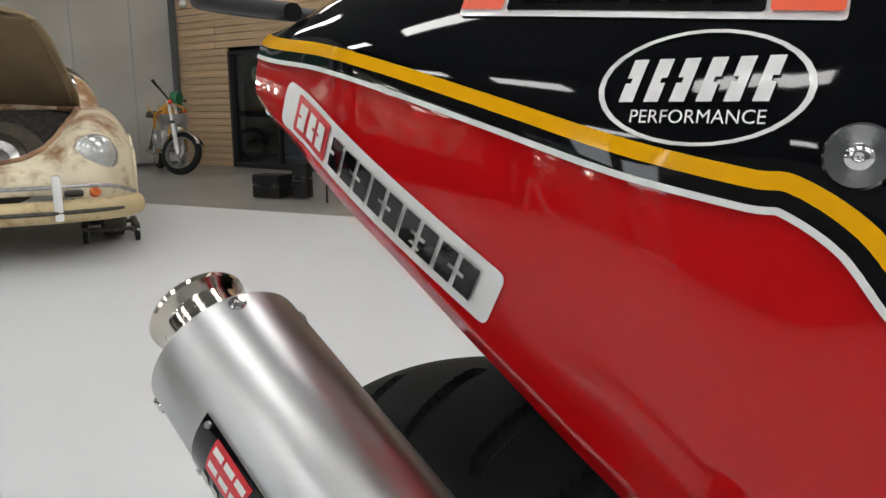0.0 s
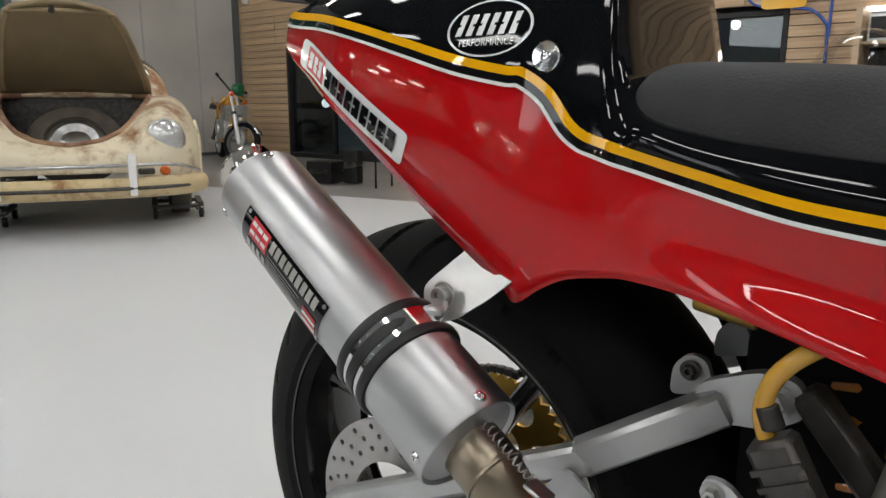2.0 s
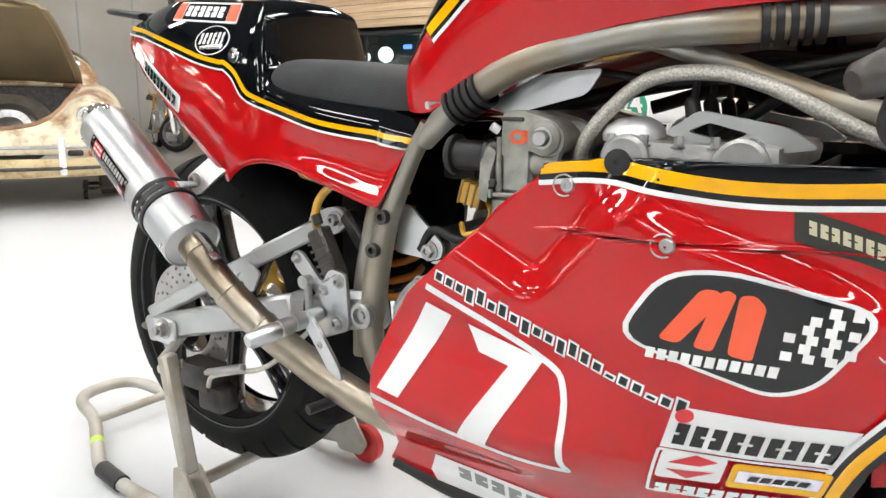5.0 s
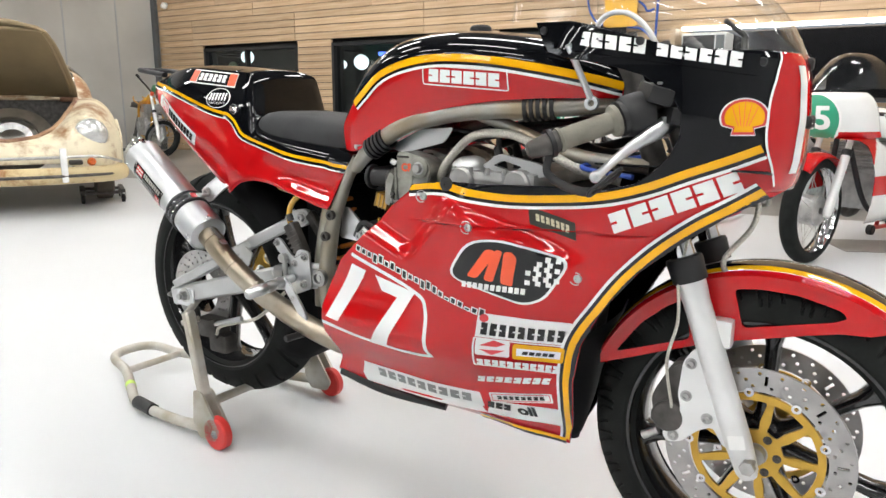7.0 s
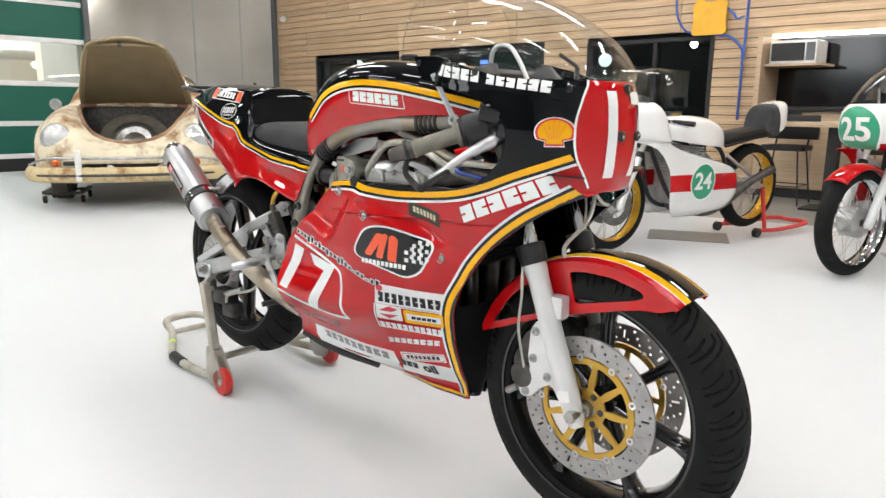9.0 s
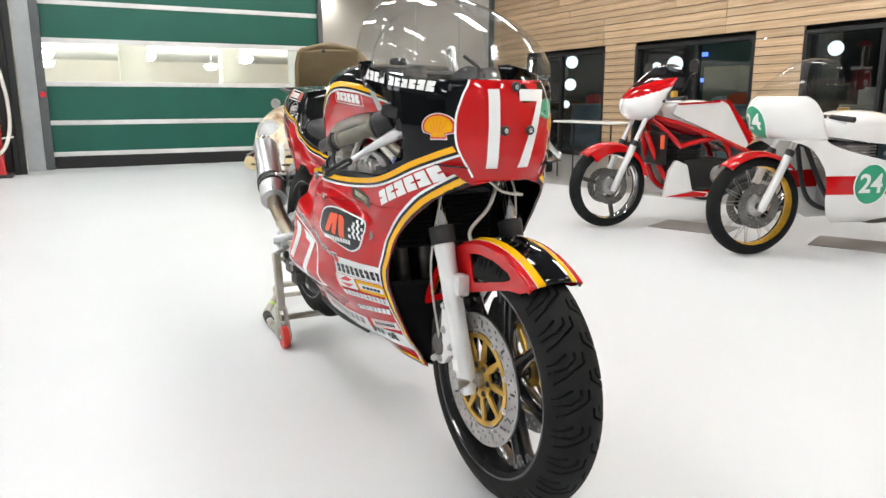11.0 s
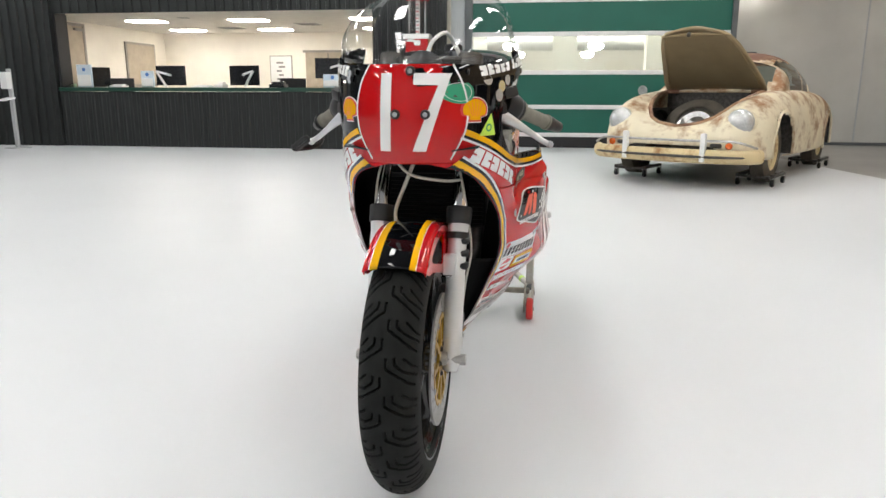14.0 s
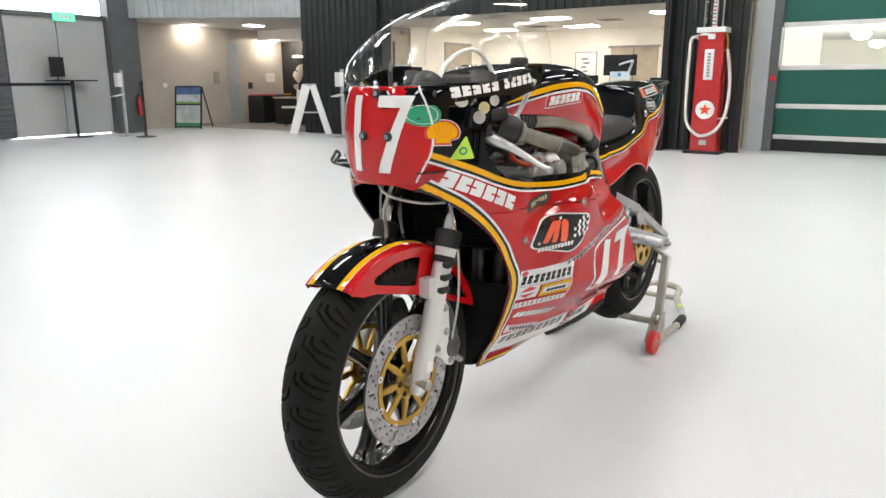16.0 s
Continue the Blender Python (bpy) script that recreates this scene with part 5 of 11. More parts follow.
prof = [(1.422, 0.962), (1.405, 1.000), (1.375, 1.045), (1.325, 1.088), (1.25, 1.130), (1.16, 1.165), (1.08, 1.185), (1.00, 1.195)]
prof = smooth_path(prof, 5)
for j in range(len(prof)):
    px, pz = prof[j]
    t = j / (len(prof) - 1)
    row = []
    for k in range(81):
        a = -math.pi / 2 + math.pi * k / 80
        # a hoop from one screen foot over the crown to the other
        c = abs(math.cos(a)) ** 0.75
        foot_x = 1.43 - (1.43 - 0.985) * t ** 0.85
        foot_z = 0.968 + 0.056 * smoothstep((1.34 - foot_x) / 0.3)
        w = (fair_w(min(foot_x, 1.41), min(foot_z, 0.98)) - 0.006) * (1 - 0.05 * t)
        y = math.sin(a) * w
        row.append(V(foot_x + (px - foot_x) * c, y, foot_z + (pz - foot_z) * c))
    rows.append(row)
sheet(bm, rows)
scr = part("windscreen", bm, SCREEN, bike, "clear domed racing windscreen")
scr.visible_shadow = False
bm = bmesh.new()
tube(bm, rows[-1][::4], 0.0022, 6, 2)
part("screen_edge", bm, SCREEN, bike, "polished edge of the windscreen")
for sd in (-1, 1):
    for x, z in ((1.05, 1.008), (1.215, 0.985), (1.375, 0.955)):
        p, nrm, _, _ = FB.ray_cast(V(x, 0.9 * sd, z), V(0, -sd, 0))
        if p is not None:
            bm = bmesh.new()
            lathe(bm, [(0.002, 0.007), (0.006, 0.006), (0.006, 0.003), (0.004, 0)], p, p + V(0, sd, 0), 12)
            part("screen_bolt", bm, SOFTBLACK, bike)

# ---- tail unit: x, lower z, stripe z, shoulder z, crown z, lower half width, stripe half width, shoulder half width
TAIL = [
    (-0.214, 0.902, 0.943, 0.953, 0.957, 0.022, 0.031, 0.016),
    (-0.16, 0.8655, 0.934, 0.964, 0.971, 0.041, 0.049, 0.030),
    (-0.1, 0.833, 0.924, 0.973, 0.982, 0.056, 0.068, 0.04),
    (-0.04, 0.8, 0.911, 0.976, 0.985, 0.07, 0.082, 0.05),
    (0.03, 0.755, 0.893, 0.975, 0.984, 0.084, 0.094, 0.058),
    (0.1, 0.709, 0.874, 0.97, 0.98, 0.096, 0.102, 0.063),
    (0.152, 0.6815, 0.8635, 0.966, 0.976, 0.106, 0.104, 0.067),
    (0.17, 0.669, 0.8615, 0.964, 0.974, 0.11, 0.105, 0.068),
    (0.195, 0.685, 0.846, 0.962, 0.972, 0.112, 0.106, 0.07),
    (0.215, 0.696, 0.822, 0.96, 0.97, 0.1135, 0.107, 0.073),
    (0.228, 0.7, 0.8125, 0.955, 0.965, 0.1145, 0.1075, 0.075),
    (0.238, 0.702, 0.809, 0.935, 0.944, 0.1155, 0.108, 0.078),
    (0.248, 0.7035, 0.806, 0.88, 0.89, 0.1165, 0.109, 0.084),
    (0.258, 0.705, 0.803, 0.845, 0.85, 0.117, 0.1095, 0.092),
    (0.275, 0.7055, 0.799, 0.826, 0.828, 0.118, 0.11, 0.104),
    (0.32, 0.701, 0.788, 0.814, 0.816, 0.121, 0.113, 0.105),
    (0.38, 0.688, 0.774, 0.806, 0.808, 0.125, 0.116, 0.105),
    (0.44, 0.673, 0.766, 0.8, 0.802, 0.128, 0.117, 0.104),
    (0.495, 0.66, 0.761, 0.794, 0.796, 0.13, 0.117, 0.103),
    (0.515, 0.668, 0.7565, 0.79, 0.792, 0.129, 0.116, 0.102),
    (0.55, 0.735, 0.753, 0.782, 0.784, 0.121, 0.114, 0.1),
    (0.563, 0.748, 0.752, 0.776, 0.778, 0.118, 0.113, 0.1),
]
TL = [(q[0], q[2]) for q in TAIL]


def tail_row(q, side, open_top):
    x, zl_, zs, zt, zc, wl, ws, wt = q
    out = []
    for k in range(22):
        t = k / 21
        if t <= 0.55:
            s = t / 0.55
            z = zl_ + (zs - zl_) * s
            ref = float(np.interp(x, [-0.205, 0.10, 0.30, 0.56], [0.941, 0.874, 0.79, 0.752]))
            f = max(-0.3, min(1.0, (ref - z) / 0.17))
            bulge = 0.007 * math.sin(math.pi * max(0.0, min(1.0, f))) * smoothstep((0.30 - x) / 0.2) - 0.012 * math.sin(math.pi * min(1, s * 1.15)) ** 2 * smoothstep((x - 0.26) / 0.16)
            f = f + (1 - s - f) * smoothstep((x - 0.30) / 0.14)
            out.append(V(x, side * (ws + (wl - ws) * f + bulge), z))
        elif t <= 0.86:
            s = (t - 0.55) / 0.31
            out.append(V(x, side * (ws + (wt - ws) * s + 0.003 * math.sin(math.pi * s)), zs + (zt - zs) * s))
        else:
            s = (t - 0.86) / 0.14
            if open_top:
                out.append(V(x, side * (wt - 0.05 * s), zt + 0.004 * s))
            else:
                out.append(V(x, side * wt * (1 - s) ** 0.8, zt + (zc - zt) * math.sin(s * math.pi / 2)))
    return out


def table_rows(rows, n):
    return [tuple(float(c) for c in p) for p in smooth_path(rows, n)]


bm = bmesh.new()
for sd in (-1, 1):
    sheet(bm, [tail_row(q, sd, False) for q in table_rows(TAIL, 6)])
tip = [tail_row(TAIL[0], sd, False) for sd in (-1, 1)]
bm.faces.new([bm.verts.new(p) for p in tip[0] + tip[1][::-1][1:]])
bmesh.ops.remove_doubles(bm, verts=bm.verts, dist=2e-4)
for f in bm.faces:
    c = f.calc_center_median()
    f.material_index = 1 if c.z > tab(TL, c.x) - 0.009 else 0
tail = part("tail_unit", bm, [RED, BLACKP], bike, "red and black single-seat tail unit")
s = tail.modifiers.new("thickness", "SOLIDIFY")
s.thickness, s.offset, s.material_offset, s.material_offset_rim = 0.003, -1, 1, 1
TB = tree(tail.data)
for w, mt, off in ((0.0074, YELLOW, 0.0), (0.0066, INKBLACK, -0.0069), (0.0030, WHITE, -0.0116)):
    stripe("stripe", TB, bike, [(-0.206, 0.9420)] + TL[1:], w, mt, off, lift=0.0022)


def tail_stickers(sd):
    d = np.array([0.196, -0.103])
    length = np.linalg.norm(d)
    d = d / length
    st = Sticker("maker_strip", TB, bike, (-0.0640, 0.8440), d, (-d[1], d[0]), sd, "white strip with black lettering and red box")
    st.add([rrect(0.222, 0.034, 0.006)], WHITE)
    st.add([rrect(0.044, 0.027, 0.001, 1, -0.074, 0)], REDV, "box")
    st.add(bars(3, -0.093, -0.055, -0.009, 0.009, 0.0, 0.3, True), WHITE)
    st.add(bars(9, -0.046, 0.098, -0.010, 0.010, 0.0, 0.2, True), INKBLACK)
    st = Sticker("brake_badge", TB, bike, (0.088, 0.948), (1, -0.085), (0, 1), sd, "black and orange oblong badge edged in white")
    st.add([rrect(0.184, 0.034, 0.002, 2)], WHITE)
    st.add([rrect(0.124, 0.028, 0.001, 1)], INKBLACK, "box")
    st.add([rrect(0.027, 0.028, 0.001, 1, -0.0775, 0)], ORANGE, "block")
    st.add([rrect(0.027, 0.028, 0.001, 1, 0.0775, 0)], ORANGE, "block")
    st.add(bars(6, -0.056, 0.056, -0.009, 0.009, 0.0, 0.22, True), WHITE)
    st = Sticker("oval_badge", TB, bike, (0.129, 0.899), (1, 0), (0, 1), sd, "white outlined oval tuner's badge", 0.012)
    el = lambda r: [(0.044 * r * math.cos(a), 0.0240 * r * math.sin(a)) for a in np.linspace(0, 2 * math.pi, 33)[:-1]]  # noqa: E731
    st.add(ring(el(1), el(0.94)), WHITE)
    st.add(bars(6, -0.036, 0.030, -0.006, 0.012, 0.25, 0.42, True), WHITE)
    st.add([[(u, v - 0.0125) for u, v in lp_] for lp_ in text_loops("PERFORMANCE", 0.0080)], WHITE, "word")
    p, nrm, _, _ = TB.ray_cast(V(0.190, 0.9 * sd, 0.873), V(0, -sd, 0))
    bm = bmesh.new()
    lathe(bm, [(0, 0.0125), (0.003, 0.0125), (0.0042, 0.0115), (0.0036, 0.005), (0.0046, 0.0035), (0.0046, 0.0018), (0.003, 0)], p, p + V(0, sd, 0.06), 28)
    part("bung", bm, CHROME, bike, "turned aluminium button")


both(tail_stickers)

# seat pad
bm = bmesh.new()
SEAT = [(0.252, 0.850, 0.088), (0.27, 0.868, 0.094), (0.33, 0.868, 0.096), (0.42, 0.862, 0.095), (0.50, 0.850, 0.090), (0.545, 0.838, 0.082), (0.565, 0.815, 0.076)]
rows = []
for x, zt, w in table_rows(SEAT, 4):
    row = []
    for k in range(25):
        a = math.pi * k / 24
        c, sn = math.cos(a), math.sin(a)
        zb = 0.792 + 0.012 * smoothstep((0.35 - x) / 0.1)
        row.append(V(x, w * math.copysign(abs(c) ** 0.45, c), zb + (zt - zb) * sn**0.5))
    rows.append(row)
sheet(bm, rows)
bm.faces.new([bm.verts.new(p) for p in rows[0]])
bm.faces.new([bm.verts.new(p) for p in rows[-1]])
part("seat_pad", bm, FOAM, bike, "dark grey foam seat pad", sharp=60)
bm = bmesh.new()
tube(bm, [(-0.195, -0.028, 0.962), (-0.285, -0.035, 0.976), (-0.308, 0.0, 0.978), (-0.285, 0.035, 0.976), (-0.195, 0.028, 0.962)], 0.007, 10, 6)
part("tail_loop", bm, SOFTBLACK, bike, "black rubber-sleeved loop behind the tail")

# ---- tank: x, lower z, stripe z, crown z, half width low, half width at stripe
TANK = [
    (0.522, 0.799, 0.812, 0.824, 0.070, 0.076),
    (0.548, 0.791, 0.838, 0.858, 0.108, 0.114),
    (0.575, 0.788, 0.862, 0.895, 0.124, 0.131),
    (0.600, 0.790, 0.885, 0.938, 0.133, 0.142),
    (0.630, 0.804, 0.907, 0.978, 0.139, 0.149),
    (0.68, 0.835, 0.943, 1.010, 0.144, 0.157),
    (0.75, 0.858, 0.964, 1.026, 0.152, 0.168),
    (0.83, 0.878, 0.972, 1.030, 0.156, 0.172),
    (0.93, 0.893, 0.966, 1.022, 0.152, 0.168),
    (1.02, 0.899, 0.952, 1.008, 0.144, 0.158),
    (1.10, 0.900, 0.936, 0.990, 0.128, 0.140),
    (1.16, 0.902, 0.920, 0.968, 0.100, 0.112),
    (1.185, 0.908, 0.918, 0.950, 0.070, 0.080),
]
KL = [(q[0], q[2]) for q in TANK]
bm = bmesh.new()
for sd in (-1, 1):
    rows = []
    for x, zl_, zs, zc, wl, ws in table_rows(TANK, 6):
        row = []
        for k in range(26):
            t = k / 25
            if t < 0.15:
                s_ = t / 0.15
                row.append(V(x, sd * wl * s_, zl_ - 0.004 + 0.004 * s_))
            elif t < 0.55:
                s_ = (t - 0.15) / 0.4
                row.append(V(x, sd * (wl + (ws - wl) * math.sin(s_ * math.pi / 2)), zl_ + (zs - zl_) * s_))
            else:
                s_ = (t - 0.55) / 0.45
                row.append(V(x, sd * ws * math.cos(s_ * math.pi / 2) ** 0.62, zs + (zc - zs) * math.sin(s_ * math.pi / 2) ** 0.8))
        rows.append(row)
    sheet(bm, rows)
    bm.faces.new([bm.verts.new(p) for p in rows[0]])
    bm.faces.new([bm.verts.new(p) for p in rows[-1]])
bmesh.ops.remove_doubles(bm, verts=bm.verts, dist=2e-4)
for f in bm.faces:
    c = f.calc_center_median()
    f.material_index = 1 if c.z > tab(KL, c.x) + 0.002 else 0
tank = part("fuel_tank", bm, [RED, BLACKP], bike, "red fuel tank with black top and yellow line", sharp=50)
KB = tree(tank.data)
KS = [(0.605, 0.888), *[(q[0], q[2]) for q in TANK[4:12]]]
for w, mt, off in ((0.013, YELLOW, 0.001), (0.005, INKBLACK, -0.0085), (0.005, WHITE, -0.0135)):
    stripe("stripe", KB, bike, KS, w, mt, off)


def tank_stickers(sd):
    st = Sticker("maker_badge", KB, bike, (0.880, 0.937), (1, -0.075), (0.0, 1), sd, "white maker's name in a white outline on red")
    st.add(outline(0.176, 0.036, 0.005, 0.0022), WHITE)
    st.add(bars(6, -0.076, 0.072, -0.0115, 0.0115, 0.1, 0.14, True), WHITE)


both(tank_stickers)
bm = bmesh.new()
lathe(bm, [(0, 0.03), (0.006, 0.03), (0.007, 0.022), (0.022, 0.021), (0.026, 0.017), (0.026, 0)], (0.81, 0, 1.020), (0.80, 0, 1.2), 28)
part("filler_cap", bm, SOFTBLACK, bike, "round black filler cap")
st = Sticker("tank_nick", KB, bike, (0.608, 0.800), (1, 0.0), (0.0, 1), -1, "bare patch at the tank corner")
st.add([rrect(0.03, 0.010, 0.004)], SILVERV)


# ---- wheels
FA, RA = V(1.412, 0.003, 0.3065), V(0.0, 0.044, 0.3855)


def tread(side_u, th, n, style):
    """Depth of the tread pattern, 0 to 1, at lateral place side_u (-1..1) and angle th."""
    a = abs(side_u)
    if style == "front":
        # nested hooks: a leg along the crown, a slant outwards and a flat end, with two shorter hooks inside
        t = (0.5 * (side_u > 0) - th * n / (2 * math.pi)) % 1.0
        for a0, t0, t1, t2, a2, t3, a3 in ((0.055, 0.02, 0.29, 0.66, 0.54, 0.78, 0.80), (0.23, 0.00, 0.18, 0.37, 0.45, 0.46, 0.85), (0.44, 0.00, 0.02, 0.20, 0.68, 0.25, 0.85)):
            if abs(a - a0) < 0.022 and t0 < t < t1:
                return 1.0
            if a0 <= a < a3:
                g = t1 + (t2 - t1) * (a - a0) / (a2 - a0) if a < a2 else t2 + (t3 - t2) * (a - a2) / (a3 - a2)
                if abs((t - g + 0.5) % 1.0 - 0.5) < 0.032:
                    return 1.0
        return 0.0
    t = (th * n / (2 * math.pi) + (0.5 if side_u > 0 else 0.0)) % 1.0
    if a > 0.84 or a < 0.14:
        return 0.0
    g = 0.9 * a
    return 1.0 if abs((t - g + 0.5) % 1.0 - 0.5) < 0.085 else 0.0


def tyre(c, R, hw, hh, n, style, parent, nth=860):
    bm = bmesh.new()
    rows = []
    phis = np.radians(np.r_[np.linspace(-128, -72, 7), np.linspace(-66, 66, 75), np.linspace(72, 128, 7)])
    for k in range(nth):
        th = 2 * math.pi * k / nth
        row = []
        for ph in phis:
            u = ph / math.radians(80)
            d = (0.0075 if style == "front" else 0.006) * tread(u, th, n, style) if abs(u) < 0.85 else 0.0
            r = R - hh + (hh - d) * (math.cos(ph) if abs(ph) < 1.57 else math.cos(ph) * 0.45)
            y = (hw - d * 0.3) * math.sin(ph) if abs(ph) < 1.57 else math.copysign(hw * (1 - 0.35 * (abs(ph) - 1.57)), ph)
            row.append(c + V(r * math.cos(th), y, r * math.sin(th)))
        rows.append(row)
    rows.append(rows[0])
    sheet(bm, rows)
    bmesh.ops.remove_doubles(bm, verts=bm.verts, dist=1e-6)
    return part("tyre", bm, RUBBER, parent, "worn black racing tyre with cut grooves", sharp=25)


def wheel(c, R, hw, hh, n, style, label, spokes, off):
    w = part("wheel", lathe_rim(c, R - hh - 0.012, hw), RIMBLACK, bike, label)
    tyre(c, R, hw, hh, n, style, w)
    rr = R - hh - 0.010
    for k in range(spokes):
        a = 2 * math.pi * k / spokes + off
        d, t = V(math.cos(a), 0, math.sin(a)), V(-math.sin(a), 0, math.cos(a))
        bm = bmesh.new()
        secs = []
        for q, wd, th in ((0.028, 0.022, 0.034), (0.06, 0.016, 0.030), (0.12, 0.0125, 0.024), (rr - 0.045, 0.0135, 0.026), (rr - 0.022, 0.020, 0.030), (rr, 0.048, 0.036)):
            secs.append([c + d * q + t * (wd * math.cos(b)) + V(0, th * math.sin(b), 0) for b in np.linspace(0, 2 * math.pi, 15)])
        sheet(bm, secs)
        bmesh.ops.remove_doubles(bm, verts=bm.verts, dist=1e-6)
        part("spoke", bm, RIMBLACK, w)
    bm = bmesh.new()
    lathe(bm, [(-0.05, 0.012), (-0.05, 0.030), (-0.03, 0.042), (0.03, 0.042), (0.05, 0.030), (0.05, 0.012)], c, c + V(0, 1, 0), 28)
    part("hub", bm, RIMBLACK, w)
    return w


def lathe_rim(c, r, hw):
    bm = bmesh.new()
    e = hw * 0.86
    prof = [(-e, r + 0.016), (-e - 0.006, r + 0.014), (-e - 0.005, r + 0.002), (-e * 0.8, r - 0.004), (-e * 0.55, r - 0.013), (0, r - 0.016), (e * 0.55, r - 0.013), (e * 0.8, r - 0.004), (e + 0.005, r + 0.002), (e + 0.006, r + 0.014), (e, r + 0.016), (e * 0.7, r + 0.008), (-e * 0.7, r + 0.008)]
    return lathe(bm, prof, c, c + V(0, 1, 0), 72, close=True)


fw = wheel(FA, 0.3065, 0.064, 0.072, 26, "front", "black seven-spoke cast front wheel", 7, math.radians(-14))
rw = wheel(RA, 0.319, 0.079, 0.078, 26, "rear", "black seven-spoke cast rear wheel", 7, math.radians(54))


def disc_at(c, y, ro, ri, thick, parent, name, label, rows, slots, mat, n=26):
    holes = [circle(0, 0, ri, 48)]
    for k in range(n):
        for j, rr in enumerate(rows):
            a = 2 * math.pi * (k + 0.33 * j) / n
            if slots and k % 3 == 0 and j == 1:
                d, t = np.array([math.cos(a), math.sin(a)]), np.array([-math.sin(a), math.cos(a)])
                holes.append([tuple(rr * d + s * d + q * t) for s, q in ((-0.009, -0.0028), (0.009, -0.0028), (0.009, 0.0028), (-0.009, 0.0028))])
            else:
                holes.append(circle(rr * math.cos(a), rr * math.sin(a), 0.0034, 8))
    bm = bmesh.new()
    m = Matrix.Translation(c + V(0, y, 0)) @ pose(0, 0, 0, 90, 0, 0)
    slab(bm, circle(0, 0, ro, 96), thick, m, holes)
    return part(name, bm, mat, parent, label, sharp=30)


def carrier(c, y, ro, parent, arms):
    holes = [circle(0, 0, 0.020, 24)]
    for k in range(arms):
        am = 2 * math.pi * (k + 0.5) / arms
        h = math.pi / arms
        ra, rb = 0.044, ro - 0.012
        win = [(ra, -0.22), (ra + 0.016, -h + 0.135), (rb - 0.004, -h + 0.060)] + [(rb, q * (h - 0.075)) for q in (-1, -0.5, 0, 0.5, 1)] + [(rb - 0.004, h - 0.060), (ra + 0.016, h - 0.135), (ra, 0.22)]
        holes.append(rounded([(r * math.cos(am + q), r * math.sin(am + q)) for r, q in win], 0.003, 2))
    bm = bmesh.new()
    slab(bm, circle(0, 0, ro, 72), 0.006, Matrix.Translation(c + V(0, y, 0)) @ pose(0, 0, 0, 90, 0, 0), holes)
    return part("disc_carrier", bm, GOLD, parent, "gold anodised disc carrier", sharp=30)


for sd in (-1, 1):
    y = sd * 0.068
    carrier(FA, y + 0.003, 0.108, fw, 9)
    disc_at(FA, y + 0.0025, 0.153, 0.112, 0.005, fw, "brake_disc", "drilled steel front brake disc", (0.121, 0.132, 0.144), True, DISC)
    for k in range(9):
        a = 2 * math.pi * (k + 0.5) / 9
        p = FA + V(0.110 * math.cos(a), y - 0.005, 0.110 * math.sin(a))
        bm = bmesh.new()
        lathe(bm, [(0, 0.0035), (0, 0.008), (0.010, 0.008), (0.010, 0.0035)], p, p + V(0, 1, 0), 14, close=True)
        part("bobbin", bm, CHROME, fw)
    for k in range(6):
        a = 2 * math.pi * k / 6
        bm = bmesh.new()
        bolt(bm, FA + V(0.034 * math.cos(a), y + sd * 0.003, 0.034 * math.sin(a)), (0, sd, 0), 0.005, 0.005)
        part("disc_bolt", bm, DARKSTEEL, fw)
    bm = bmesh.new()
    lathe(bm, [(0, 0.024), (0.012, 0.024), (0.014, 0.017), (0.03, 0.016), (0.03, 0)], FA + V(0, sd * 0.055, 0), FA + V(0, sd, 0), 24)
    part("wheel_spacer", bm, STEEL, fw)
disc_at(RA, -0.118, 0.112, 0.062, 0.005, rw, "brake_disc", "small drilled rear brake disc", (0.078, 0.091, 0.103), False, DISC, 22)
# sprocket and chain on the far side
teeth = 42
prof = []
for k in range(teeth * 2):
    a = math.pi * k / teeth
    prof.append(((0.104 if k % 2 else 0.096) * math.cos(a), (0.104 if k % 2 else 0.096) * math.sin(a)))
bm = bmesh.new()
slab(bm, prof, 0.006, Matrix.Translation(RA + V(0, 0.095, 0)) @ pose(0, 0, 0, 90, 0, 0), [circle(0, 0, 0.03, 24)] + [circle(0.064 * math.cos(a), 0.064 * math.sin(a), 0.019, 14) for a in np.linspace(0, 2 * math.pi, 7)[:-1]])
part("sprocket", bm, GOLD, rw, "gold rear sprocket", sharp=30)
bm = bmesh.new()
links = [RA + V(0.106 * math.cos(a), 0.094, 0.106 * math.sin(a)) for a in np.linspace(math.pi * 0.44, math.pi * 1.54, 34)]
links += [V(x, RA.y + 0.094, float(np.interp(x, [RA.x, 0.52], [RA.z - 0.106, 0.455]))) for x in np.linspace(RA.x + 0.03, 0.52, 36)] + [V(x, RA.y + 0.094, float(np.interp(x, [RA.x, 0.52], [RA.z + 0.106, 0.555]))) for x in np.linspace(RA.x + 0.03, 0.52, 36)]
for p in links:
    box(bm, p + V(-0.0058, -0.006, -0.005), p + V(0.0058, 0.006, 0.005), 0.002)
part("chain", bm, DARKSTEEL, bike, "dark roller chain")

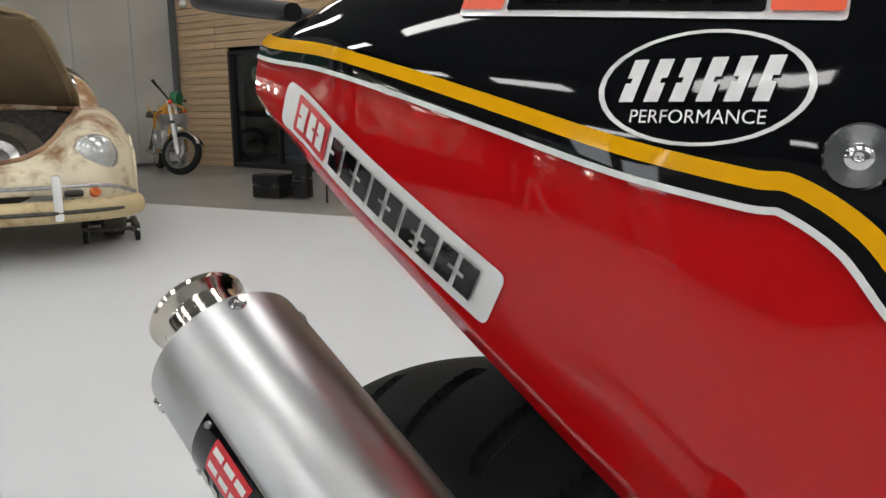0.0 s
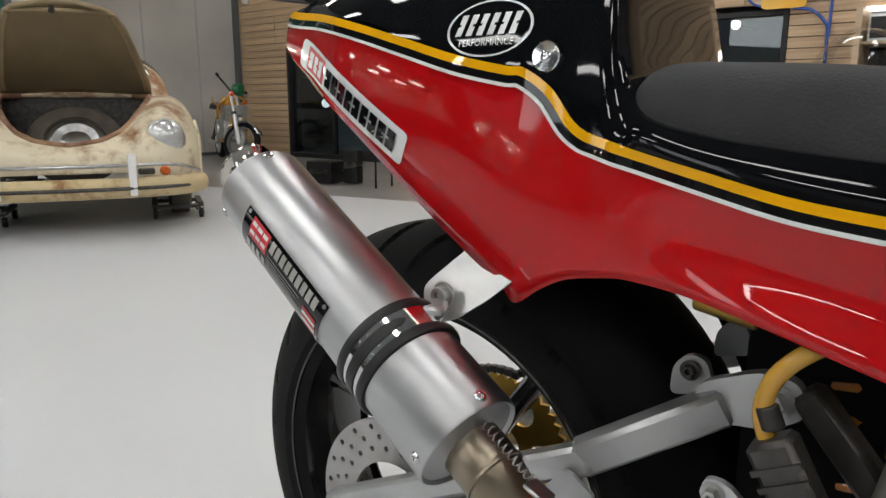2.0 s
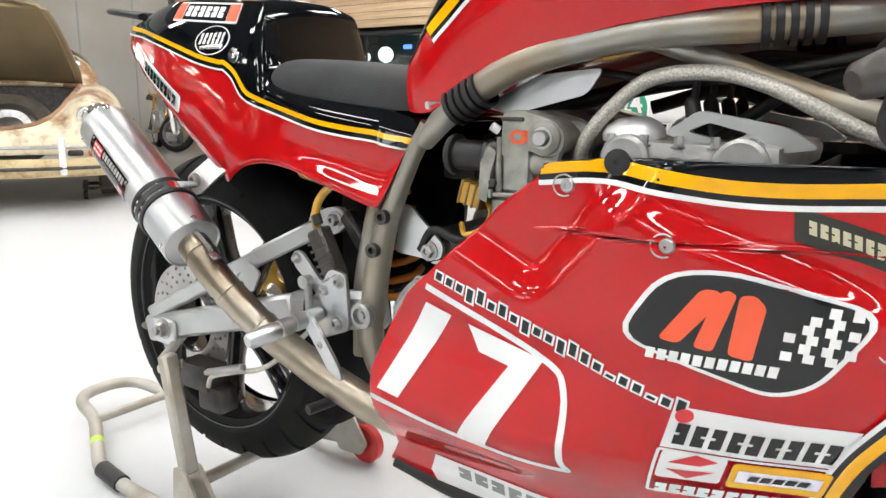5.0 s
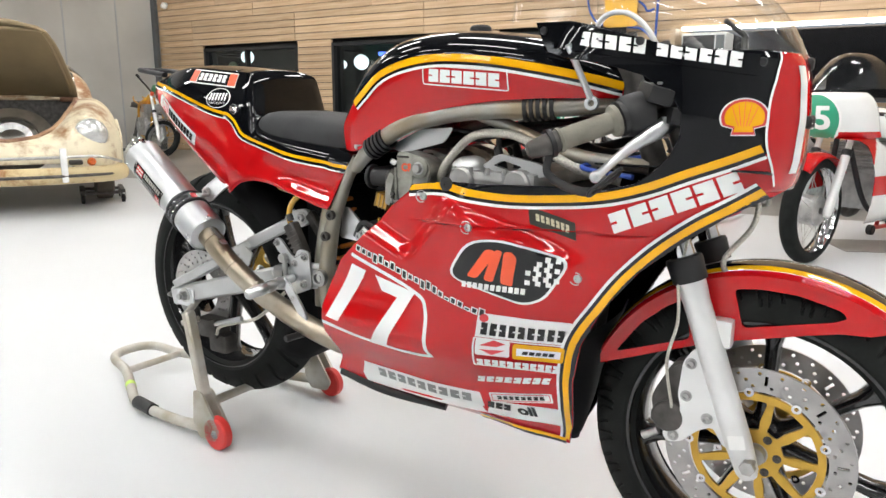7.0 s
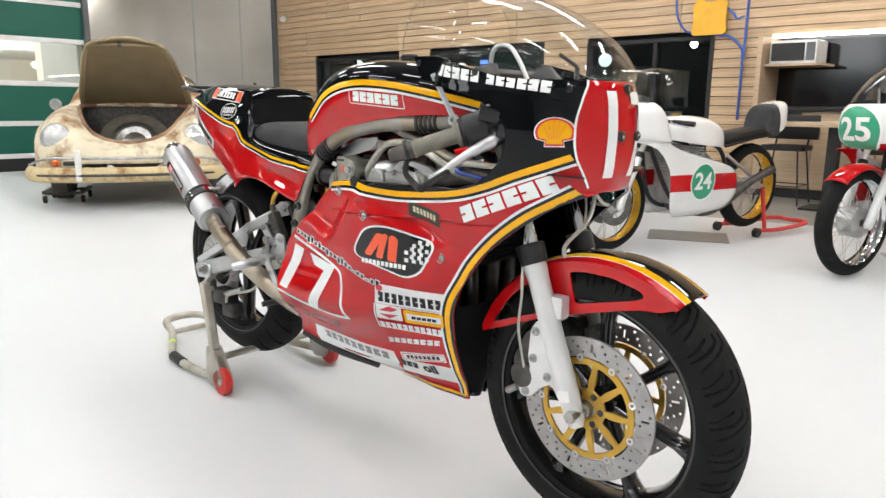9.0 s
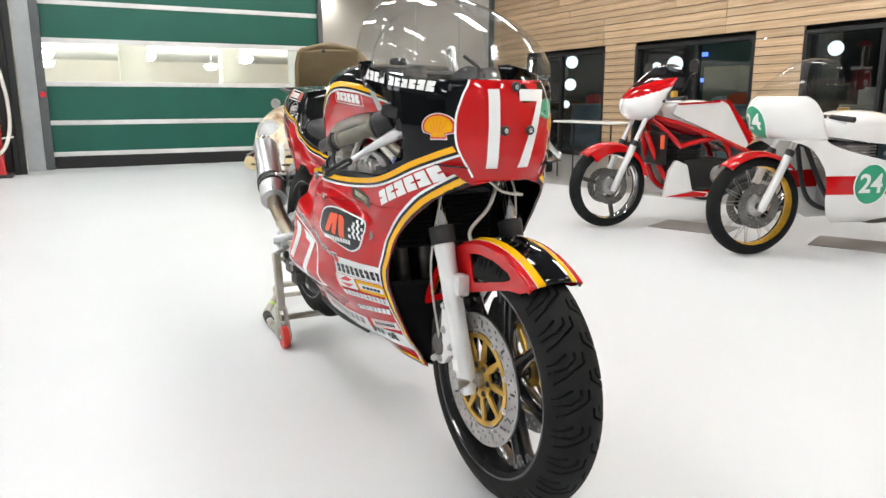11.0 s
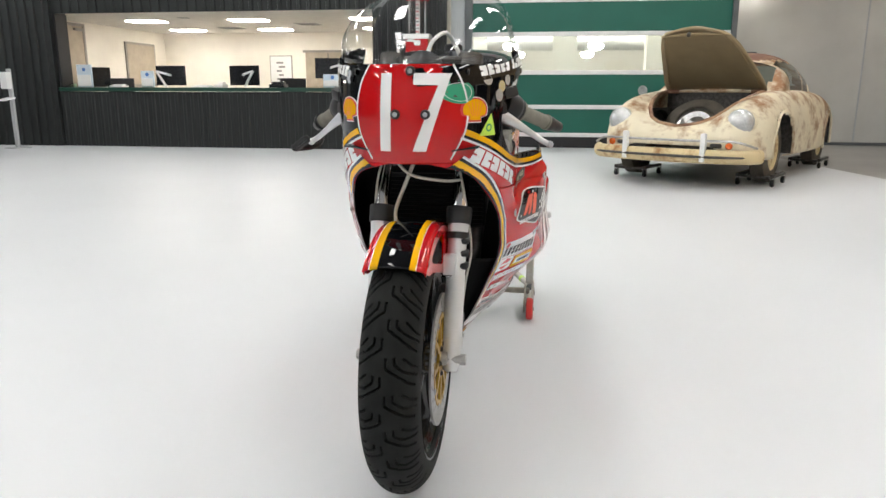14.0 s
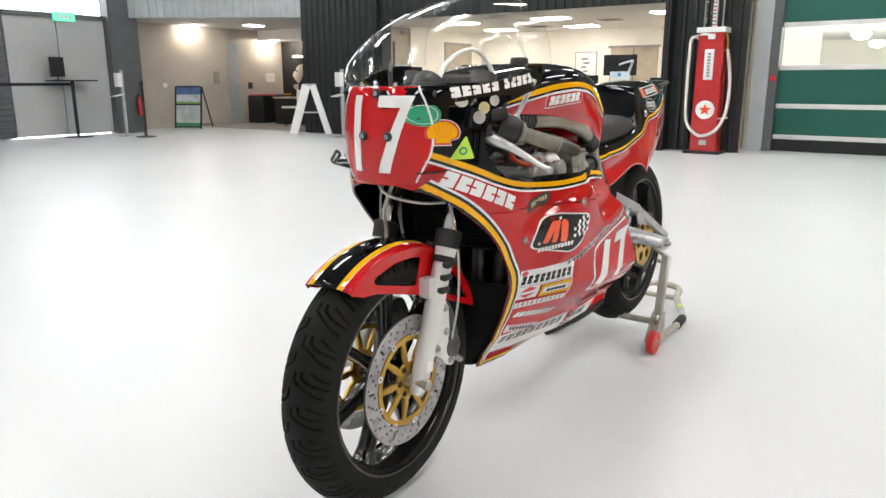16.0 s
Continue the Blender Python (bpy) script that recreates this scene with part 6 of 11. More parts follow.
# ---- front fork
UP = V(-0.346, 0, 0.938).normalized()
for sd in (-1, 1):
    foot = V(1.405, sd * 0.0945, 0.285)
    at = lambda d: foot + UP * d  # noqa: E731
    leg = part("fork_leg", lathe(bmesh.new(), [(-0.012, 0), (-0.012, 0.014), (0.0, 0.019), (0.05, 0.0225), (0.30, 0.0225), (0.325, 0.0245), (0.345, 0.025), (0.347, 0.020)], foot, foot + UP, 28), FORK, bike, "satin silver fork leg")
    bm = bmesh.new()
    rod(bm, at(0.342), at(0.50), 0.0195, 24)
    part("stanchion", bm, CHROME, leg, "chromed fork stanchion")
    bm = bmesh.new()
    rod(bm, at(0.50), at(0.755), 0.0200, 24)
    part("upper_tube", bm, DARKSTEEL, leg, "dark upper fork tube")
    bm = bmesh.new()
    lathe(bm, [(0.336, 0.029), (0.374, 0.031), (0.378, 0.029), (0.380, 0.021)], foot, foot + UP, 28)
    part("fork_seal", bm, SOFTBLACK, leg, "black rubber dust seal")
    bm = bmesh.new()
    rod(bm, V(1.409, sd * 0.060, 0.3045), V(1.409, sd * 0.128, 0.3045), 0.0095, 20)
    rod(bm, V(1.409, sd * 0.116, 0.3045), V(1.409, sd * 0.130, 0.3045), 0.0130, 6)
    part("axle_end", bm, STEEL, leg, "steel axle end")
    # caliper bracket behind the leg
    PLT = [(1.328, 0.492), (1.302, 0.480), (1.288, 0.457), (1.283, 0.395), (1.290, 0.372), (1.268, 0.338), (1.260, 0.318), (1.270, 0.303), (1.295, 0.310), (1.322, 0.338), (1.345, 0.350), (1.365, 0.318), (1.396, 0.318), (1.360, 0.435)]
    br = part("caliper_bracket", slab(bmesh.new(), rounded(PLT, 0.009), 0.012, Matrix.Translation(V(0, foot.y + 0.006, 0)) @ pose(0, 0, 0, 90, 0, 0), bevel=0.002), FORK, leg, "silver caliper bracket")
    for x, z in ((1.281, 0.319), (1.298, 0.397), (1.302, 0.457), (1.335, 0.364)):
        bm = bmesh.new()
        bolt(bm, (x, foot.y + sd * 0.006, z), (0, sd, 0), 0.0068, 0.008, False)
        part("bracket_bolt", bm, STEEL, br)
    bm = bmesh.new()
    slab(bm, rounded([(1.232, 0.375), (1.250, 0.315), (1.300, 0.318), (1.325, 0.385), (1.312, 0.455), (1.270, 0.452)], 0.018, 3), 0.040, Matrix.Translation(V(0, foot.y - sd * 0.025 + 0.020, 0)) @ pose(0, 0, 0, 90, 0, 0), bevel=0.005)
    cal = part("brake_caliper", bm, DARKSTEEL, leg, "dark brake caliper")
    bm = bmesh.new()
    lathe(bm, [(0, 0.029), (0.010, 0.029), (0.014, 0.025), (0.014, 0)], V(1.268, foot.y - sd * 0.006, 0.350), V(1.268, foot.y + sd, 0.350), 26)
    part("piston_cap", bm, DARKSTEEL, cal, "round dark piston cap")
    bm = bmesh.new()
    rod(bm, (1.252, foot.y - sd * 0.004, 0.318), (1.225, foot.y - sd * 0.004, 0.300), 0.008, 12)
    part("pad_pin", bm, STEEL, cal)
    bm = bmesh.new()
    tube(bm, [foot + V(-0.130, sd * 0.006, 0.085), foot + V(-0.142, sd * 0.014, 0.17), foot + V(-0.125, sd * 0.03, 0.25), foot + V(-0.13, sd * 0.02, 0.33), foot + V(-0.12, 0.0, 0.45), foot + V(-0.17, -sd * 0.05, 0.52)], 0.0028, 8, 7)
    part("brake_hose", bm, BRAID, leg, "thin dark brake hose")
    bm = bmesh.new()
    box(bm, V(1.326, foot.y - sd * 0.012 - 0.016, 0.492), V(1.362, foot.y - sd * 0.012 + 0.016, 0.540), 0.009, 2)
    part("fender_lug", bm, FORK, leg, "silver mudguard lug")
    bm = bmesh.new()
    slab(bm, [(-0.013, -0.012), (0.013, -0.012), (0.013, 0.012), (-0.013, 0.012)], 0.001, Matrix.Translation(at(0.06) + V(0.004, sd * 0.0238, 0)) @ pose(0, 0, 0, 90, 0, 0) @ pose(0, 0, 0, 0, 0, 15))
    part("tag", bm, WHITE, leg, "small white tag with a blue mark")
    for q, r in ((0.745, 0.030), (0.50, 0.030)):
        bm = bmesh.new()
        lathe(bm, [(-0.016, 0.021), (-0.016, r), (0.016, r), (0.016, 0.021)], at(q), at(q) + UP, 24)
        part("yoke_clamp", bm, DARKSTEEL, leg, "black yoke clamp")
for q in (0.745, 0.50):
    bm = bmesh.new()
    p = V(1.405, 0, 0.285) + UP * q
    beam(bm, p + V(0, -0.085, 0), p + V(0, 0.085, 0), 0.05, 0.028, 0.008)
    part("fork_yoke", bm, DARKSTEEL, bike, "black fork yoke")
bm = bmesh.new()
lathe(bm, [(0.300, 0.0245), (0.300, 0.0275), (0.316, 0.0275), (0.316, 0.0245)], V(1.405, 0.0945, 0.285), V(1.405, 0.0945, 0.285) + UP, 24)
for q in (0.24, 0.27, 0.30):
    box(bm, V(1.405, 0.085, 0.285) + UP * q + V(-0.010, 0.02, -0.007), V(1.405, 0.085, 0.285) + UP * q + V(0.022, 0.040, 0.007), 0.004)
part("travel_sensor", bm, SOFTBLACK, bike, "black clamped bracket on the fork leg")

# ---- front mudguard
RG = 0.3185
bm = bmesh.new()
ysec = [1.0 * q for q in [-0.0655, -0.0645, -0.059, -0.052, -0.0505, -0.0465, -0.0455, -0.033, -0.0325, -0.012, 0.012, 0.0325, 0.033, 0.0455, 0.0465, 0.0505, 0.052, 0.059, 0.0645, 0.0655]]
band = [0, 0, 0, 0, 2, 2, 1, 1, 3, 3, 3, 3, 3, 1, 1, 2, 2, 0, 0, 0]
rows = []
for a in np.radians(np.linspace(54, 156, 44)):
    row = []
    for y in ysec:
        drop = 0.012 * (y / 0.065) ** 2 + (0.014 if abs(y) > 0.0650 else (0.004 if abs(y) > 0.0620 else 0))
        r = RG + 0.006 - drop
        row.append(FA + V(r * math.cos(a), y, r * math.sin(a)))
    rows.append(row)
sheet(bm, rows)
for f in bm.faces:
    y = f.calc_center_median().y
    a = abs(y)
    f.material_index = 1 if a < 0.0325 else 2 if a < 0.0457 else 1 if a < 0.0467 else 3 if a < 0.0508 else 0
fender = part("front_mudguard", bm, [RED, BLACKP, YELLOW, WHITE], bike, "red mudguard with black centre and yellow stripes")
s = fender.modifiers.new("thickness", "SOLIDIFY")
s.thickness, s.offset = 0.003, -1
arc = [(RG * math.cos(a) - 0.004 * math.cos(a), RG * math.sin(a) - 0.004 * math.sin(a)) for a in np.radians(np.linspace(54, 157, 32))]
arc = [(x * 0.985, z * 0.985) for x, z in arc]


def inside(loop, r):
    """Draws the points of a cut-out in under the radius r."""
    return [(x * min(1, r / math.hypot(x, z)), z * min(1, r / math.hypot(x, z))) for x, z in loop]


low = [(-0.284, 0.104), (-0.128, 0.1665), (-0.049, 0.1925), (0.058, 0.2215), (0.103, 0.2325), (0.146, 0.2355), (0.176, 0.246)]
hole1 = rounded(inside([(-0.040, 0.2165), (0.094, 0.2495), (0.112, 0.2585), (0.104, 0.275), (0.042, 0.3015), (-0.018, 0.308), (-0.062, 0.302)], 0.288), 0.010)
hole2 = rounded(inside([(-0.258, 0.1335), (-0.124, 0.182), (-0.141, 0.2685), (-0.184, 0.2485), (-0.229, 0.2105)], 0.288), 0.008)
for sd in (-1, 1):
    bm = bmesh.new()
    slab(bm, arc + low, 0.003, Matrix.Translation(FA + V(0, sd * 0.0652 + 0.0015, 0)) @ pose(0, 0, 0, 90, 0, 0), [hole1, hole2])
    sp = part("side_skirt", bm, RED, fender, "red cut-out side skirt", sharp=30)
    bm = bmesh.new()
    rod(bm, (1.345, sd * 0.064, 0.49), (1.345, sd * 0.090, 0.49), 0.008, 12)
    part("mudguard_bolt", bm, CHROME, fender)
    bm = bmesh.new()
    rod(bm, (1.31, sd * 0.064, 0.485), (1.31, sd * 0.088, 0.485), 0.006, 12)
    part("mudguard_bolt", bm, CHROME, fender)

# ---- frame
for sd in (-1, 1):
    bm = bmesh.new()
    tube(bm, [(0.575, sd * 0.108, 0.752), (0.63, sd * 0.125, 0.795), (0.735, sd * 0.138, 0.850), (0.865, sd * 0.138, 0.877), (1.006, sd * 0.128, 0.884), (1.13, sd * 0.085, 0.895), (1.20, sd * 0.03, 0.905)], [0.0128, 0.0175, 0.0185, 0.0185, 0.0185, 0.0185, 0.0185], 18)
    fr = part("top_tube", bm, FRAME, bike, "grey painted top frame tube")
    for a, b in ((0.633, 0.685), (0.985, 1.045)):
        bm = bmesh.new()
        xs = np.linspace(a, b, 6)
        za = [float(np.interp(x, [0.63, 0.735, 0.865, 1.006, 1.13], [0.795, 0.850, 0.877, 0.884, 0.895])) for x in xs]
        ya = [float(np.interp(x, [0.63, 0.735, 0.865, 1.006, 1.13], [0.125, 0.138, 0.138, 0.128, 0.085])) for x in xs]
        d = V(xs[-1] - xs[0], 0, za[-1] - za[0])
        L = d.length
        pr = []
        for k in range(5):
            q = L * k / 5
            pr += [(q, 0.0195), (q + 0.001, 0.0245), (q + L * 0.13, 0.0245), (q + L * 0.14, 0.0205)]
        lathe(bm, pr, V(xs[0], sd * ya[0], za[0]), V(xs[-1], sd * ya[-1], za[-1]), 22)
        part("rubber_sleeve", bm, SOFTBLACK, fr, "ribbed black rubber sleeve")
    bm = bmesh.new()
    tube(bm, [(0.582, sd * 0.108, 0.775), (0.553, sd * 0.110, 0.726), (0.522, sd * 0.112, 0.655), (0.502, sd * 0.112, 0.598), (0.488, sd * 0.112, 0.52), (0.482, sd * 0.110, 0.45), (0.51, sd * 0.105, 0.39), (0.60, sd * 0.10, 0.325), (0.80, sd * 0.10, 0.305)], [0.0125, 0.0125, 0.0145, 0.0178, 0.0188, 0.0188, 0.017, 0.017], 20)
    dn = part("down_tube", bm, FRAME, bike, "grey painted frame downtube with brown runs")
    bm = bmesh.new()
    tube(bm, [(0.492, sd * 0.088, 0.72), (0.475, sd * 0.088, 0.654), (0.462, sd * 0.090, 0.586), (0.450, sd * 0.09, 0.52), (0.448, sd * 0.09, 0.42)], [0.0145, 0.0145, 0.0165, 0.0165, 0.0165], 16)
    part("rear_tube", bm, FRAME, bike, "grey painted frame tube")
    for x, z, r in ((0.520, 0.647, 0.0105), (0.503, 0.598, 0.0105)):
        bm = bmesh.new()
        lathe(bm, [(0, r), (0.010, r), (0.010, r * 0.5), (0.002, r * 0.45), (0.002, 0)], (x, sd * 0.127, z), (x, sd * 1, z), 20)
        part("boss", bm, DARKSTEEL, dn, "drilled threaded boss")
    bm = bmesh.new()
    lathe(bm, [(0, 0.019), (0.012, 0.019), (0.014, 0.016), (0.014, 0.012), (0.006, 0.011), (0.006, 0.006), (0.010, 0.005), (0.010, 0)], (0.488, sd * 0.132, 0.501), (0.488, sd, 0.501), 28)
    part("pivot_bolt", bm, STEEL, dn, "swingarm pivot bolt with black centre")
    bm = bmesh.new()
    slab(bm, rounded([(0.528, 0.662), (0.542, 0.662), (0.600, 0.610), (0.594, 0.590), (0.575, 0.588), (0.515, 0.592)], 0.008), 0.005, Matrix.Translation(V(0, sd * 0.092, 0)) @ pose(0, 0, 0, 90, 0, 0))
    pl = part("engine_plate", bm, ALU, bike, "triangular alloy engine plate")
    bm = bmesh.new()
    bolt(bm, (0.576, sd * 0.092 + (-0.006 if sd < 0 else 0.001), 0.601), (0, sd, 0), 0.010, 0.009)
    part("plate_bolt", bm, STEEL, pl)
    # swingarm
    bm = bmesh.new()
    beam(bm, (-0.062, sd * 0.118, 0.371), (0.33, sd * 0.112, 0.478), 0.030, 0.050, 0.006)
    sw = part("swingarm", bm, DULLALU, bike, "welded alloy swingarm with upper brace")
    bm = bmesh.new()
    beam(bm, (0.32, sd * 0.112, 0.474), (0.50, sd * 0.098, 0.502), 0.034, 0.060, 0.01)
    part("pivot_arm", bm, DULLALU, sw)
    bm = bmesh.new()
    beam(bm, (-0.055, sd * 0.118, 0.402), (0.250, sd * 0.112, 0.553), 0.024, 0.026, 0.004)
    part("brace", bm, DULLALU, sw)
    bm = bmesh.new()
    beam(bm, (0.238, sd * 0.114, 0.548), (0.338, sd * 0.066, 0.606), 0.024, 0.030, 0.004)
    part("upper_brace", bm, DULLALU, sw)
    bm = bmesh.new()
    slab(bm, rounded([(0.312, 0.588), (0.316, 0.620), (0.362, 0.640), (0.390, 0.638), (0.397, 0.612), (0.372, 0.596)], 0.010), 0.010, Matrix.Translation(V(0, sd * 0.062, 0)) @ pose(0, 0, 0, 90, 0, 0))
    lug = part("brace_lug", bm, DULLALU, sw, "cast alloy end of the swingarm brace")
    bm = bmesh.new()
    bolt(bm, (0.374, sd * 0.073, 0.620), (0, sd, 0), 0.010, 0.009)
    part("lug_bolt", bm, STEEL, lug)
    bm = bmesh.new()
    slab(bm, rounded([(0.282, 0.590), (0.284, 0.618), (0.296, 0.630), (0.312, 0.628), (0.320, 0.600)], 0.009), 0.006, Matrix.Translation(V(0, sd * 0.040, 0)) @ pose(0, 0, 0, 90, 0, 0))
    tl = part("guard_lug", bm, DULLALU, sw, "small drilled alloy lug")
    bm = bmesh.new()
    bolt(bm, (0.300, sd * 0.048, 0.617), (0, sd, 0), 0.006, 0.005)
    part("lug_bolt", bm, DARKSTEEL, tl)
    bm = bmesh.new()
    beam(bm, (0.392, sd * 0.066, 0.632), (0.455, sd * 0.072, 0.560), 0.020, 0.026, 0.005)
    part("link_arm", bm, DARKSTEEL, sw, "dark suspension link arm")
    bm = bmesh.new()
    slab(bm, rounded([(0.185, 0.485), (0.235, 0.545), (0.262, 0.528), (0.245, 0.495)], 0.006), 0.004, Matrix.Translation(V(0, sd * 0.126, 0)) @ pose(0, 0, 0, 90, 0, 0))
    part("gusset", bm, DULLALU, sw, "welded gusset")
    bm = bmesh.new()
    box(bm, (-0.03, sd * 0.134 - 0.004, 0.355), (0.035, sd * 0.134 + 0.004, 0.405), 0.004)
    part("axle_block", bm, ALU, sw, "alloy chain adjuster block")
    bm = bmesh.new()
    bolt(bm, (0.004, sd * 0.138, 0.386), (0, sd, 0), 0.0135, 0.014)
    rod(bm, (0.004, sd * 0.138, 0.386), (0.004, sd * 0.160, 0.386), 0.008, 14)
    part("axle_nut", bm, STEEL, sw, "large steel axle nut")
    bm = bmesh.new()
    lathe(bm, [(0, 0.014), (0.0015, 0.014), (0.0015, 0)], (0.175, sd * 0.1285, 0.431), (0.175, sd, 0.431), 24)
    part("plug", bm, DULLALU, sw)
    bm = bmesh.new()
    bolt(bm, (-0.078, sd * 0.118, 0.372), (-1, 0, -0.2), 0.006, 0.014)
    part("adjuster", bm, STEEL, sw)
    # rear-set plate
    bm = bmesh.new()
    rs = rounded([(0.345, 0.578), (0.362, 0.578), (0.405, 0.535), (0.42, 0.560), (0.452, 0.555), (0.457, 0.47), (0.40, 0.447), (0.390, 0.460), (0.395, 0.515), (0.345, 0.556)], 0.010)
    slab(bm, rs, 0.006, Matrix.Translation(V(0, sd * 0.128 + (0.006 if sd > 0 else 0), 0)) @ pose(0, 0, 0, 90, 0, 0))
    rp = part("footrest_plate", bm, ALU, bike, "alloy footrest hanger plate")
    for x, z in ((0.439, 0.543), (0.434, 0.477), (0.353, 0.567), (0.408, 0.524)):
        bm = bmesh.new()
        bolt(bm, (x, sd * 0.134, z), (0, sd, 0), 0.0075 if x > 0.41 else 0.006, 0.008)
        part("plate_bolt", bm, STEEL, rp)
    bm = bmesh.new()
    tube(bm, [(0.378, sd * 0.134, 0.535), (0.378, sd * 0.148, 0.535)], 0.0105, 18, 1)
    tube(bm, [(0.383, sd * 0.142, 0.53), (0.390, sd * 0.146, 0.475)], 0.0065, 12, 1)
    part("linkage", bm, STEEL, rp, "steel brake linkage with joint")
    peg = part("footpeg", lathe(bmesh.new(), [(0, 0.010), (0.02, 0.0115), (0.03, 0.0115), (0.031, 0.0135), (0.048, 0.0135), (0.049, 0.0115), (0.055, 0.0115), (0.056, 0.0135), (0.073, 0.0135), (0.074, 0.0115), (0.080, 0.0115), (0.081, 0.0135), (0.098, 0.0135), (0.10, 0.0125), (0.120, 0.0125), (0.126, 0.009), (0.126, 0)], (0.402, sd * 0.135, 0.489), (0.376, sd * 0.265, 0.470), 22), ALU, rp, "knurled alloy footpeg")
    bm = bmesh.new()
    lv = smooth_path([(0.398, 0.492), (0.420, 0.468), (0.452, 0.425), (0.462, 0.400), (0.452, 0.368)], 5)
    slab(bm, [(float(q[0]) + 0.009, float(q[1]) + 0.006) for q in lv] + [(float(q[0]) - 0.009, float(q[1]) - 0.006) for q in lv[::-1]], 0.006, Matrix.Translation(V(0, sd * 0.162, 0)) @ pose(0, 0, 0, 90, 0, 0))
    lever = part("foot_lever", bm, ALU, rp, "alloy foot lever")
    bm = bmesh.new()
    rod(bm, (0.450, sd * 0.160, 0.368), (0.440, sd * 0.205, 0.366), 0.008, 14)
    part("toe_piece", bm, SOFTBLACK, lever, "black rubber toe piece")
    bm = bmesh.new()
    bolt(bm, (0.430, sd * 0.164, 0.452), (0, sd, 0), 0.006, 0.006)
    part("lever_bolt", bm, STEEL, lever)

# black box and sheet added ahead of the rear wheel to keep the gap dark
bm = bmesh.new()
box(bm, (0.335, -0.035, 0.50), (0.445, 0.085, 0.665), 0.02, 2)
part("electrics_box", bm, MATTBLACK, bike, "added matt black box darkening the gap under the seat")
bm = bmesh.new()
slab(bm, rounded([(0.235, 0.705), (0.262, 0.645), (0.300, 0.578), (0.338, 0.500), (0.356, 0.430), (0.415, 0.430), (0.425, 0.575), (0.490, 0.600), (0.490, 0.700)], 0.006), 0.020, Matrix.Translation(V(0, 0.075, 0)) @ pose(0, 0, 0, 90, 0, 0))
part("inner_panel", bm, MATTBLACK, bike, "added matt black sheet darkening the gap beside the shock")

# rear brake master cylinder, hose and caliper
bm = bmesh.new()
box(bm, (-0.016, -0.014, -0.045), (0.016, 0.014, 0.04), 0.004, 1, Matrix.Translation(V(0.402, -0.118, 0.578)) @ pose(0, 0, 0, 0, -28, 0))
rod(bm, V(0.385, -0.118, 0.62), V(0.379, -0.118, 0.635), 0.008, 12)
mc = part("master_cylinder", bm, DARKSTEEL, bike, "dark rear brake master cylinder")
for k in range(6):
    bm = bmesh.new()
    box(bm, (-0.017, -0.016, -0.040 + 0.012 * k), (0.017, -0.013, -0.036 + 0.012 * k), 0, 1, Matrix.Translation(V(0.402, -0.118, 0.578)) @ pose(0, 0, 0, 0, -28, 0))
    part("cylinder_rib", bm, DARKSTEEL, mc)
bm = bmesh.new()
tube(bm, [(0.387, -0.114, 0.600), (0.379, -0.115, 0.615), (0.376, -0.115, 0.634), (0.384, -0.114, 0.658), (0.406, -0.110, 0.680), (0.445, -0.09, 0.70)], 0.0066, 14)
hose = part("amber_hose", bm, AMBER, mc, "amber fluid hose")
for q in (-0.012, 0.012):
    bm = bmesh.new()
    lathe(bm, [(0, 0.0088), (0.006, 0.0088), (0.006, 0.006), (0, 0.006)], (0.387 + q * 0.3, -0.114, 0.600 - 0.008 + abs(q)), (0.380, -0.114, 0.64), 14)
    part("clip", bm, STEEL, hose, "steel hose clip")
bm = bmesh.new()
box(bm, (0.02, -0.125, 0.275), (0.10, -0.075, 0.325), 0.01, 2)
box(bm, (0.06, -0.115, 0.235), (0.125, -0.075, 0.285), 0.01, 2)
rod(bm, (0.10, -0.13, 0.32), (0.10, -0.115, 0.32), 0.013, 6)
box(bm, (0.0, -0.128, 0.30), (0.03, -0.108, 0.352), 0.006)
rc = part("rear_caliper", bm, DARKSTEEL, bike, "dirty dark rear brake caliper")
bm = bmesh.new()
rod(bm, (0.105, -0.125, 0.32), (0.205, -0.125, 0.352), 0.007, 12)
part("torque_rod", bm, ALU, rc, "alloy torque rod")
bm = bmesh.new()
tube(bm, [(0.10, -0.12, 0.29), (0.12, -0.125, 0.315), (0.17, -0.118, 0.333), (0.25, -0.11, 0.36), (0.36, -0.11, 0.45)], 0.0045, 8)
part("brake_hose", bm, BRAID, rc)
bm = bmesh.new()
tube(bm, [(0.40, -0.125, 0.535), (0.368, -0.13, 0.50), (0.372, -0.128, 0.45), (0.36, -0.11, 0.45)], 0.005, 8)
part("brake_hose", bm, SOFTBLACK, rc)

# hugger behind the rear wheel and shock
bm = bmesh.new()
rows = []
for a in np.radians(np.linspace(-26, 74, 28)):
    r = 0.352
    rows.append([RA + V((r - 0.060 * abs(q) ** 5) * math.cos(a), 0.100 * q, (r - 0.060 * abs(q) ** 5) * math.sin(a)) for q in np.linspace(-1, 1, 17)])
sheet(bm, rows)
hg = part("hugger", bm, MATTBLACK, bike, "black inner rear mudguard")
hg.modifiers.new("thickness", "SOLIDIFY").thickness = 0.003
# sheet added under the open tail to shut out light below the seat
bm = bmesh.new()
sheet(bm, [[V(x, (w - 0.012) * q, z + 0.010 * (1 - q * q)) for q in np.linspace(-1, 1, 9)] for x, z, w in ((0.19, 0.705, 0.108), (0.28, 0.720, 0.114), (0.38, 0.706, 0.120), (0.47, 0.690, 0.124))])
ut = part("undertray", bm, MATTBLACK, bike, "added matt black sheet that keeps the tail dark below the seat")
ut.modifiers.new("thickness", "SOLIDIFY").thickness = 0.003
bm = bmesh.new()
rod(bm, (0.440, 0.0, 0.44), (0.410, 0.0, 0.72), 0.014, 16)
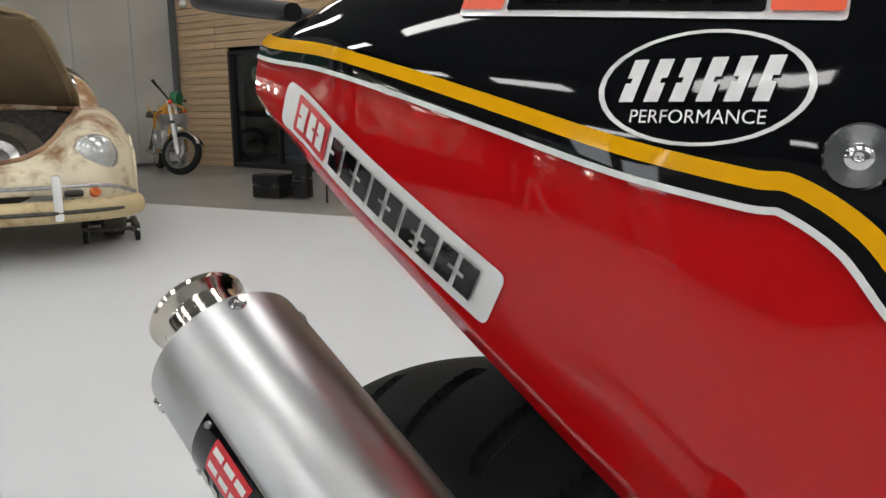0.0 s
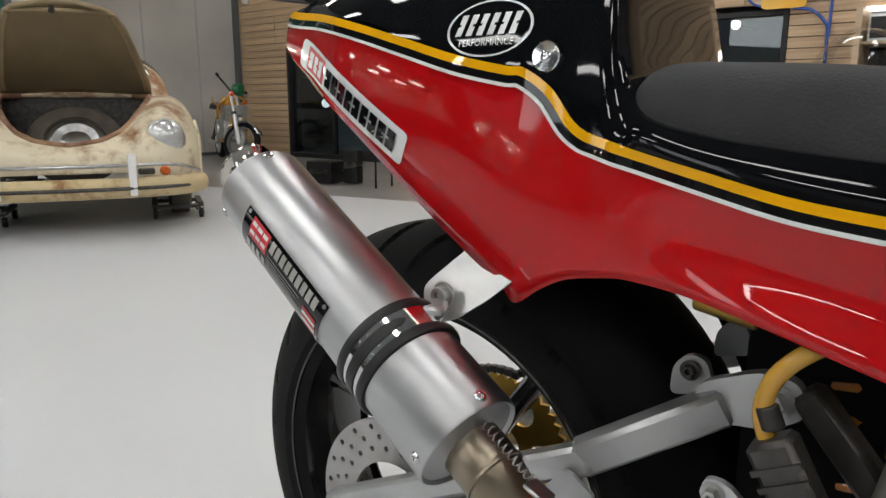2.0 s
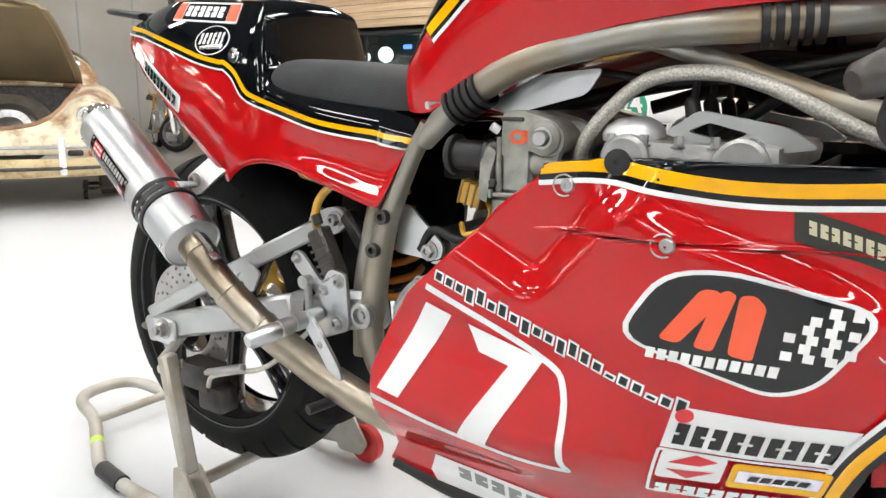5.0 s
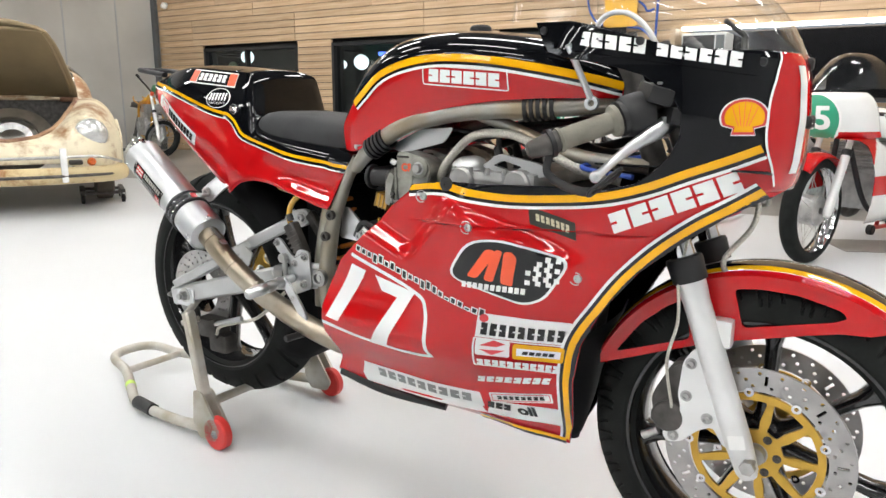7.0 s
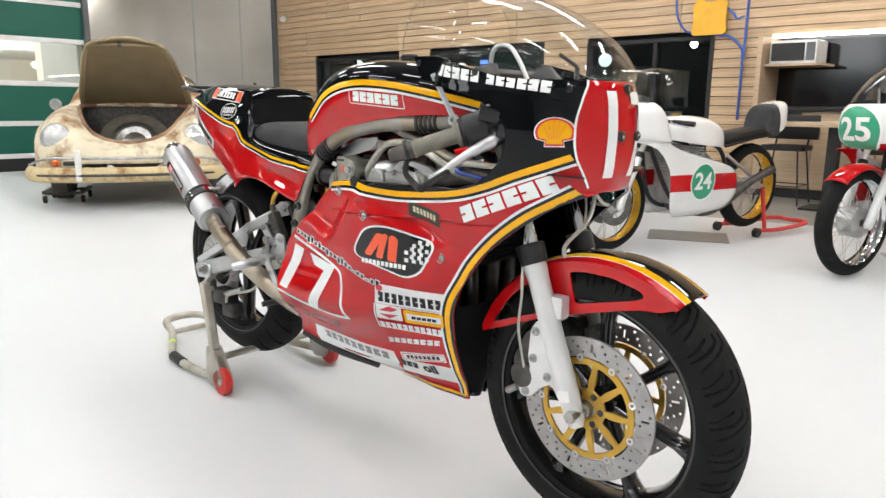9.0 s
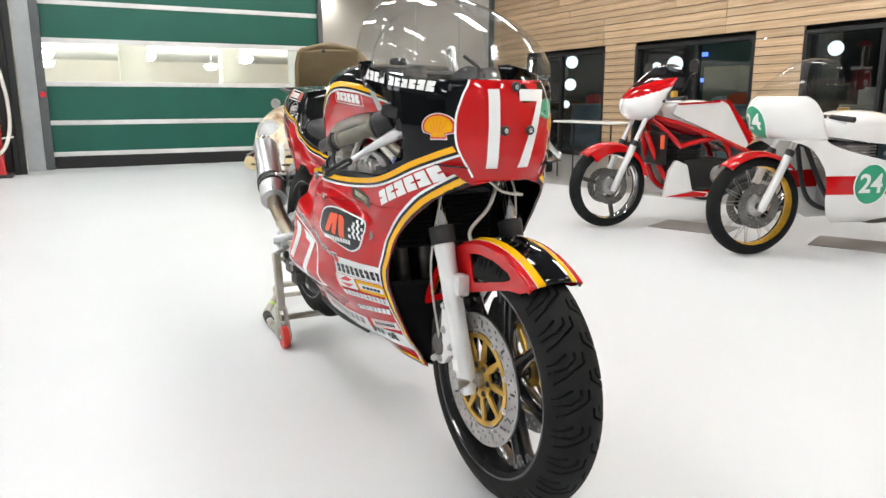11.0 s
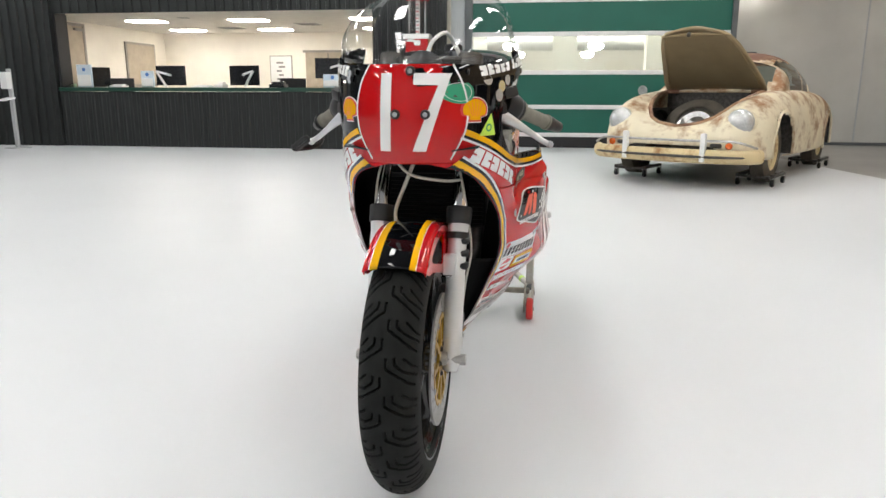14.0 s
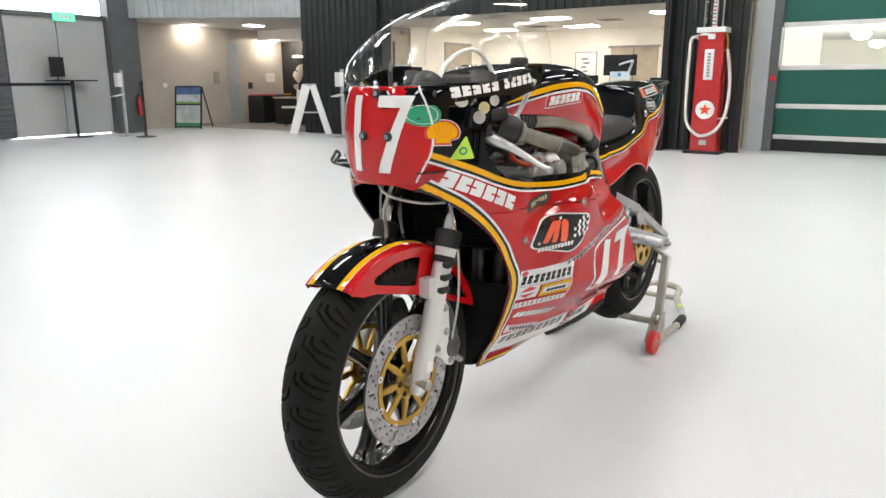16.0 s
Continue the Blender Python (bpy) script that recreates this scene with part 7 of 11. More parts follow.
shock = part("rear_shock", bm, DARKSTEEL, bike, "rear shock absorber with an orange spring")
bm = bmesh.new()
tube(bm, [V(0.434 - 0.026 * k / 96, 0, 0.47 + 0.19 * k / 96) + V(0.031 * math.cos(k * 0.46), 0.031 * math.sin(k * 0.46), 0) for k in range(97)], 0.0062, 10, 1)
part("spring", bm, material("orange_spring_enamel", (0.62, 0.20, 0.02), 0.35, var=0.1, bump=0.02, coat=0.4), shock, "orange coil spring")
bm = bmesh.new()
rod(bm, (0.36, -0.07, 0.690), (0.315, -0.075, 0.700), 0.019, 20)
part("gold_reservoir", bm, GOLD, bike, "gold damper reservoir")

# ---- exhaust
A, B = V(-0.122, -0.143, 0.750), V(0.189, -0.1985, 0.578)
AX = (B - A).normalized()
LEN = (B - A).length
CR_ = 0.0465
can = part("silencer", lathe(bmesh.new(), [(0.014, 0.0), (0.014, 0.030), (0.004, 0.0435), (0.0015, CR_ - 0.0012), (0.003, CR_), (LEN - 0.003, CR_), (LEN - 0.001, CR_ - 0.0015), (LEN - 0.004, CR_ - 0.004), (LEN + 0.002, 0.024)], A, B, 64), CANALU, bike, "satin aluminium silencer can")
bm = bmesh.new()
lathe(bm, [(0.012, 0.022), (-0.026, 0.0232), (-0.031, 0.0275), (-0.0335, 0.0305), (-0.036, 0.0310), (-0.0375, 0.0300), (-0.036, 0.0285), (-0.032, 0.0255), (-0.026, 0.0248), (0.013, 0.0248)], A, B, 48)
part("outlet", bm, material("polished_outlet_steel", (0.62, 0.585, 0.52), 0.14, metal=1.0, var=0.1, scale=20, bump=0.02), can, "polished flared outlet")
out = V(0, 0, 1) - AX * AX.z
out.normalize()
sdw = AX.cross(out)


def rim_dir(deg):
    """Direction from the can's axis, in degrees from its top towards the outer side."""
    a = math.radians(deg)
    return out * math.cos(a) + sdw * math.sin(a)


for q in (0.009, LEN - 0.010):
    for k in range(4):
        nrm = rim_dir((10 if q < 0.1 else 4) + 90 * k + (16 if k % 2 and q < 0.1 else 0))
        bm = bmesh.new()
        lathe(bm, [(0, 0.0050), (0.0012, 0.0050), (0.0022, 0.0040), (0.0024, 0.0022), (0.0010, 0.0020), (0.0010, 0)], A + AX * q + nrm * (CR_ - 0.0004), A + AX * q + nrm, 16)
        part("rivet", bm, CHROME, can)
for q, hw_ in ((0.2455, 0.0045), (0.2755, 0.0045)):
    bm = bmesh.new()
    lathe(bm, [(q - hw_, CR_), (q - hw_, CR_ + 0.0035), (q - hw_ * 0.6, CR_ + 0.0045), (q + hw_ * 0.6, CR_ + 0.0045), (q + hw_, CR_ + 0.0035), (q + hw_, CR_)], A, B, 56)
    part("rubber_band", bm, SOFTBLACK, can, "black rubber strap band")
bm = bmesh.new()
lathe(bm, [(0.249, CR_), (0.249, CR_ + 0.0028), (0.272, CR_ + 0.0028), (0.272, CR_)], A, B, 56)
strap = part("strap", bm, CHROME, can, "polished strap")
bm = bmesh.new()
rows = []
for dg in np.linspace(14, 150, 26):
    e = 0.0052 * math.sqrt(max(0.02, 1 - ((dg - 82) / 68.5) ** 6))
    rows.append([A + AX * (0.2605 + u) + rim_dir(dg) * (CR_ + 0.0035) for u in (-e, 0, e)])
sheet(bm, rows)
part("strap_liner", bm, SOFTBLACK, strap, "black rubber liner in the strap slot")


# name plate on the can
def on_can(u0, u1, v0, v1, mt, name="plate_print", lift=0.0014, parent=None, label=""):
    """A curved patch; u along the can from its rear, v in degrees from its top."""
    bm = bmesh.new()
    rows = [[A + AX * u + rim_dir(v) * (CR_ + lift) for u in (u0, u1)] for v in np.linspace(v0, v1, 9)]
    sheet(bm, rows)
    return part(name, bm, mt, parent or can, label, recalc=False)


npl = on_can(0.052, 0.206, 64, 124, SILVERV, "name_plate", 0.0005, can, "black maker's plate with silver edge")
on_can(0.0532, 0.2048, 65.5, 122.5, INKBLACK, "plate_field", 0.0008, npl)
on_can(0.068, 0.102, 69, 94, REDV, "red_box", 0.0011, npl, "red box with white marks")
for k in range(3):
    on_can(0.070 + 0.0105 * k, 0.0785 + 0.0105 * k, 73, 78, WHITE, "bar", parent=npl)
    on_can(0.070 + 0.0105 * k, 0.0785 + 0.0105 * k, 84, 89, WHITE, "bar", parent=npl)
for k in range(9):
    on_can(0.107 + 0.0098 * k, 0.114 + 0.0098 * k, 70, 84, SILVERV, "bar", parent=npl)
for k in range(4):
    on_can(0.066 + 0.010 * k, 0.072 + 0.010 * k, 99, 110, SILVERV, "bar", parent=npl)
for r in range(6):
    on_can(0.107, 0.168 - 0.006 * (r % 3), 89 + 4.6 * r, 90.8 + 4.6 * r, TINY, "fine_print", parent=npl)
for r in range(5):
    on_can(0.176, 0.198, 92 + 5 * r, 96 + 5 * r, REDV if r % 2 == 0 else WHITE, "flag_stripe", parent=npl)
for u, v in ((0.058, 70), (0.200, 70), (0.058, 117), (0.200, 117)):
    bm = bmesh.new()
    p = A + AX * u + rim_dir(v) * (CR_ + 0.0006)
    lathe(bm, [(0, 0.0022), (0.0012, 0.0018), (0.0014, 0)], p, p + rim_dir(v), 10)
    part("pin", bm, STEEL, npl)
bm = bmesh.new()
tube(bm, [B - AX * 0.01, B + AX * 0.02, (0.225, -0.198, 0.545), (0.262, -0.190, 0.508), (0.32, -0.178, 0.462), (0.38, -0.165, 0.425), (0.46, -0.153, 0.388), (0.56, -0.138, 0.358), (0.72, -0.09, 0.325), (0.90, -0.04, 0.305)], [0.0255, 0.0255, 0.0245, 0.0245, 0.0245, 0.0245, 0.0245, 0.0245, 0.026, 0.03], 28)
pipe = part("exhaust_pipe", bm, TITAN, bike, "heat-tinted titanium tail pipe")
for p, d in ((B + AX * 0.030, AX), (V(0.262, -0.190, 0.508), V(0.10, 0.02, -0.083)), (V(0.32, -0.178, 0.462), V(0.10, 0.02, -0.070))):
    bm = bmesh.new()
    lathe(bm, [(-0.002, 0.0245), (-0.0012, 0.0262), (0.0012, 0.0262), (0.002, 0.0245)], p, p + d, 28)
    part("weld", bm, TITAN, pipe)
bm = bmesh.new()
coil = [B + AX * (0.004 + 0.0011 * k) + rim_dir(4) * 0.030 + rim_dir(4) * (0.0032 * math.cos(k * 1.2)) + rim_dir(94) * (0.0032 * math.sin(k * 1.2)) for k in range(48)]
tube(bm, coil, 0.0008, 6, 2)
part("spring", bm, STEEL, pipe, "small steel retaining spring")
bm = bmesh.new()
beam(bm, B + AX * 0.056 + rim_dir(4) * 0.026, B + AX * 0.075 + rim_dir(4) * 0.030, 0.014, 0.004, 0.001)
part("spring_hook", bm, STEEL, pipe)
# hanger bracket
bm = bmesh.new()
hb = rounded([(0.080, 0.674), (0.079, 0.655), (0.092, 0.641), (0.112, 0.644), (0.150, 0.670), (0.178, 0.698), (0.152, 0.735), (0.118, 0.716)], 0.008)
slab(bm, hb, 0.004, Matrix.Translation(V(0, -0.118, 0)) @ pose(0, 0, 0, 90, 0, 0))
for v in bm.verts:
    v.co.y += 0.75 * max(0.0, v.co.z - 0.672)
hgr = part("silencer_bracket", bm, material("brushed_bracket_alloy", (0.66, 0.66, 0.65), 0.36, metal=0.8, var=0.15, scale=16, bump=0.1, bscale=200), bike, "pale alloy silencer hanger bracket")
bm = bmesh.new()
lathe(bm, [(0, 0.0115), (0.002, 0.0115), (0.0022, 0.0085), (0.009, 0.0085), (0.010, 0.0075), (0.010, 0.0042), (0.005, 0.0038), (0.005, 0)], (0.103, -0.122, 0.668), (0.103, -1, 0.668), 24)
part("bracket_bolt", bm, STEEL, hgr, "steel socket bolt and washer")
bm = bmesh.new()
beam(bm, V(0.100, -0.128, 0.660), A + AX * 0.262 + rim_dir(-18) * (CR_ + 0.004), 0.020, 0.010, 0.003)
part("strap_lug", bm, DULLALU, hgr)

# ---- engine behind the fairing
bm = bmesh.new()
box(bm, (0.60, -0.115, 0.31), (0.94, 0.115, 0.40), 0.02, 2)
box(bm, (0.60, -0.15, 0.40), (0.96, 0.15, 0.56), 0.02, 2)
eng = part("crankcase", bm, CAST, bike, "grey cast engine crankcase")
for sd in (-1, 1):
    bm = bmesh.new()
    lathe(bm, [(0, 0.085), (0.02, 0.085), (0.032, 0.075), (0.036, 0.05), (0.036, 0)], (0.632, sd * 0.125, 0.50), (0.632, sd, 0.50), 40)
    cv = part("clutch_cover", bm, CAST, eng, "round cast engine cover")
    for k in range(9):
        a = 2 * math.pi * k / 9
        bm = bmesh.new()
        bolt(bm, (0.632 + 0.079 * math.cos(a), sd * 0.143, 0.50 + 0.079 * math.sin(a)), (0, sd, 0), 0.006, 0.008)
        part("cover_bolt", bm, STEEL, cv)
bm = bmesh.new()
for k in range(12):
    box(bm, (0.80, -0.165, 0.565 + 0.0135 * k), (1.0, 0.165, 0.572 + 0.0135 * k), 0.003)
box(bm, (0.815, -0.15, 0.56), (0.985, 0.15, 0.735), 0.0)
part("cylinder_block", bm, DARKSTEEL, eng, "finned dark cylinder block")
bm = bmesh.new()
box(bm, (0.84, -0.15, 0.735), (1.02, 0.15, 0.768), 0.015, 2)
part("cam_cover", bm, CAST, eng, "cast alloy cam cover")
for sd in (-1, 1):
    for x_ in (0.868, 0.985):
        bm = bmesh.new()
        lathe(bm, [(-0.02, 0.026), (0.006, 0.026), (0.010, 0.022), (0.010, 0)], (x_, sd * 0.15, 0.748), (x_, sd, 0.748), 26)
        part("cam_end", bm, CAST, eng, "round cam end cover")
    bm = bmesh.new()
    lathe(bm, [(0, 0.034), (0.008, 0.034), (0.016, 0.029), (0.022, 0.018), (0.024, 0)], (0.862, sd * 0.11, 0.768), (0.85, sd * 0.13, 1), 28)
    part("breather_dome", bm, SATINALU, eng, "alloy breather dome")
    bm = bmesh.new()
    slab(bm, rounded([(0.90, 0.775), (0.935, 0.800), (1.02, 0.785), (1.05, 0.765), (0.98, 0.755)], 0.008), 0.012, Matrix.Translation(V(0, sd * 0.125 + 0.006, 0)) @ pose(0, 0, 0, 90, 0, 0), [rounded([(0.925, 0.778), (0.945, 0.788), (0.985, 0.778), (0.965, 0.768)], 0.005)])
    part("engine_bracket", bm, DULLALU, eng, "cast engine steady bracket")
for k in range(4):
    y = -0.105 + 0.07 * k
    bm = bmesh.new()
    lathe(bm, [(0, 0.012), (0.02, 0.012), (0.024, 0.009), (0.045, 0.008), (0.05, 0.004), (0.05, 0)], (0.93, y, 0.765), (0.90, y, 0.90), 16)
    cap = part("plug_cap", bm, SOFTBLACK, eng, "black spark plug cap")
    bm = bmesh.new()
    tube(bm, [(0.922, y, 0.812), (0.93, y * 0.9, 0.842), (0.98, y * 0.6, 0.858), (1.06, y * 0.4, 0.85)], 0.0042, 8)
    part("plug_lead", bm, SOFTBLACK, cap, "black plug lead")
for k in range(10):
    bm = bmesh.new()
    bolt(bm, (0.85 + 0.036 * (k % 5), -0.148 if k < 5 else 0.148, 0.762), (0, 0, 1), 0.005, 0.012)
    part("cover_bolt", bm, STEEL, eng)
CARBM = material("pale_carburettor_casting", (0.30, 0.30, 0.265), 0.48, metal=0.5, var=0.3, scale=32, bump=0.25, bscale=260)
for k in range(4):
    y = -0.128 + 0.085 * k
    bm = bmesh.new()
    box(bm, (0.716, y - 0.022, 0.700), (0.756, y + 0.022, 0.780), 0.010, 3)
    lathe(bm, [(0, 0.016), (0, 0.0235), (0.006, 0.0235), (0.010, 0.0205), (0.085, 0.0205), (0.090, 0.024), (0.098, 0.024), (0.098, 0.016)], (0.692, y, 0.735), (1, y, 0.735), 26)
    cb = part("carburettor", bm, CARBM, bike, "pale grey cast carburettor")
    bm = bmesh.new()
    slab(bm, rounded([(0.716, 0.742), (0.718, 0.795), (0.738, 0.797), (0.782, 0.786), (0.797, 0.772), (0.795, 0.752), (0.775, 0.743), (0.752, 0.752)], 0.008, 4), 0.046, Matrix.Translation(V(0, y + 0.023, 0)) @ pose(0, 0, 0, 90, 0, 0))
    part("slide_cover", bm, CARBM, cb, "slanting slide and linkage cover", sharp=45)
    bm = bmesh.new()
    box(bm, (0.716, y - 0.025, 0.784), (0.746, y + 0.025, 0.7885), 0.001)
    part("cap_joint", bm, DARKSTEEL, cb)
    bm = bmesh.new()
    lathe(bm, [(0, 0.020), (0.004, 0.020), (0.006, 0.017), (0.006, 0)], (0.773, y - 0.023, 0.766), (0.773, -1, 0.766), 28)
    bs = part("shaft_boss", bm, CARBM, cb)
    bm = bmesh.new()
    lathe(bm, [(0, 0.0125), (0.0015, 0.0125), (0.0018, 0.0095), (0.008, 0.0092), (0.0095, 0.008), (0.0095, 0)], (0.773, y - 0.029, 0.766), (0.773, -1, 0.766), 24)
    part("boss_bolt", bm, STEEL, bs, "bright round-headed bolt and washer")
    bm = bmesh.new()
    slab(bm, rounded([(0.688, 0.690), (0.700, 0.686), (0.704, 0.720), (0.712, 0.748), (0.702, 0.754), (0.690, 0.735)], 0.003, 3), 0.012, Matrix.Translation(V(0, y - 0.014, 0)) @ pose(0, 0, 0, 90, 0, 0))
    part("mount_flange", bm, CARBM, cb)
    bm = bmesh.new()
    box(bm, (0.700, y - 0.026, 0.693), (0.752, y + 0.026, 0.700), 0.002)
    box(bm, (0.703, y - 0.0235, 0.662), (0.749, y + 0.0235, 0.694), 0.010, 3)
    part("float_bowl", bm, CARBM, cb, "square float bowl")
    for x_ in (0.705, 0.747):
        bm = bmesh.new()
        rod(bm, (x_, y - 0.0255, 0.692), (x_, y - 0.0255, 0.703), 0.0032, 10)
        part("bowl_screw", bm, STEEL, cb)
    bm = bmesh.new()
    rod(bm, (0.714, y - 0.0225, 0.700), (0.714, y - 0.0225, 0.765), 0.0035, 10)
    part("vent_rib", bm, CARBM, cb)
    bm = bmesh.new()
    rod(bm, (0.709, y - 0.024, 0.711), (0.709, y - 0.031, 0.711), 0.0050, 12)
    part("jet_plug", bm, DARKSTEEL, cb)
    bm = bmesh.new()
    rod(bm, (0.712, y - 0.020, 0.772), (0.704, y - 0.026, 0.778), 0.0055, 12)
    part("cable_adjuster", bm, SATINALU, cb)
    bm = bmesh.new()
    lathe(bm, [(0.0, 0.015), (0.0, 0.0245), (0.003, 0.026), (0.008, 0.0255), (0.010, 0.0195), (0.050, 0.0185), (0.053, 0.021), (0.058, 0.021), (0.058, 0.016)], (0.634, y, 0.740), (1, y, 0.738), 28)
    part("intake_rubber", bm, SOFTBLACK, cb, "black rubber intake")
cr = bmesh.new()
for lp_ in text_loops("CR", 0.021, 0.0009):
    cr.faces.new([cr.verts.new((0.742 + u, -0.1518, 0.765 + v)) for u, v in lp_])
part("paint_mark", cr, ORANGE, bike, "hand-painted red letters", recalc=False)
FFM = Matrix.Translation(V(0.667, -0.125, 0.691)) @ pose(0, 0, 0, 0, 14, 0)
bm = bmesh.new()
box(bm, (-0.0165, -0.014, -0.014), (0.0165, 0.014, 0.014), 0.003, 2, FFM)
ff = part("fuel_filter", bm, AMBER, bike, "boxy amber fuel filter with ribbed case")
for k in range(4):
    bm = bmesh.new()
    x = -0.015 + 0.010 * k
    box(bm, (x - 0.0018, -0.0155, -0.0155), (x + 0.0018, 0.0155, 0.0155), 0.001, 1, FFM)
    part("filter_band", bm, BRASSY, ff)
bm = bmesh.new()
tube(bm, [(0.681, -0.121, 0.684), (0.690, -0.125, 0.668), (0.680, -0.128, 0.648), (0.655, -0.128, 0.638), (0.63, -0.10, 0.645)], 0.004, 10)
part("amber_hose", bm, AMBER, ff, "amber fuel hose")
bm = bmesh.new()
box(bm, (0.57, -0.07, 0.612), (0.66, 0.08, 0.630), 0.005)
box(bm, (0.53, -0.02, 0.69), (0.59, 0.06, 0.745), 0.012, 2)
part("battery_tray", bm, SOFTBLACK, bike, "black plastic tray and box")
bm = bmesh.new()
tube(bm, [(0.56, -0.095, 0.600), (0.585, -0.10, 0.632), (0.625, -0.095, 0.622), (0.655, -0.09, 0.640), (0.70, -0.085, 0.628)], 0.0065, 10)
part("breather_hose", bm, SOFTBLACK, bike, "black breather hose")
bm = bmesh.new()
slab(bm, rounded([(0.585, 0.588), (0.66, 0.612), (0.70, 0.600), (0.70, 0.588), (0.64, 0.578)], 0.005), 0.004, Matrix.Translation(V(0, -0.105, 0)) @ pose(0, 0, 0, 90, 0, 0))
part("engine_mount", bm, DULLALU, bike, "dull alloy engine mount plate")
for x, z in ((0.625, 0.596), (0.68, 0.600)):
    bm = bmesh.new()
    bolt(bm, (x, -0.110, z), (0, -1, 0), 0.006, 0.006)
    part("mount_bolt", bm, STEEL, bike)
for k, (y, r) in enumerate(((-0.11, 0.019), (-0.04, 0.019), (0.04, 0.019), (0.11, 0.019))):
    bm = bmesh.new()
    tube(bm, [(0.99, y, 0.64), (1.045, y, 0.62), (1.062, y * 0.9, 0.52), (1.045, y * 0.75, 0.38), (0.98, y * 0.6, 0.31), (0.85, y * 0.4, 0.295)], r, 14)
    part("header_pipe", bm, DARKSTEEL, bike, "dark exhaust header pipe")
bm = bmesh.new()
box(bm, (1.075, -0.13, 0.56), (1.115, 0.13, 0.70), 0.008)
oc = part("oil_cooler", bm, MATTBLACK, bike, "black finned oil cooler")
for k in range(12):
    bm = bmesh.new()
    box(bm, (1.07, -0.125, 0.568 + 0.011 * k), (1.122, 0.125, 0.572 + 0.011 * k))
    part("fin", bm, MATTBLACK, oc)
bm = bmesh.new()
sheet(bm, [[V(x, y, 0.775 + 0.02 * abs(y) / 0.15) for y in np.linspace(-0.15, 0.15, 9)] for x in (1.13, 1.22, 1.32, 1.40)])
ip = part("inner_panel", bm, BLACKP, bike, "black inner nose panel")
ip.modifiers.new("thickness", "SOLIDIFY").thickness = 0.003

# ---- controls
for sd in (-1, 1):
    a, b = V(1.262, sd * 0.155, 0.900), V(1.085, sd * 0.316, 0.821)
    d = (b - a).normalized()
    L = (b - a).length
    bm = bmesh.new()
    rod(bm, a - d * 0.05, a + d * L * 0.8, 0.011, 16)
    hbar = part("clip_on_bar", bm, DARKSTEEL, bike, "black clip-on handlebar")
    bm = bmesh.new()
    pr = [(L * 0.41, 0.012), (L * 0.41, 0.025), (L * 0.425, 0.026), (L * 0.44, 0.0245), (L * 0.452, 0.0185)]
    pr += [(q, 0.0165 + 0.0006 * (i % 2)) for i, q in enumerate(np.linspace(L * 0.46, L * 0.775, 40))]
    pr += [(L * 0.78, 0.0195), (L * 0.80, 0.0195), (L * 0.80, 0.010)]
    lathe(bm, pr, a, b, 22)
    part("grip", bm, GRIP, hbar, "worn grey-brown rubber grip")
    bm = bmesh.new()
    lathe(bm, [(L * 0.795, 0.010), (L * 0.795, 0.0165), (L * 0.84, 0.0185), (L * 0.86, 0.0175), (L * 0.98, 0.0135), (L, 0.009), (L, 0)], a, b, 20)
    part("bar_end", bm, DARKSTEEL, hbar, "dark bar end weight")
    bm = bmesh.new()
    lathe(bm, [(L * 0.20, 0.012), (L * 0.20, 0.029), (L * 0.23, 0.032), (L * 0.33, 0.033), (L * 0.36, 0.031), (L * 0.37, 0.028), (L * 0.40, 0.028), (L * 0.41, 0.012)], a, b, 28)
    sh = part("switch_housing", bm, SOFTBLACK, hbar, "black round throttle housing")
    bm = bmesh.new()
    box(bm, (-0.020, -0.026, -0.012), (0.020, 0.026, 0.014), 0.007, 2, Matrix.Translation(a + d * (L * 0.24) + V(0.018, 0, 0.026)) @ pose(0, 0, 0, 10, 14, -42 * sd))
    part("reservoir", bm, SOFTBLACK, hbar, "black brake fluid reservoir")
    bm = bmesh.new()
    for q in (-0.016, 0.016):
        c0 = a + d * (L * 0.24) + V(0.018 + q * 0.7, sd * q, 0.040)
        rod(bm, c0, c0 + V(0, 0, 0.004), 0.004, 10)
    part("reservoir_screw", bm, STEEL, hbar)
    bm = bmesh.new()
    tube(bm, [(1.266, sd * 0.160, 0.874), (1.247, sd * 0.194, 0.854), (1.228, sd * 0.222, 0.837), (1.208, sd * 0.252, 0.816), (1.196, sd * 0.276, 0.799), (1.190, sd * 0.294, 0.789)], [0.011, 0.0115, 0.0085, 0.0062, 0.0056, 0.0056], 18, flat=1.25)
    lev = part("lever", bm, ALU, hbar, "polished alloy hand lever")
    bm = bmesh.new()
    lathe(bm, [(-0.0095, 0), (-0.007, 0.0065), (0, 0.0095), (0.007, 0.0065), (0.0095, 0)], (1.188, sd * 0.298, 0.787), (1.188, sd, 0.78), 16)
    part("lever_ball", bm, ALU, lev)
    bm = bmesh.new()
    box(bm, (-0.016, -0.024, -0.012), (0.020, 0.024, 0.014), 0.007, 2, Matrix.Translation(V(1.262, sd * 0.176, 0.872)) @ pose(0, 0, 0, 0, 10, -45 * sd))
    lp = part("lever_perch", bm, SOFTBLACK, hbar, "black lever perch")
    bm = bmesh.new()
    rod(bm, (1.254, sd * 0.192, 0.846), (1.254, sd * 0.192, 0.874), 0.006, 14, 0.001)
    part("pivot_screw", bm, STEEL, lp)
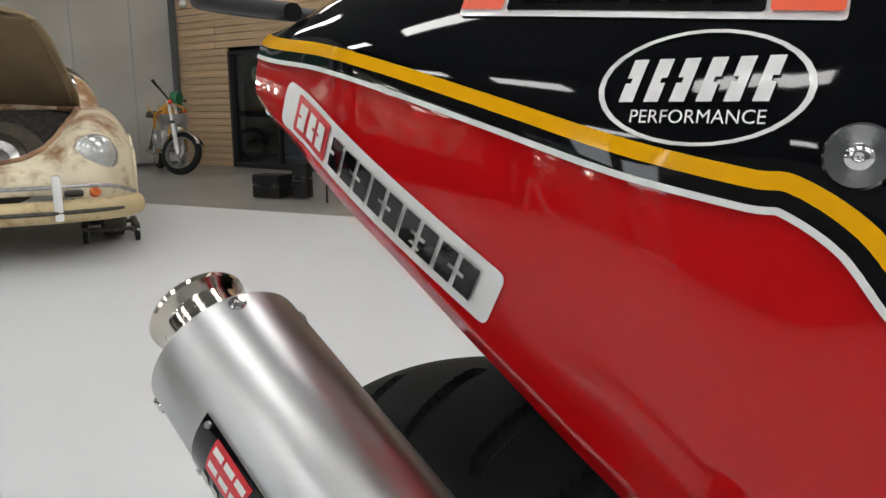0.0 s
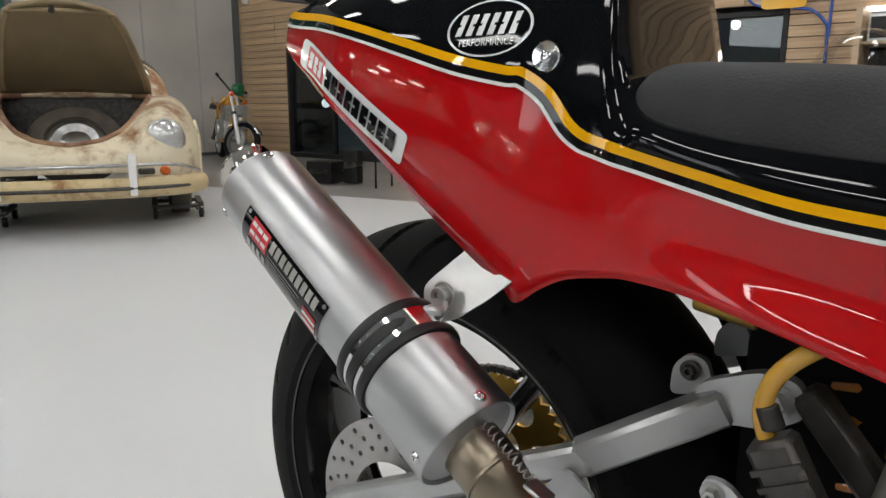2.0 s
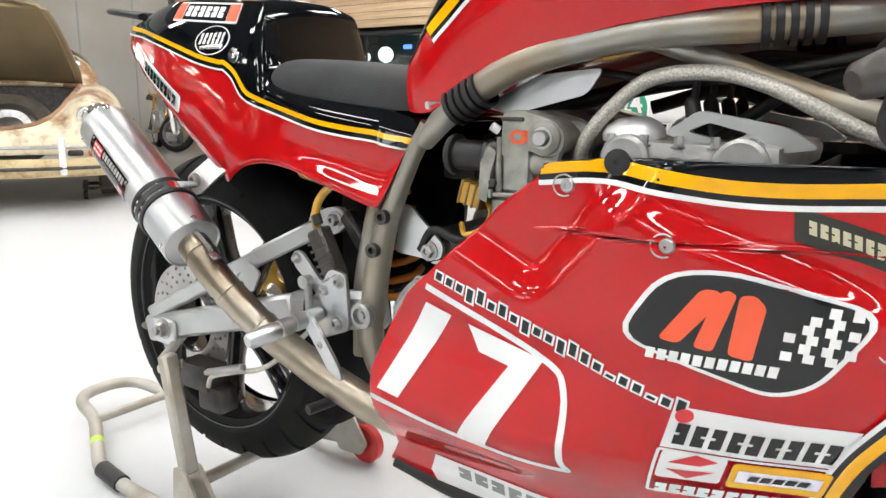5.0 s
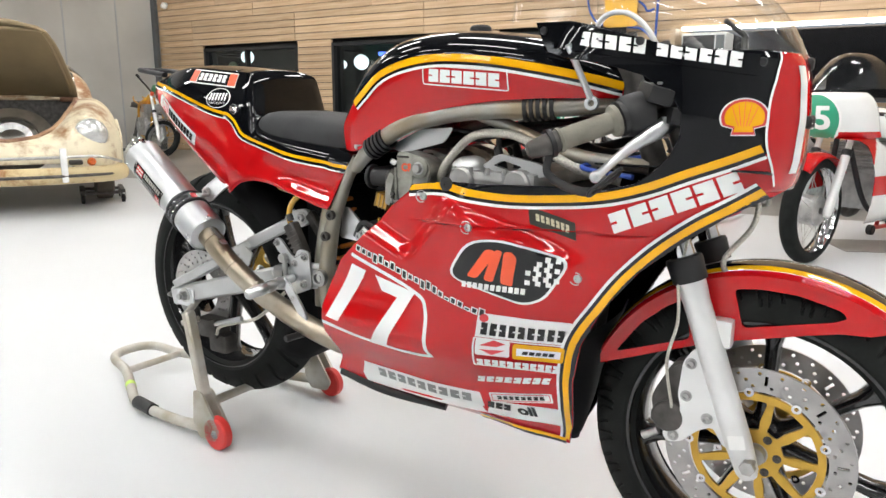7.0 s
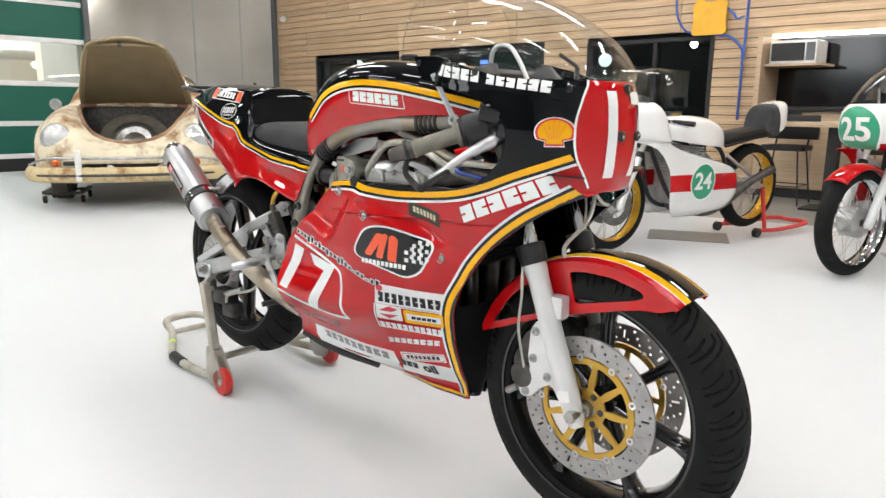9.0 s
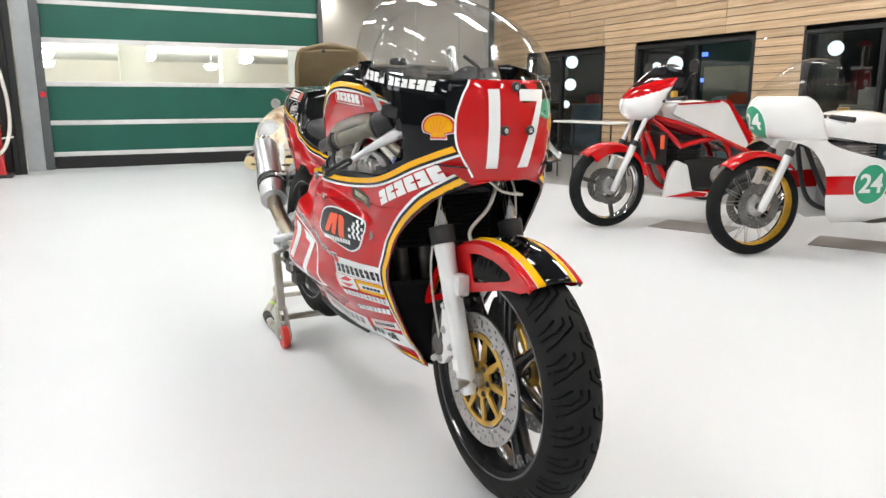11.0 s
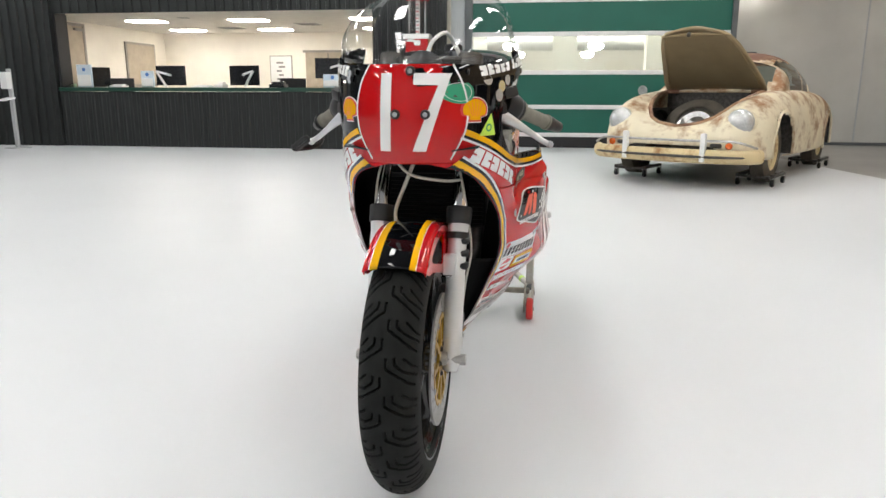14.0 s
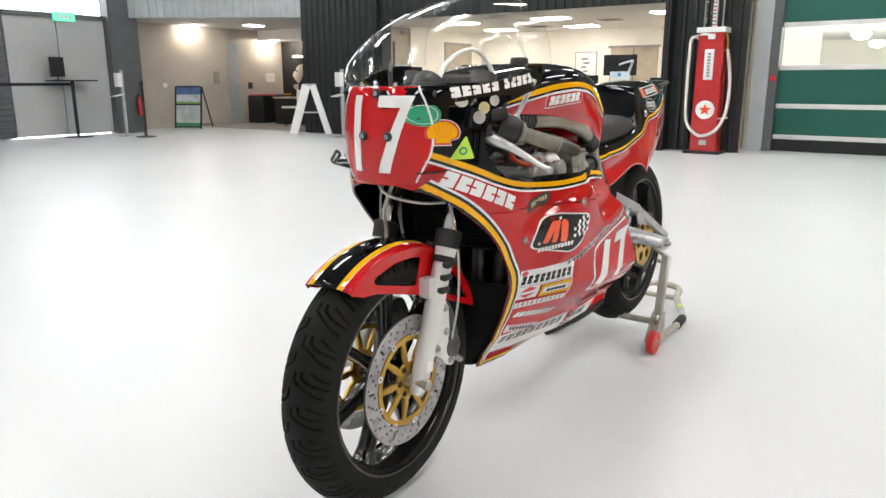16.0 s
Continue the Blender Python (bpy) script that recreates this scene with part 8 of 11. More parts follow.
    if sd < 0:
        bm = bmesh.new()
        lathe(bm, [(L * 0.835, 0.0185), (L * 0.835, 0.0225), (L * 0.865, 0.0225), (L * 0.865, 0.018)], a, b, 20)
        tube(bm, [b - d * (L * 0.15) + V(0, 0, -0.016), (1.108, -0.294, 0.792), (1.122, -0.296, 0.778), (1.150, -0.308, 0.770), (1.176, -0.326, 0.768), (1.196, -0.338, 0.769)], 0.0042, 12, flat=1.6)
        ends = [V(1.223, -0.298, 0.796), V(1.199, -0.340, 0.769)]
        e = (ends[1] - ends[0]).normalized()
        wv = e.cross(V(1, 0, -0.5)).normalized() * 0.0065
        loop = [ends[0] + wv, ends[0] - e * 0.004 + wv * 0.4, ends[0] - e * 0.004 - wv * 0.4, ends[0] - wv, ends[1] - wv, ends[1] + e * 0.004 - wv * 0.4, ends[1] + e * 0.004 + wv * 0.4, ends[1] + wv, ends[0] + wv]
        tube(bm, loop, 0.0030, 10, 1, flat=1.5)
        part("lever_guard", bm, SOFTBLACK, hbar, "black lever guard")
    bm = bmesh.new()
    rod(bm, V(1.128, sd * 0.176, 0.900), V(1.096, sd * 0.203, 0.985), 0.0055, 12)
    fs = part("fairing_stay", bm, ALU, bike, "alloy fairing stay")
    bm = bmesh.new()
    lathe(bm, [(-0.004, 0.0055), (-0.004, 0.0115), (0.004, 0.0115), (0.004, 0.0055)], (1.130, sd * 0.176, 0.893), (1.130, sd, 0.893), 20, close=True)
    part("stay_eye", bm, ALU, fs)
for pts, r, mt, lb in (
    ([(0.800, -0.115, 0.735), (0.812, -0.13, 0.762), (0.835, -0.13, 0.794), (0.882, -0.13, 0.831), (0.949, -0.13, 0.837), (0.999, -0.13, 0.824), (1.041, -0.13, 0.804), (1.10, -0.12, 0.775), (1.16, -0.10, 0.76)], 0.0082, BRAID, "braided oil hose"),
    ([(0.88, -0.11, 0.872), (0.95, -0.11, 0.848), (1.009, -0.11, 0.826), (1.091, -0.11, 0.800), (1.211, -0.105, 0.788)], 0.0125, FRAME, "grey frame brace tube"),
    ([(1.06, 0.06, 0.93), (1.035, 0.05, 1.00), (1.06, 0.03, 1.05), (1.11, 0.02, 1.055), (1.16, 0.0, 1.02), (1.20, 0.0, 0.95)], 0.005, WHITE, "pale cable loop behind the screen"),
    ([(1.36, 0.02, 0.80), (1.37, -0.02, 0.70), (1.33, -0.05, 0.63), (1.36, -0.03, 0.58)], 0.0045, BRAID, "brown cable below the nose"),
    ([(1.38, -0.04, 0.765), (1.385, 0.0, 0.73), (1.36, 0.07, 0.715), (1.30, 0.10, 0.71)], 0.0035, BRAID, "brown cable below the nose"),
    ([(0.66, 0.0, 0.785), (0.74, 0.0, 0.808), (0.806, 0.0, 0.822), (0.95, 0.0, 0.845), (1.15, -0.02, 0.87)], 0.011, SOFTBLACK, "thick black wiring loom"),
    ([(0.66, 0.06, 0.79), (0.80, 0.07, 0.832), (0.95, 0.06, 0.84), (1.05, 0.04, 0.80), (1.16, 0.03, 0.79)], 0.012, SOFTBLACK, "thick black wiring loom"),
    ([(0.80, 0.10, 0.80), (0.90, 0.11, 0.825), (1.0, 0.10, 0.80), (1.10, 0.11, 0.82), (1.18, 0.10, 0.86)], 0.010, SOFTBLACK, "black hose"),
    ([(0.93, -0.06, 0.76), (0.98, -0.07, 0.80), (1.03, -0.06, 0.83), (1.12, -0.03, 0.85)], 0.007, SOFTBLACK, "black hose"),
    ([(0.68, -0.05, 0.80), (0.78, -0.08, 0.84), (0.92, -0.09, 0.83), (1.12, -0.11, 0.86)], 0.005, SOFTBLACK, "black control cable"),
    ([(1.13, 0.16, 0.86), (1.10, 0.15, 0.80), (1.02, 0.14, 0.775), (0.95, 0.13, 0.78)], 0.006, material("orange_wire", (0.7, 0.08, 0.02), 0.4), "orange wire"),
    ([(1.18, -0.05, 0.80), (1.10, -0.13, 0.785), (1.20, -0.16, 0.775)], 0.0045, material("blue_wire", (0.03, 0.08, 0.4), 0.4), "blue wire"),
):
    bm = bmesh.new()
    tube(bm, pts, r, 10)
    part("cable" if r < 0.01 else "brace_tube", bm, mt, bike, lb)
bm = bmesh.new()
lathe(bm, [(0, 0.03), (0.05, 0.043), (0.058, 0.046), (0.058, 0.040), (0.052, 0)], (1.27, 0.0, 0.94), (1.20, 0, 0.975), 28)
part("tachometer", bm, SOFTBLACK, bike, "black round tachometer")
bm = bmesh.new()
rod(bm, (1.33, -0.03, 0.955), (1.33, -0.03, 1.0), 0.005, 10)
rod(bm, (1.33, -0.03, 1.0), (1.30, -0.05, 1.025), 0.004, 10)
tube(bm, [(1.39, -0.10, 0.90), (1.33, -0.06, 0.94), (1.24, -0.02, 0.93), (1.33, 0.06, 0.94), (1.40, 0.10, 0.90)], 0.006, 8)
part("nose_stay", bm, DARKSTEEL, bike, "dark nose stay")
bm = bmesh.new()
slab(bm, rounded([(0.66, 0.800), (0.74, 0.838), (0.82, 0.845), (0.80, 0.815), (0.70, 0.79)], 0.01), 0.003, Matrix.Translation(V(0, -0.10, 0)) @ pose(0, 0, 0, 90, 0, 0))
part("heat_shield", bm, ALU, bike, "dull alloy sheet under the tank")

# The wheels' line runs slightly across x: panels and frame reach further to the far side towards the rear, and the tail ends in a blunt point.
def far_side(v):
    c = 0.040 * min(1.0, max(0.0, (1.30 - v.x) / 1.20))
    return 2 * c * smoothstep((v.y + 0.10) / 0.20)


on_wheel = {fw, rw, *fw.children_recursive, *rw.children_recursive}
for ob in bike.children_recursive:
    if ob in on_wheel or ob.name.split(".")[0] in ("chain", "hugger", "front_mudguard", "side_skirt"):
        continue
    for v in ob.data.vertices:
        v.co.y += far_side(v.co)
        v.co.x -= 0.017 * smoothstep((-0.125 - v.co.x) / 0.065) * max(0.0, 1 - ((v.co.z - 0.912) / 0.045) ** 2)

# ---- paddock stand
stand = thing("paddock_stand", "silver tubular paddock stand on red wheels", "stand", at=(0.10, 0.038, 0), turn=-1.7)
for sd in (-1, 1):
    y = sd * 0.205
    bm = bmesh.new()
    beam(bm, (-0.045, y, 0.355), (0.0, y, 0.135), 0.026, 0.030, 0.005, (0, 1, 0))
    up = part("upright", bm, STANDM, stand, "square lifting upright")
    bm = bmesh.new()
    rod(bm, (-0.075, y, 0.318), (-0.04, y * 0.86, 0.330), 0.008, 12)
    rod(bm, (-0.055, y * 1.0, 0.345), (-0.075, y * 0.72, 0.372), 0.009, 12)
    part("hook", bm, STANDM, up, "swingarm hook")
    bm = bmesh.new()
    slab(bm, rounded([(-0.02, 0.15), (0.012, 0.15), (0.078, 0.055), (0.06, 0.025), (-0.005, 0.02), (-0.03, 0.06)], 0.008), 0.008, Matrix.Translation(V(0, y + 0.018, 0)) @ pose(0, 0, 0, 90, 0, 0))
    slab(bm, rounded([(-0.02, 0.15), (0.012, 0.15), (0.078, 0.055), (0.06, 0.025), (-0.005, 0.02), (-0.03, 0.06)], 0.008), 0.005, Matrix.Translation(V(0, y - 0.014, 0)) @ pose(0, 0, 0, 90, 0, 0))
    part("wheel_plate", bm, STANDM, stand, "welded wheel bracket")
    bm = bmesh.new()
    lathe(bm, [(-0.013, 0.010), (-0.013, 0.040), (-0.009, 0.0445), (0.009, 0.0445), (0.013, 0.040), (0.013, 0.010)], (0.055, y + sd * 0.006, 0.0445), (0.055, y + 1, 0.0445), 32)
    wh = part("stand_wheel", bm, REDWHEEL, stand, "red polyurethane wheel")
    bm = bmesh.new()
    bolt(bm, (0.055, y + sd * 0.018, 0.0445), (0, sd, 0), 0.008, 0.006)
    part("wheel_bolt", bm, STEEL, wh)
bm = bmesh.new()
half = [(0.02, 0.205, 0.045), (-0.12, 0.203, 0.028), (-0.26, 0.198, 0.022), (-0.345, 0.190, 0.024), (-0.375, 0.180, 0.027), (-0.435, 0.150, 0.034), (-0.54, 0.100, 0.046), (-0.625, 0.082, 0.055), (-0.662, 0.060, 0.058), (-0.676, 0.025, 0.060)]
tube(bm, [(x, -y, z) for x, y, z in half] + half[::-1], 0.0145, 14, 6)
part("handle_loop", bm, STANDM, stand, "bent tube handle loop")
bm = bmesh.new()
rod(bm, (-0.535, -0.100, 0.046), (-0.535, 0.100, 0.046), 0.011, 14)
part("cross_tube", bm, STANDM, stand)
bm = bmesh.new()
rod(bm, (-0.015, -0.205, 0.10), (-0.015, 0.205, 0.10), 0.012, 14)
part("cross_tube", bm, STANDM, stand)
for y in (-1, 1):
    bm = bmesh.new()
    rod(bm, (-0.34, 0.1905 * y, 0.0235), (-0.25, 0.1985 * y, 0.0225), 0.0185, 14)
    part("foot_rubber", bm, SOFTBLACK, stand, "black rubber foot sleeve")
    bm = bmesh.new()
    rod(bm, (-0.430, 0.1525 * y, 0.0335), (-0.450, 0.1425 * y, 0.0357), 0.0154, 14)
    part("tape", bm, LIME, stand, "yellow-green tape")


# ---------------------------------------------------------------- rusty coupe on dollies
def rusty(name, cream, rust, lo=0.50, hi=0.62, scale=3.2, rough=0.55):
    m = material(name, cream, rough, var=0.10, scale=2.2, bump=0.2, bscale=60, rvar=0.2)
    nt = m.node_tree
    b = nt.nodes["Principled BSDF"]
    co = nt.nodes.new("ShaderNodeTexCoord")
    n = nt.nodes.new("ShaderNodeTexNoise")
    n.inputs["Scale"].default_value, n.inputs["Detail"].default_value, n.inputs["Roughness"].default_value = scale, 9, 0.66
    nt.links.new(co.outputs["Object"], n.inputs["Vector"])
    sep, ma, mul = nt.nodes.new("ShaderNodeSeparateXYZ"), nt.nodes.new("ShaderNodeMath"), nt.nodes.new("ShaderNodeMath")
    nt.links.new(co.outputs["Object"], sep.inputs[0])
    mul.operation, ma.operation = "MULTIPLY_ADD", "ADD"
    mul.inputs[1].default_value, mul.inputs[2].default_value = 0.16, -0.10
    nt.links.new(sep.outputs["Z"], mul.inputs[0])
    nt.links.new(mul.outputs[0], ma.inputs[0])
    nt.links.new(n.outputs["Fac"], ma.inputs[1])
    r = nt.nodes.new("ShaderNodeValToRGB")
    r.color_ramp.elements[0].position, r.color_ramp.elements[1].position = lo, hi
    r.color_ramp.elements[0].color, r.color_ramp.elements[1].color = (0, 0, 0, 1), (1, 1, 1, 1)
    nt.links.new(ma.outputs[0], r.inputs[0])
    mx = nt.nodes.new("ShaderNodeMix")
    mx.data_type = "RGBA"
    src = b.inputs["Base Color"].links[0].from_socket
    nt.links.new(r.outputs[0], mx.inputs[0])
    nt.links.new(src, mx.inputs[6])
    mx.inputs[7].default_value = (*rust, 1)
    nt.links.new(mx.outputs[2], b.inputs["Base Color"])
    return m


CARP = rusty("weathered_cream_paint", (0.72, 0.65, 0.48), (0.26, 0.12, 0.04), 0.455, 0.65, 4.2)
CARROOF = rusty("rusted_roof_paint", (0.36, 0.22, 0.12), (0.16, 0.07, 0.04), 0.40, 0.6)
BUMPERM = rusty("bumper_cream_paint", (0.62, 0.50, 0.28), (0.30, 0.15, 0.05), 0.44, 0.62, 7)
TAN = material("tan_hood_lining", (0.25, 0.19, 0.105), 0.6, var=0.16, scale=2.5, bump=0.15, bscale=80)
LENS = material("ribbed_lamp_glass", (0.55, 0.56, 0.55), 0.12, metal=0.4, var=0.12, scale=60, bump=0.4, bscale=90, coat=1.0)
GREYCHROME = material("dull_chrome", (0.42, 0.42, 0.41), 0.3, metal=1.0, var=0.2, scale=20)
OLDTYRE = material("aged_tyre", (0.07, 0.06, 0.045), 0.75, var=0.2, scale=12, bump=0.3)
OLDDISC = material("worn_disc_steel", (0.16, 0.16, 0.155), 0.42, metal=0.8, var=0.2, scale=20)
CARGLASS = glass("car_window_glass", (0.75, 0.80, 0.78), 0.0, 0.14)
car = thing("vintage_coupe", "rusty cream vintage coupe with raised bonnet, on wheel dollies", "car", at=(-5.69, 2.355, 0.0), turn=-29.8)
CB = [  # X, half width, sill z, side z, crown of the wing z, middle z
    (1.84, 0.40, 0.40, 0.43, 0.470, 0.470), (1.81, 0.58, 0.345, 0.43, 0.520, 0.520), (1.74, 0.68, 0.31, 0.45, 0.630, 0.560), (1.64, 0.745, 0.285, 0.48, 0.735, 0.615), (1.50, 0.79, 0.27, 0.50, 0.795, 0.670), (1.32, 0.815, 0.26, 0.53, 0.835, 0.735), (1.05, 0.83, 0.26, 0.56, 0.870, 0.800),
    (0.62, 0.83, 0.26, 0.57, 0.900, 0.900), (0.20, 0.83, 0.25, 0.57, 0.91, 0.92), (-0.40, 0.84, 0.25, 0.57, 0.90, 0.92), (-0.95, 0.83, 0.26, 0.56, 0.86, 0.90), (-1.40, 0.78, 0.28, 0.54, 0.75, 0.79), (-1.75, 0.62, 0.33, 0.50, 0.61, 0.63), (-1.97, 0.32, 0.40, 0.46, 0.50, 0.50)]


def car_open(x):
    return float(np.interp(x, [0.64, 0.68, 1.0, 1.25, 1.45, 1.60, 1.68, 1.715], [0.0, 0.49, 0.475, 0.43, 0.37, 0.28, 0.16, 0.0]))


def car_top(q, u):
    """Height over the ground at the fraction u of the half width."""
    X, w, zs, zw, zf, zm = q
    d = 0.70 - abs(u)
    wing = math.exp(-(d / (0.20 if d > 0 else 0.30)) ** 2)
    top = zm + (zf - zm) * wing
    e = max(0.0, (abs(u) - 0.70) / 0.30)
    return zw + (top - zw) * math.sqrt(max(0.0, 1 - e**2.4))


bm = bmesh.new()
rows = []
for q in table_rows(CB, 10):
    X, w, zs, zw, zf, zm = q
    row = [V(X, w * u, car_top(q, u)) for u in [math.copysign(abs(t) ** 0.8, t) for t in np.linspace(-1, 1, 71)]]
    lower = lambda s: [V(X, s * w, zw - (zw - zs) * f) for f in (0.12, 0.24, 0.36, 0.48, 0.6, 0.72, 0.84)] + [V(X, s * w * 0.97, zs + 0.01), V(X, s * w * 0.90, zs)]  # noqa: E731
    rows.append(lower(-1)[::-1] + row + lower(1))
sheet(bm, rows)
bm.faces.new([bm.verts.new(p) for p in rows[0]])
bm.faces.new([bm.verts.new(p) for p in rows[-1]])
kill = []
for f in bm.faces:
    c = f.calc_center_median()
    if c.z > 0.50 and abs(c.y) < car_open(c.x):
        kill.append(f)
    elif abs(c.y) > 0.5 and min(math.hypot(c.x - 1.05, c.z - 0.37), math.hypot(c.x + 1.05, c.z - 0.34)) < 0.335:
        kill.append(f)
bmesh.ops.delete(bm, geom=kill, context="FACES")
bmesh.ops.remove_doubles(bm, verts=bm.verts, dist=1e-4)
body = part("body", bm, CARP, car, "rust-stained cream body shell", sharp=60)
body.modifiers.new("thickness", "SOLIDIFY").thickness = 0.012
# rolled gutter round the boot opening and lips round the wheel arches
QT = table_rows(CB, 10)


def car_z(x, y):
    q = min(QT, key=lambda r: abs(r[0] - x))
    return car_top(q, min(1.0, abs(y) / q[1]))


bm = bmesh.new()
xs_ = list(np.linspace(0.67, 1.71, 28))
rim_pts = [V(x, car_open(x) + 0.012, car_z(x, car_open(x) + 0.012) - 0.004) for x in xs_]
tube(bm, rim_pts + [V(p.x, -p.y, p.z) for p in rim_pts[::-1]], 0.022, 8, 2)
part("boot_gutter", bm, CARROOF, body, "rusty rolled gutter round the open boot")
for X, zc in ((1.05, 0.37), (-1.05, 0.34)):
    for sd in (-1, 1):
        bm = bmesh.new()
        pts = []
        for a in np.linspace(-0.25, math.pi + 0.25, 25):
            x, z = X + 0.337 * math.cos(a), zc + 0.337 * math.sin(a)
            w = float(np.interp(x, [q[0] for q in CB[::-1]], [q[1] for q in CB[::-1]]))
            q = min(QT, key=lambda r: abs(r[0] - x))
            e = max(0.0, min(1.0, (z - q[3]) / max(0.05, q[4] - q[3])))
            pts.append(V(x, sd * w * (0.70 + 0.30 * (1 - e**2) ** (1 / 2.4) if e > 0 else 1.0), max(z, q[2])))
        tube(bm, pts, 0.014, 8, 2)
        part("arch_lip", bm, CARP, body, "rolled wheel arch lip")
        bm = bmesh.new()
        sheet(bm, [[p, V(p.x, sd * 0.42, p.z)] for p in pts])
        part("arch_liner", bm, DARKSTEEL, body, "dark wheel arch")
bm = bmesh.new()
rows = []
GH = [(0.62, 0.905, 0.65, 0.63), (0.50, 1.02, 0.65, 0.60), (0.32, 1.19, 0.65, 0.56), (0.12, 1.285, 0.64, 0.54), (-0.15, 1.315, 0.63, 0.52), (-0.45, 1.29, 0.62, 0.50), (-0.80, 1.19, 0.60, 0.46), (-1.10, 1.03, 0.56, 0.40), (-1.32, 0.86, 0.50, 0.34)]
for X, zt, wb, wt in table_rows(GH, 6):
    row = []
    for k in range(29):
        a = -math.pi / 2 + math.pi * k / 28
        c, sn = math.cos(a), math.sin(a)
        z0 = 0.88
        row.append(V(X, (wt + (wb - wt) * (1 - c)) * math.copysign(abs(sn) ** 0.7, sn), z0 + max(0.02, zt - z0) * abs(c) ** 0.55))
    rows.append(row)
sheet(bm, rows)
for f in bm.faces:
    c = f.calc_center_median()
    side = abs(c.y) > 0.455 and c.z > 0.93 and c.z < 1.20
    win = (side and (-0.40 < c.x < 0.27 or -0.95 < c.x < -0.47)) or (0.30 < c.x < 0.60 and abs(c.y) < 0.50 and c.z > 0.93) or (-1.18 < c.x < -0.78 and abs(c.y) < 0.36)
    f.material_index = 1 if win else (2 if c.z > 1.22 else 0)
part("cabin", bm, [CARP, CARGLASS, CARROOF], car, "rounded cabin with rusted roof and glazing", sharp=60)
# bonnet standing open
bm = bmesh.new()
rows = []
for t in np.linspace(0, 1, 22):
    w = float(np.interp(t, [0, 0.12, 0.4, 0.7, 0.88, 0.96, 1.0], [0.52, 0.515, 0.452, 0.388, 0.33, 0.265, 0.15]))
    X = 0.64 + 0.82 * t + 0.03 * math.sin(t * 3.14)
    z = 0.905 + 0.56 * t + 0.04 * math.sin(t * 3.14)
    rows.append([V(X - 0.05 * (1 - abs(q) ** 2.2) + 0.02, w * q, z + 0.03 * (1 - abs(q) ** 2)) for q in np.linspace(-1, 1, 25)])
sheet(bm, rows)
hood = part("bonnet", bm, [TAN, CARP], car, "raised bonnet with tan underside", sharp=60)
s = hood.modifiers.new("thickness", "SOLIDIFY")
s.thickness, s.offset = 0.03, 0
bm = bmesh.new()
edge = [r[1] + V(0.02, 0.01, 0) for r in rows[1:-2]] + [r[-2] + V(0.02, -0.01, 0) for r in rows[1:-2]][::-1]
tube(bm, edge, 0.014, 8, 2)
part("bonnet_rim", bm, TAN, hood, "pressed rim of the bonnet")
bm = bmesh.new()
rod(bm, rows[-2][10] + V(0.02, 0, -0.03), rows[-2][10] + V(0.05, 0, -0.05), 0.02, 12)
part("bonnet_latch", bm, DARKSTEEL, hood)
# boot tub and spare wheel
bm = bmesh.new()
box(bm, (0.62, -0.50, 0.42), (1.58, 0.50, 0.44))
box(bm, (0.60, -0.52, 0.42), (0.63, 0.52, 0.88))
for y in (-0.5, 0.48):
    box(bm, (0.62, y, 0.42), (1.60, y + 0.02, 0.72))
part("boot_tub", bm, DARKSTEEL, car, "dark open front boot")
sp = part("spare_wheel", lathe(bmesh.new(), [(-0.07, 0.20), (-0.075, 0.27), (-0.05, 0.31), (0.05, 0.31), (0.075, 0.27), (0.07, 0.20), (0.05, 0.19), (-0.05, 0.19)], (1.17, 0, 0.55), (1.17 + 0.62, 0, 0.55 + 0.55), 40, close=True), OLDTYRE, car, "dusty spare tyre lying in the boot")
bm = bmesh.new()
lathe(bm, [(0.045, 0.19), (0.05, 0.17), (0.055, 0.15), (0.03, 0.10), (0.05, 0.06), (0.05, 0)], (1.17, 0, 0.55), (1.17 + 0.62, 0, 0.55 + 0.55), 36)
part("spare_rim", bm, GREYCHROME, sp, "dull steel rim")
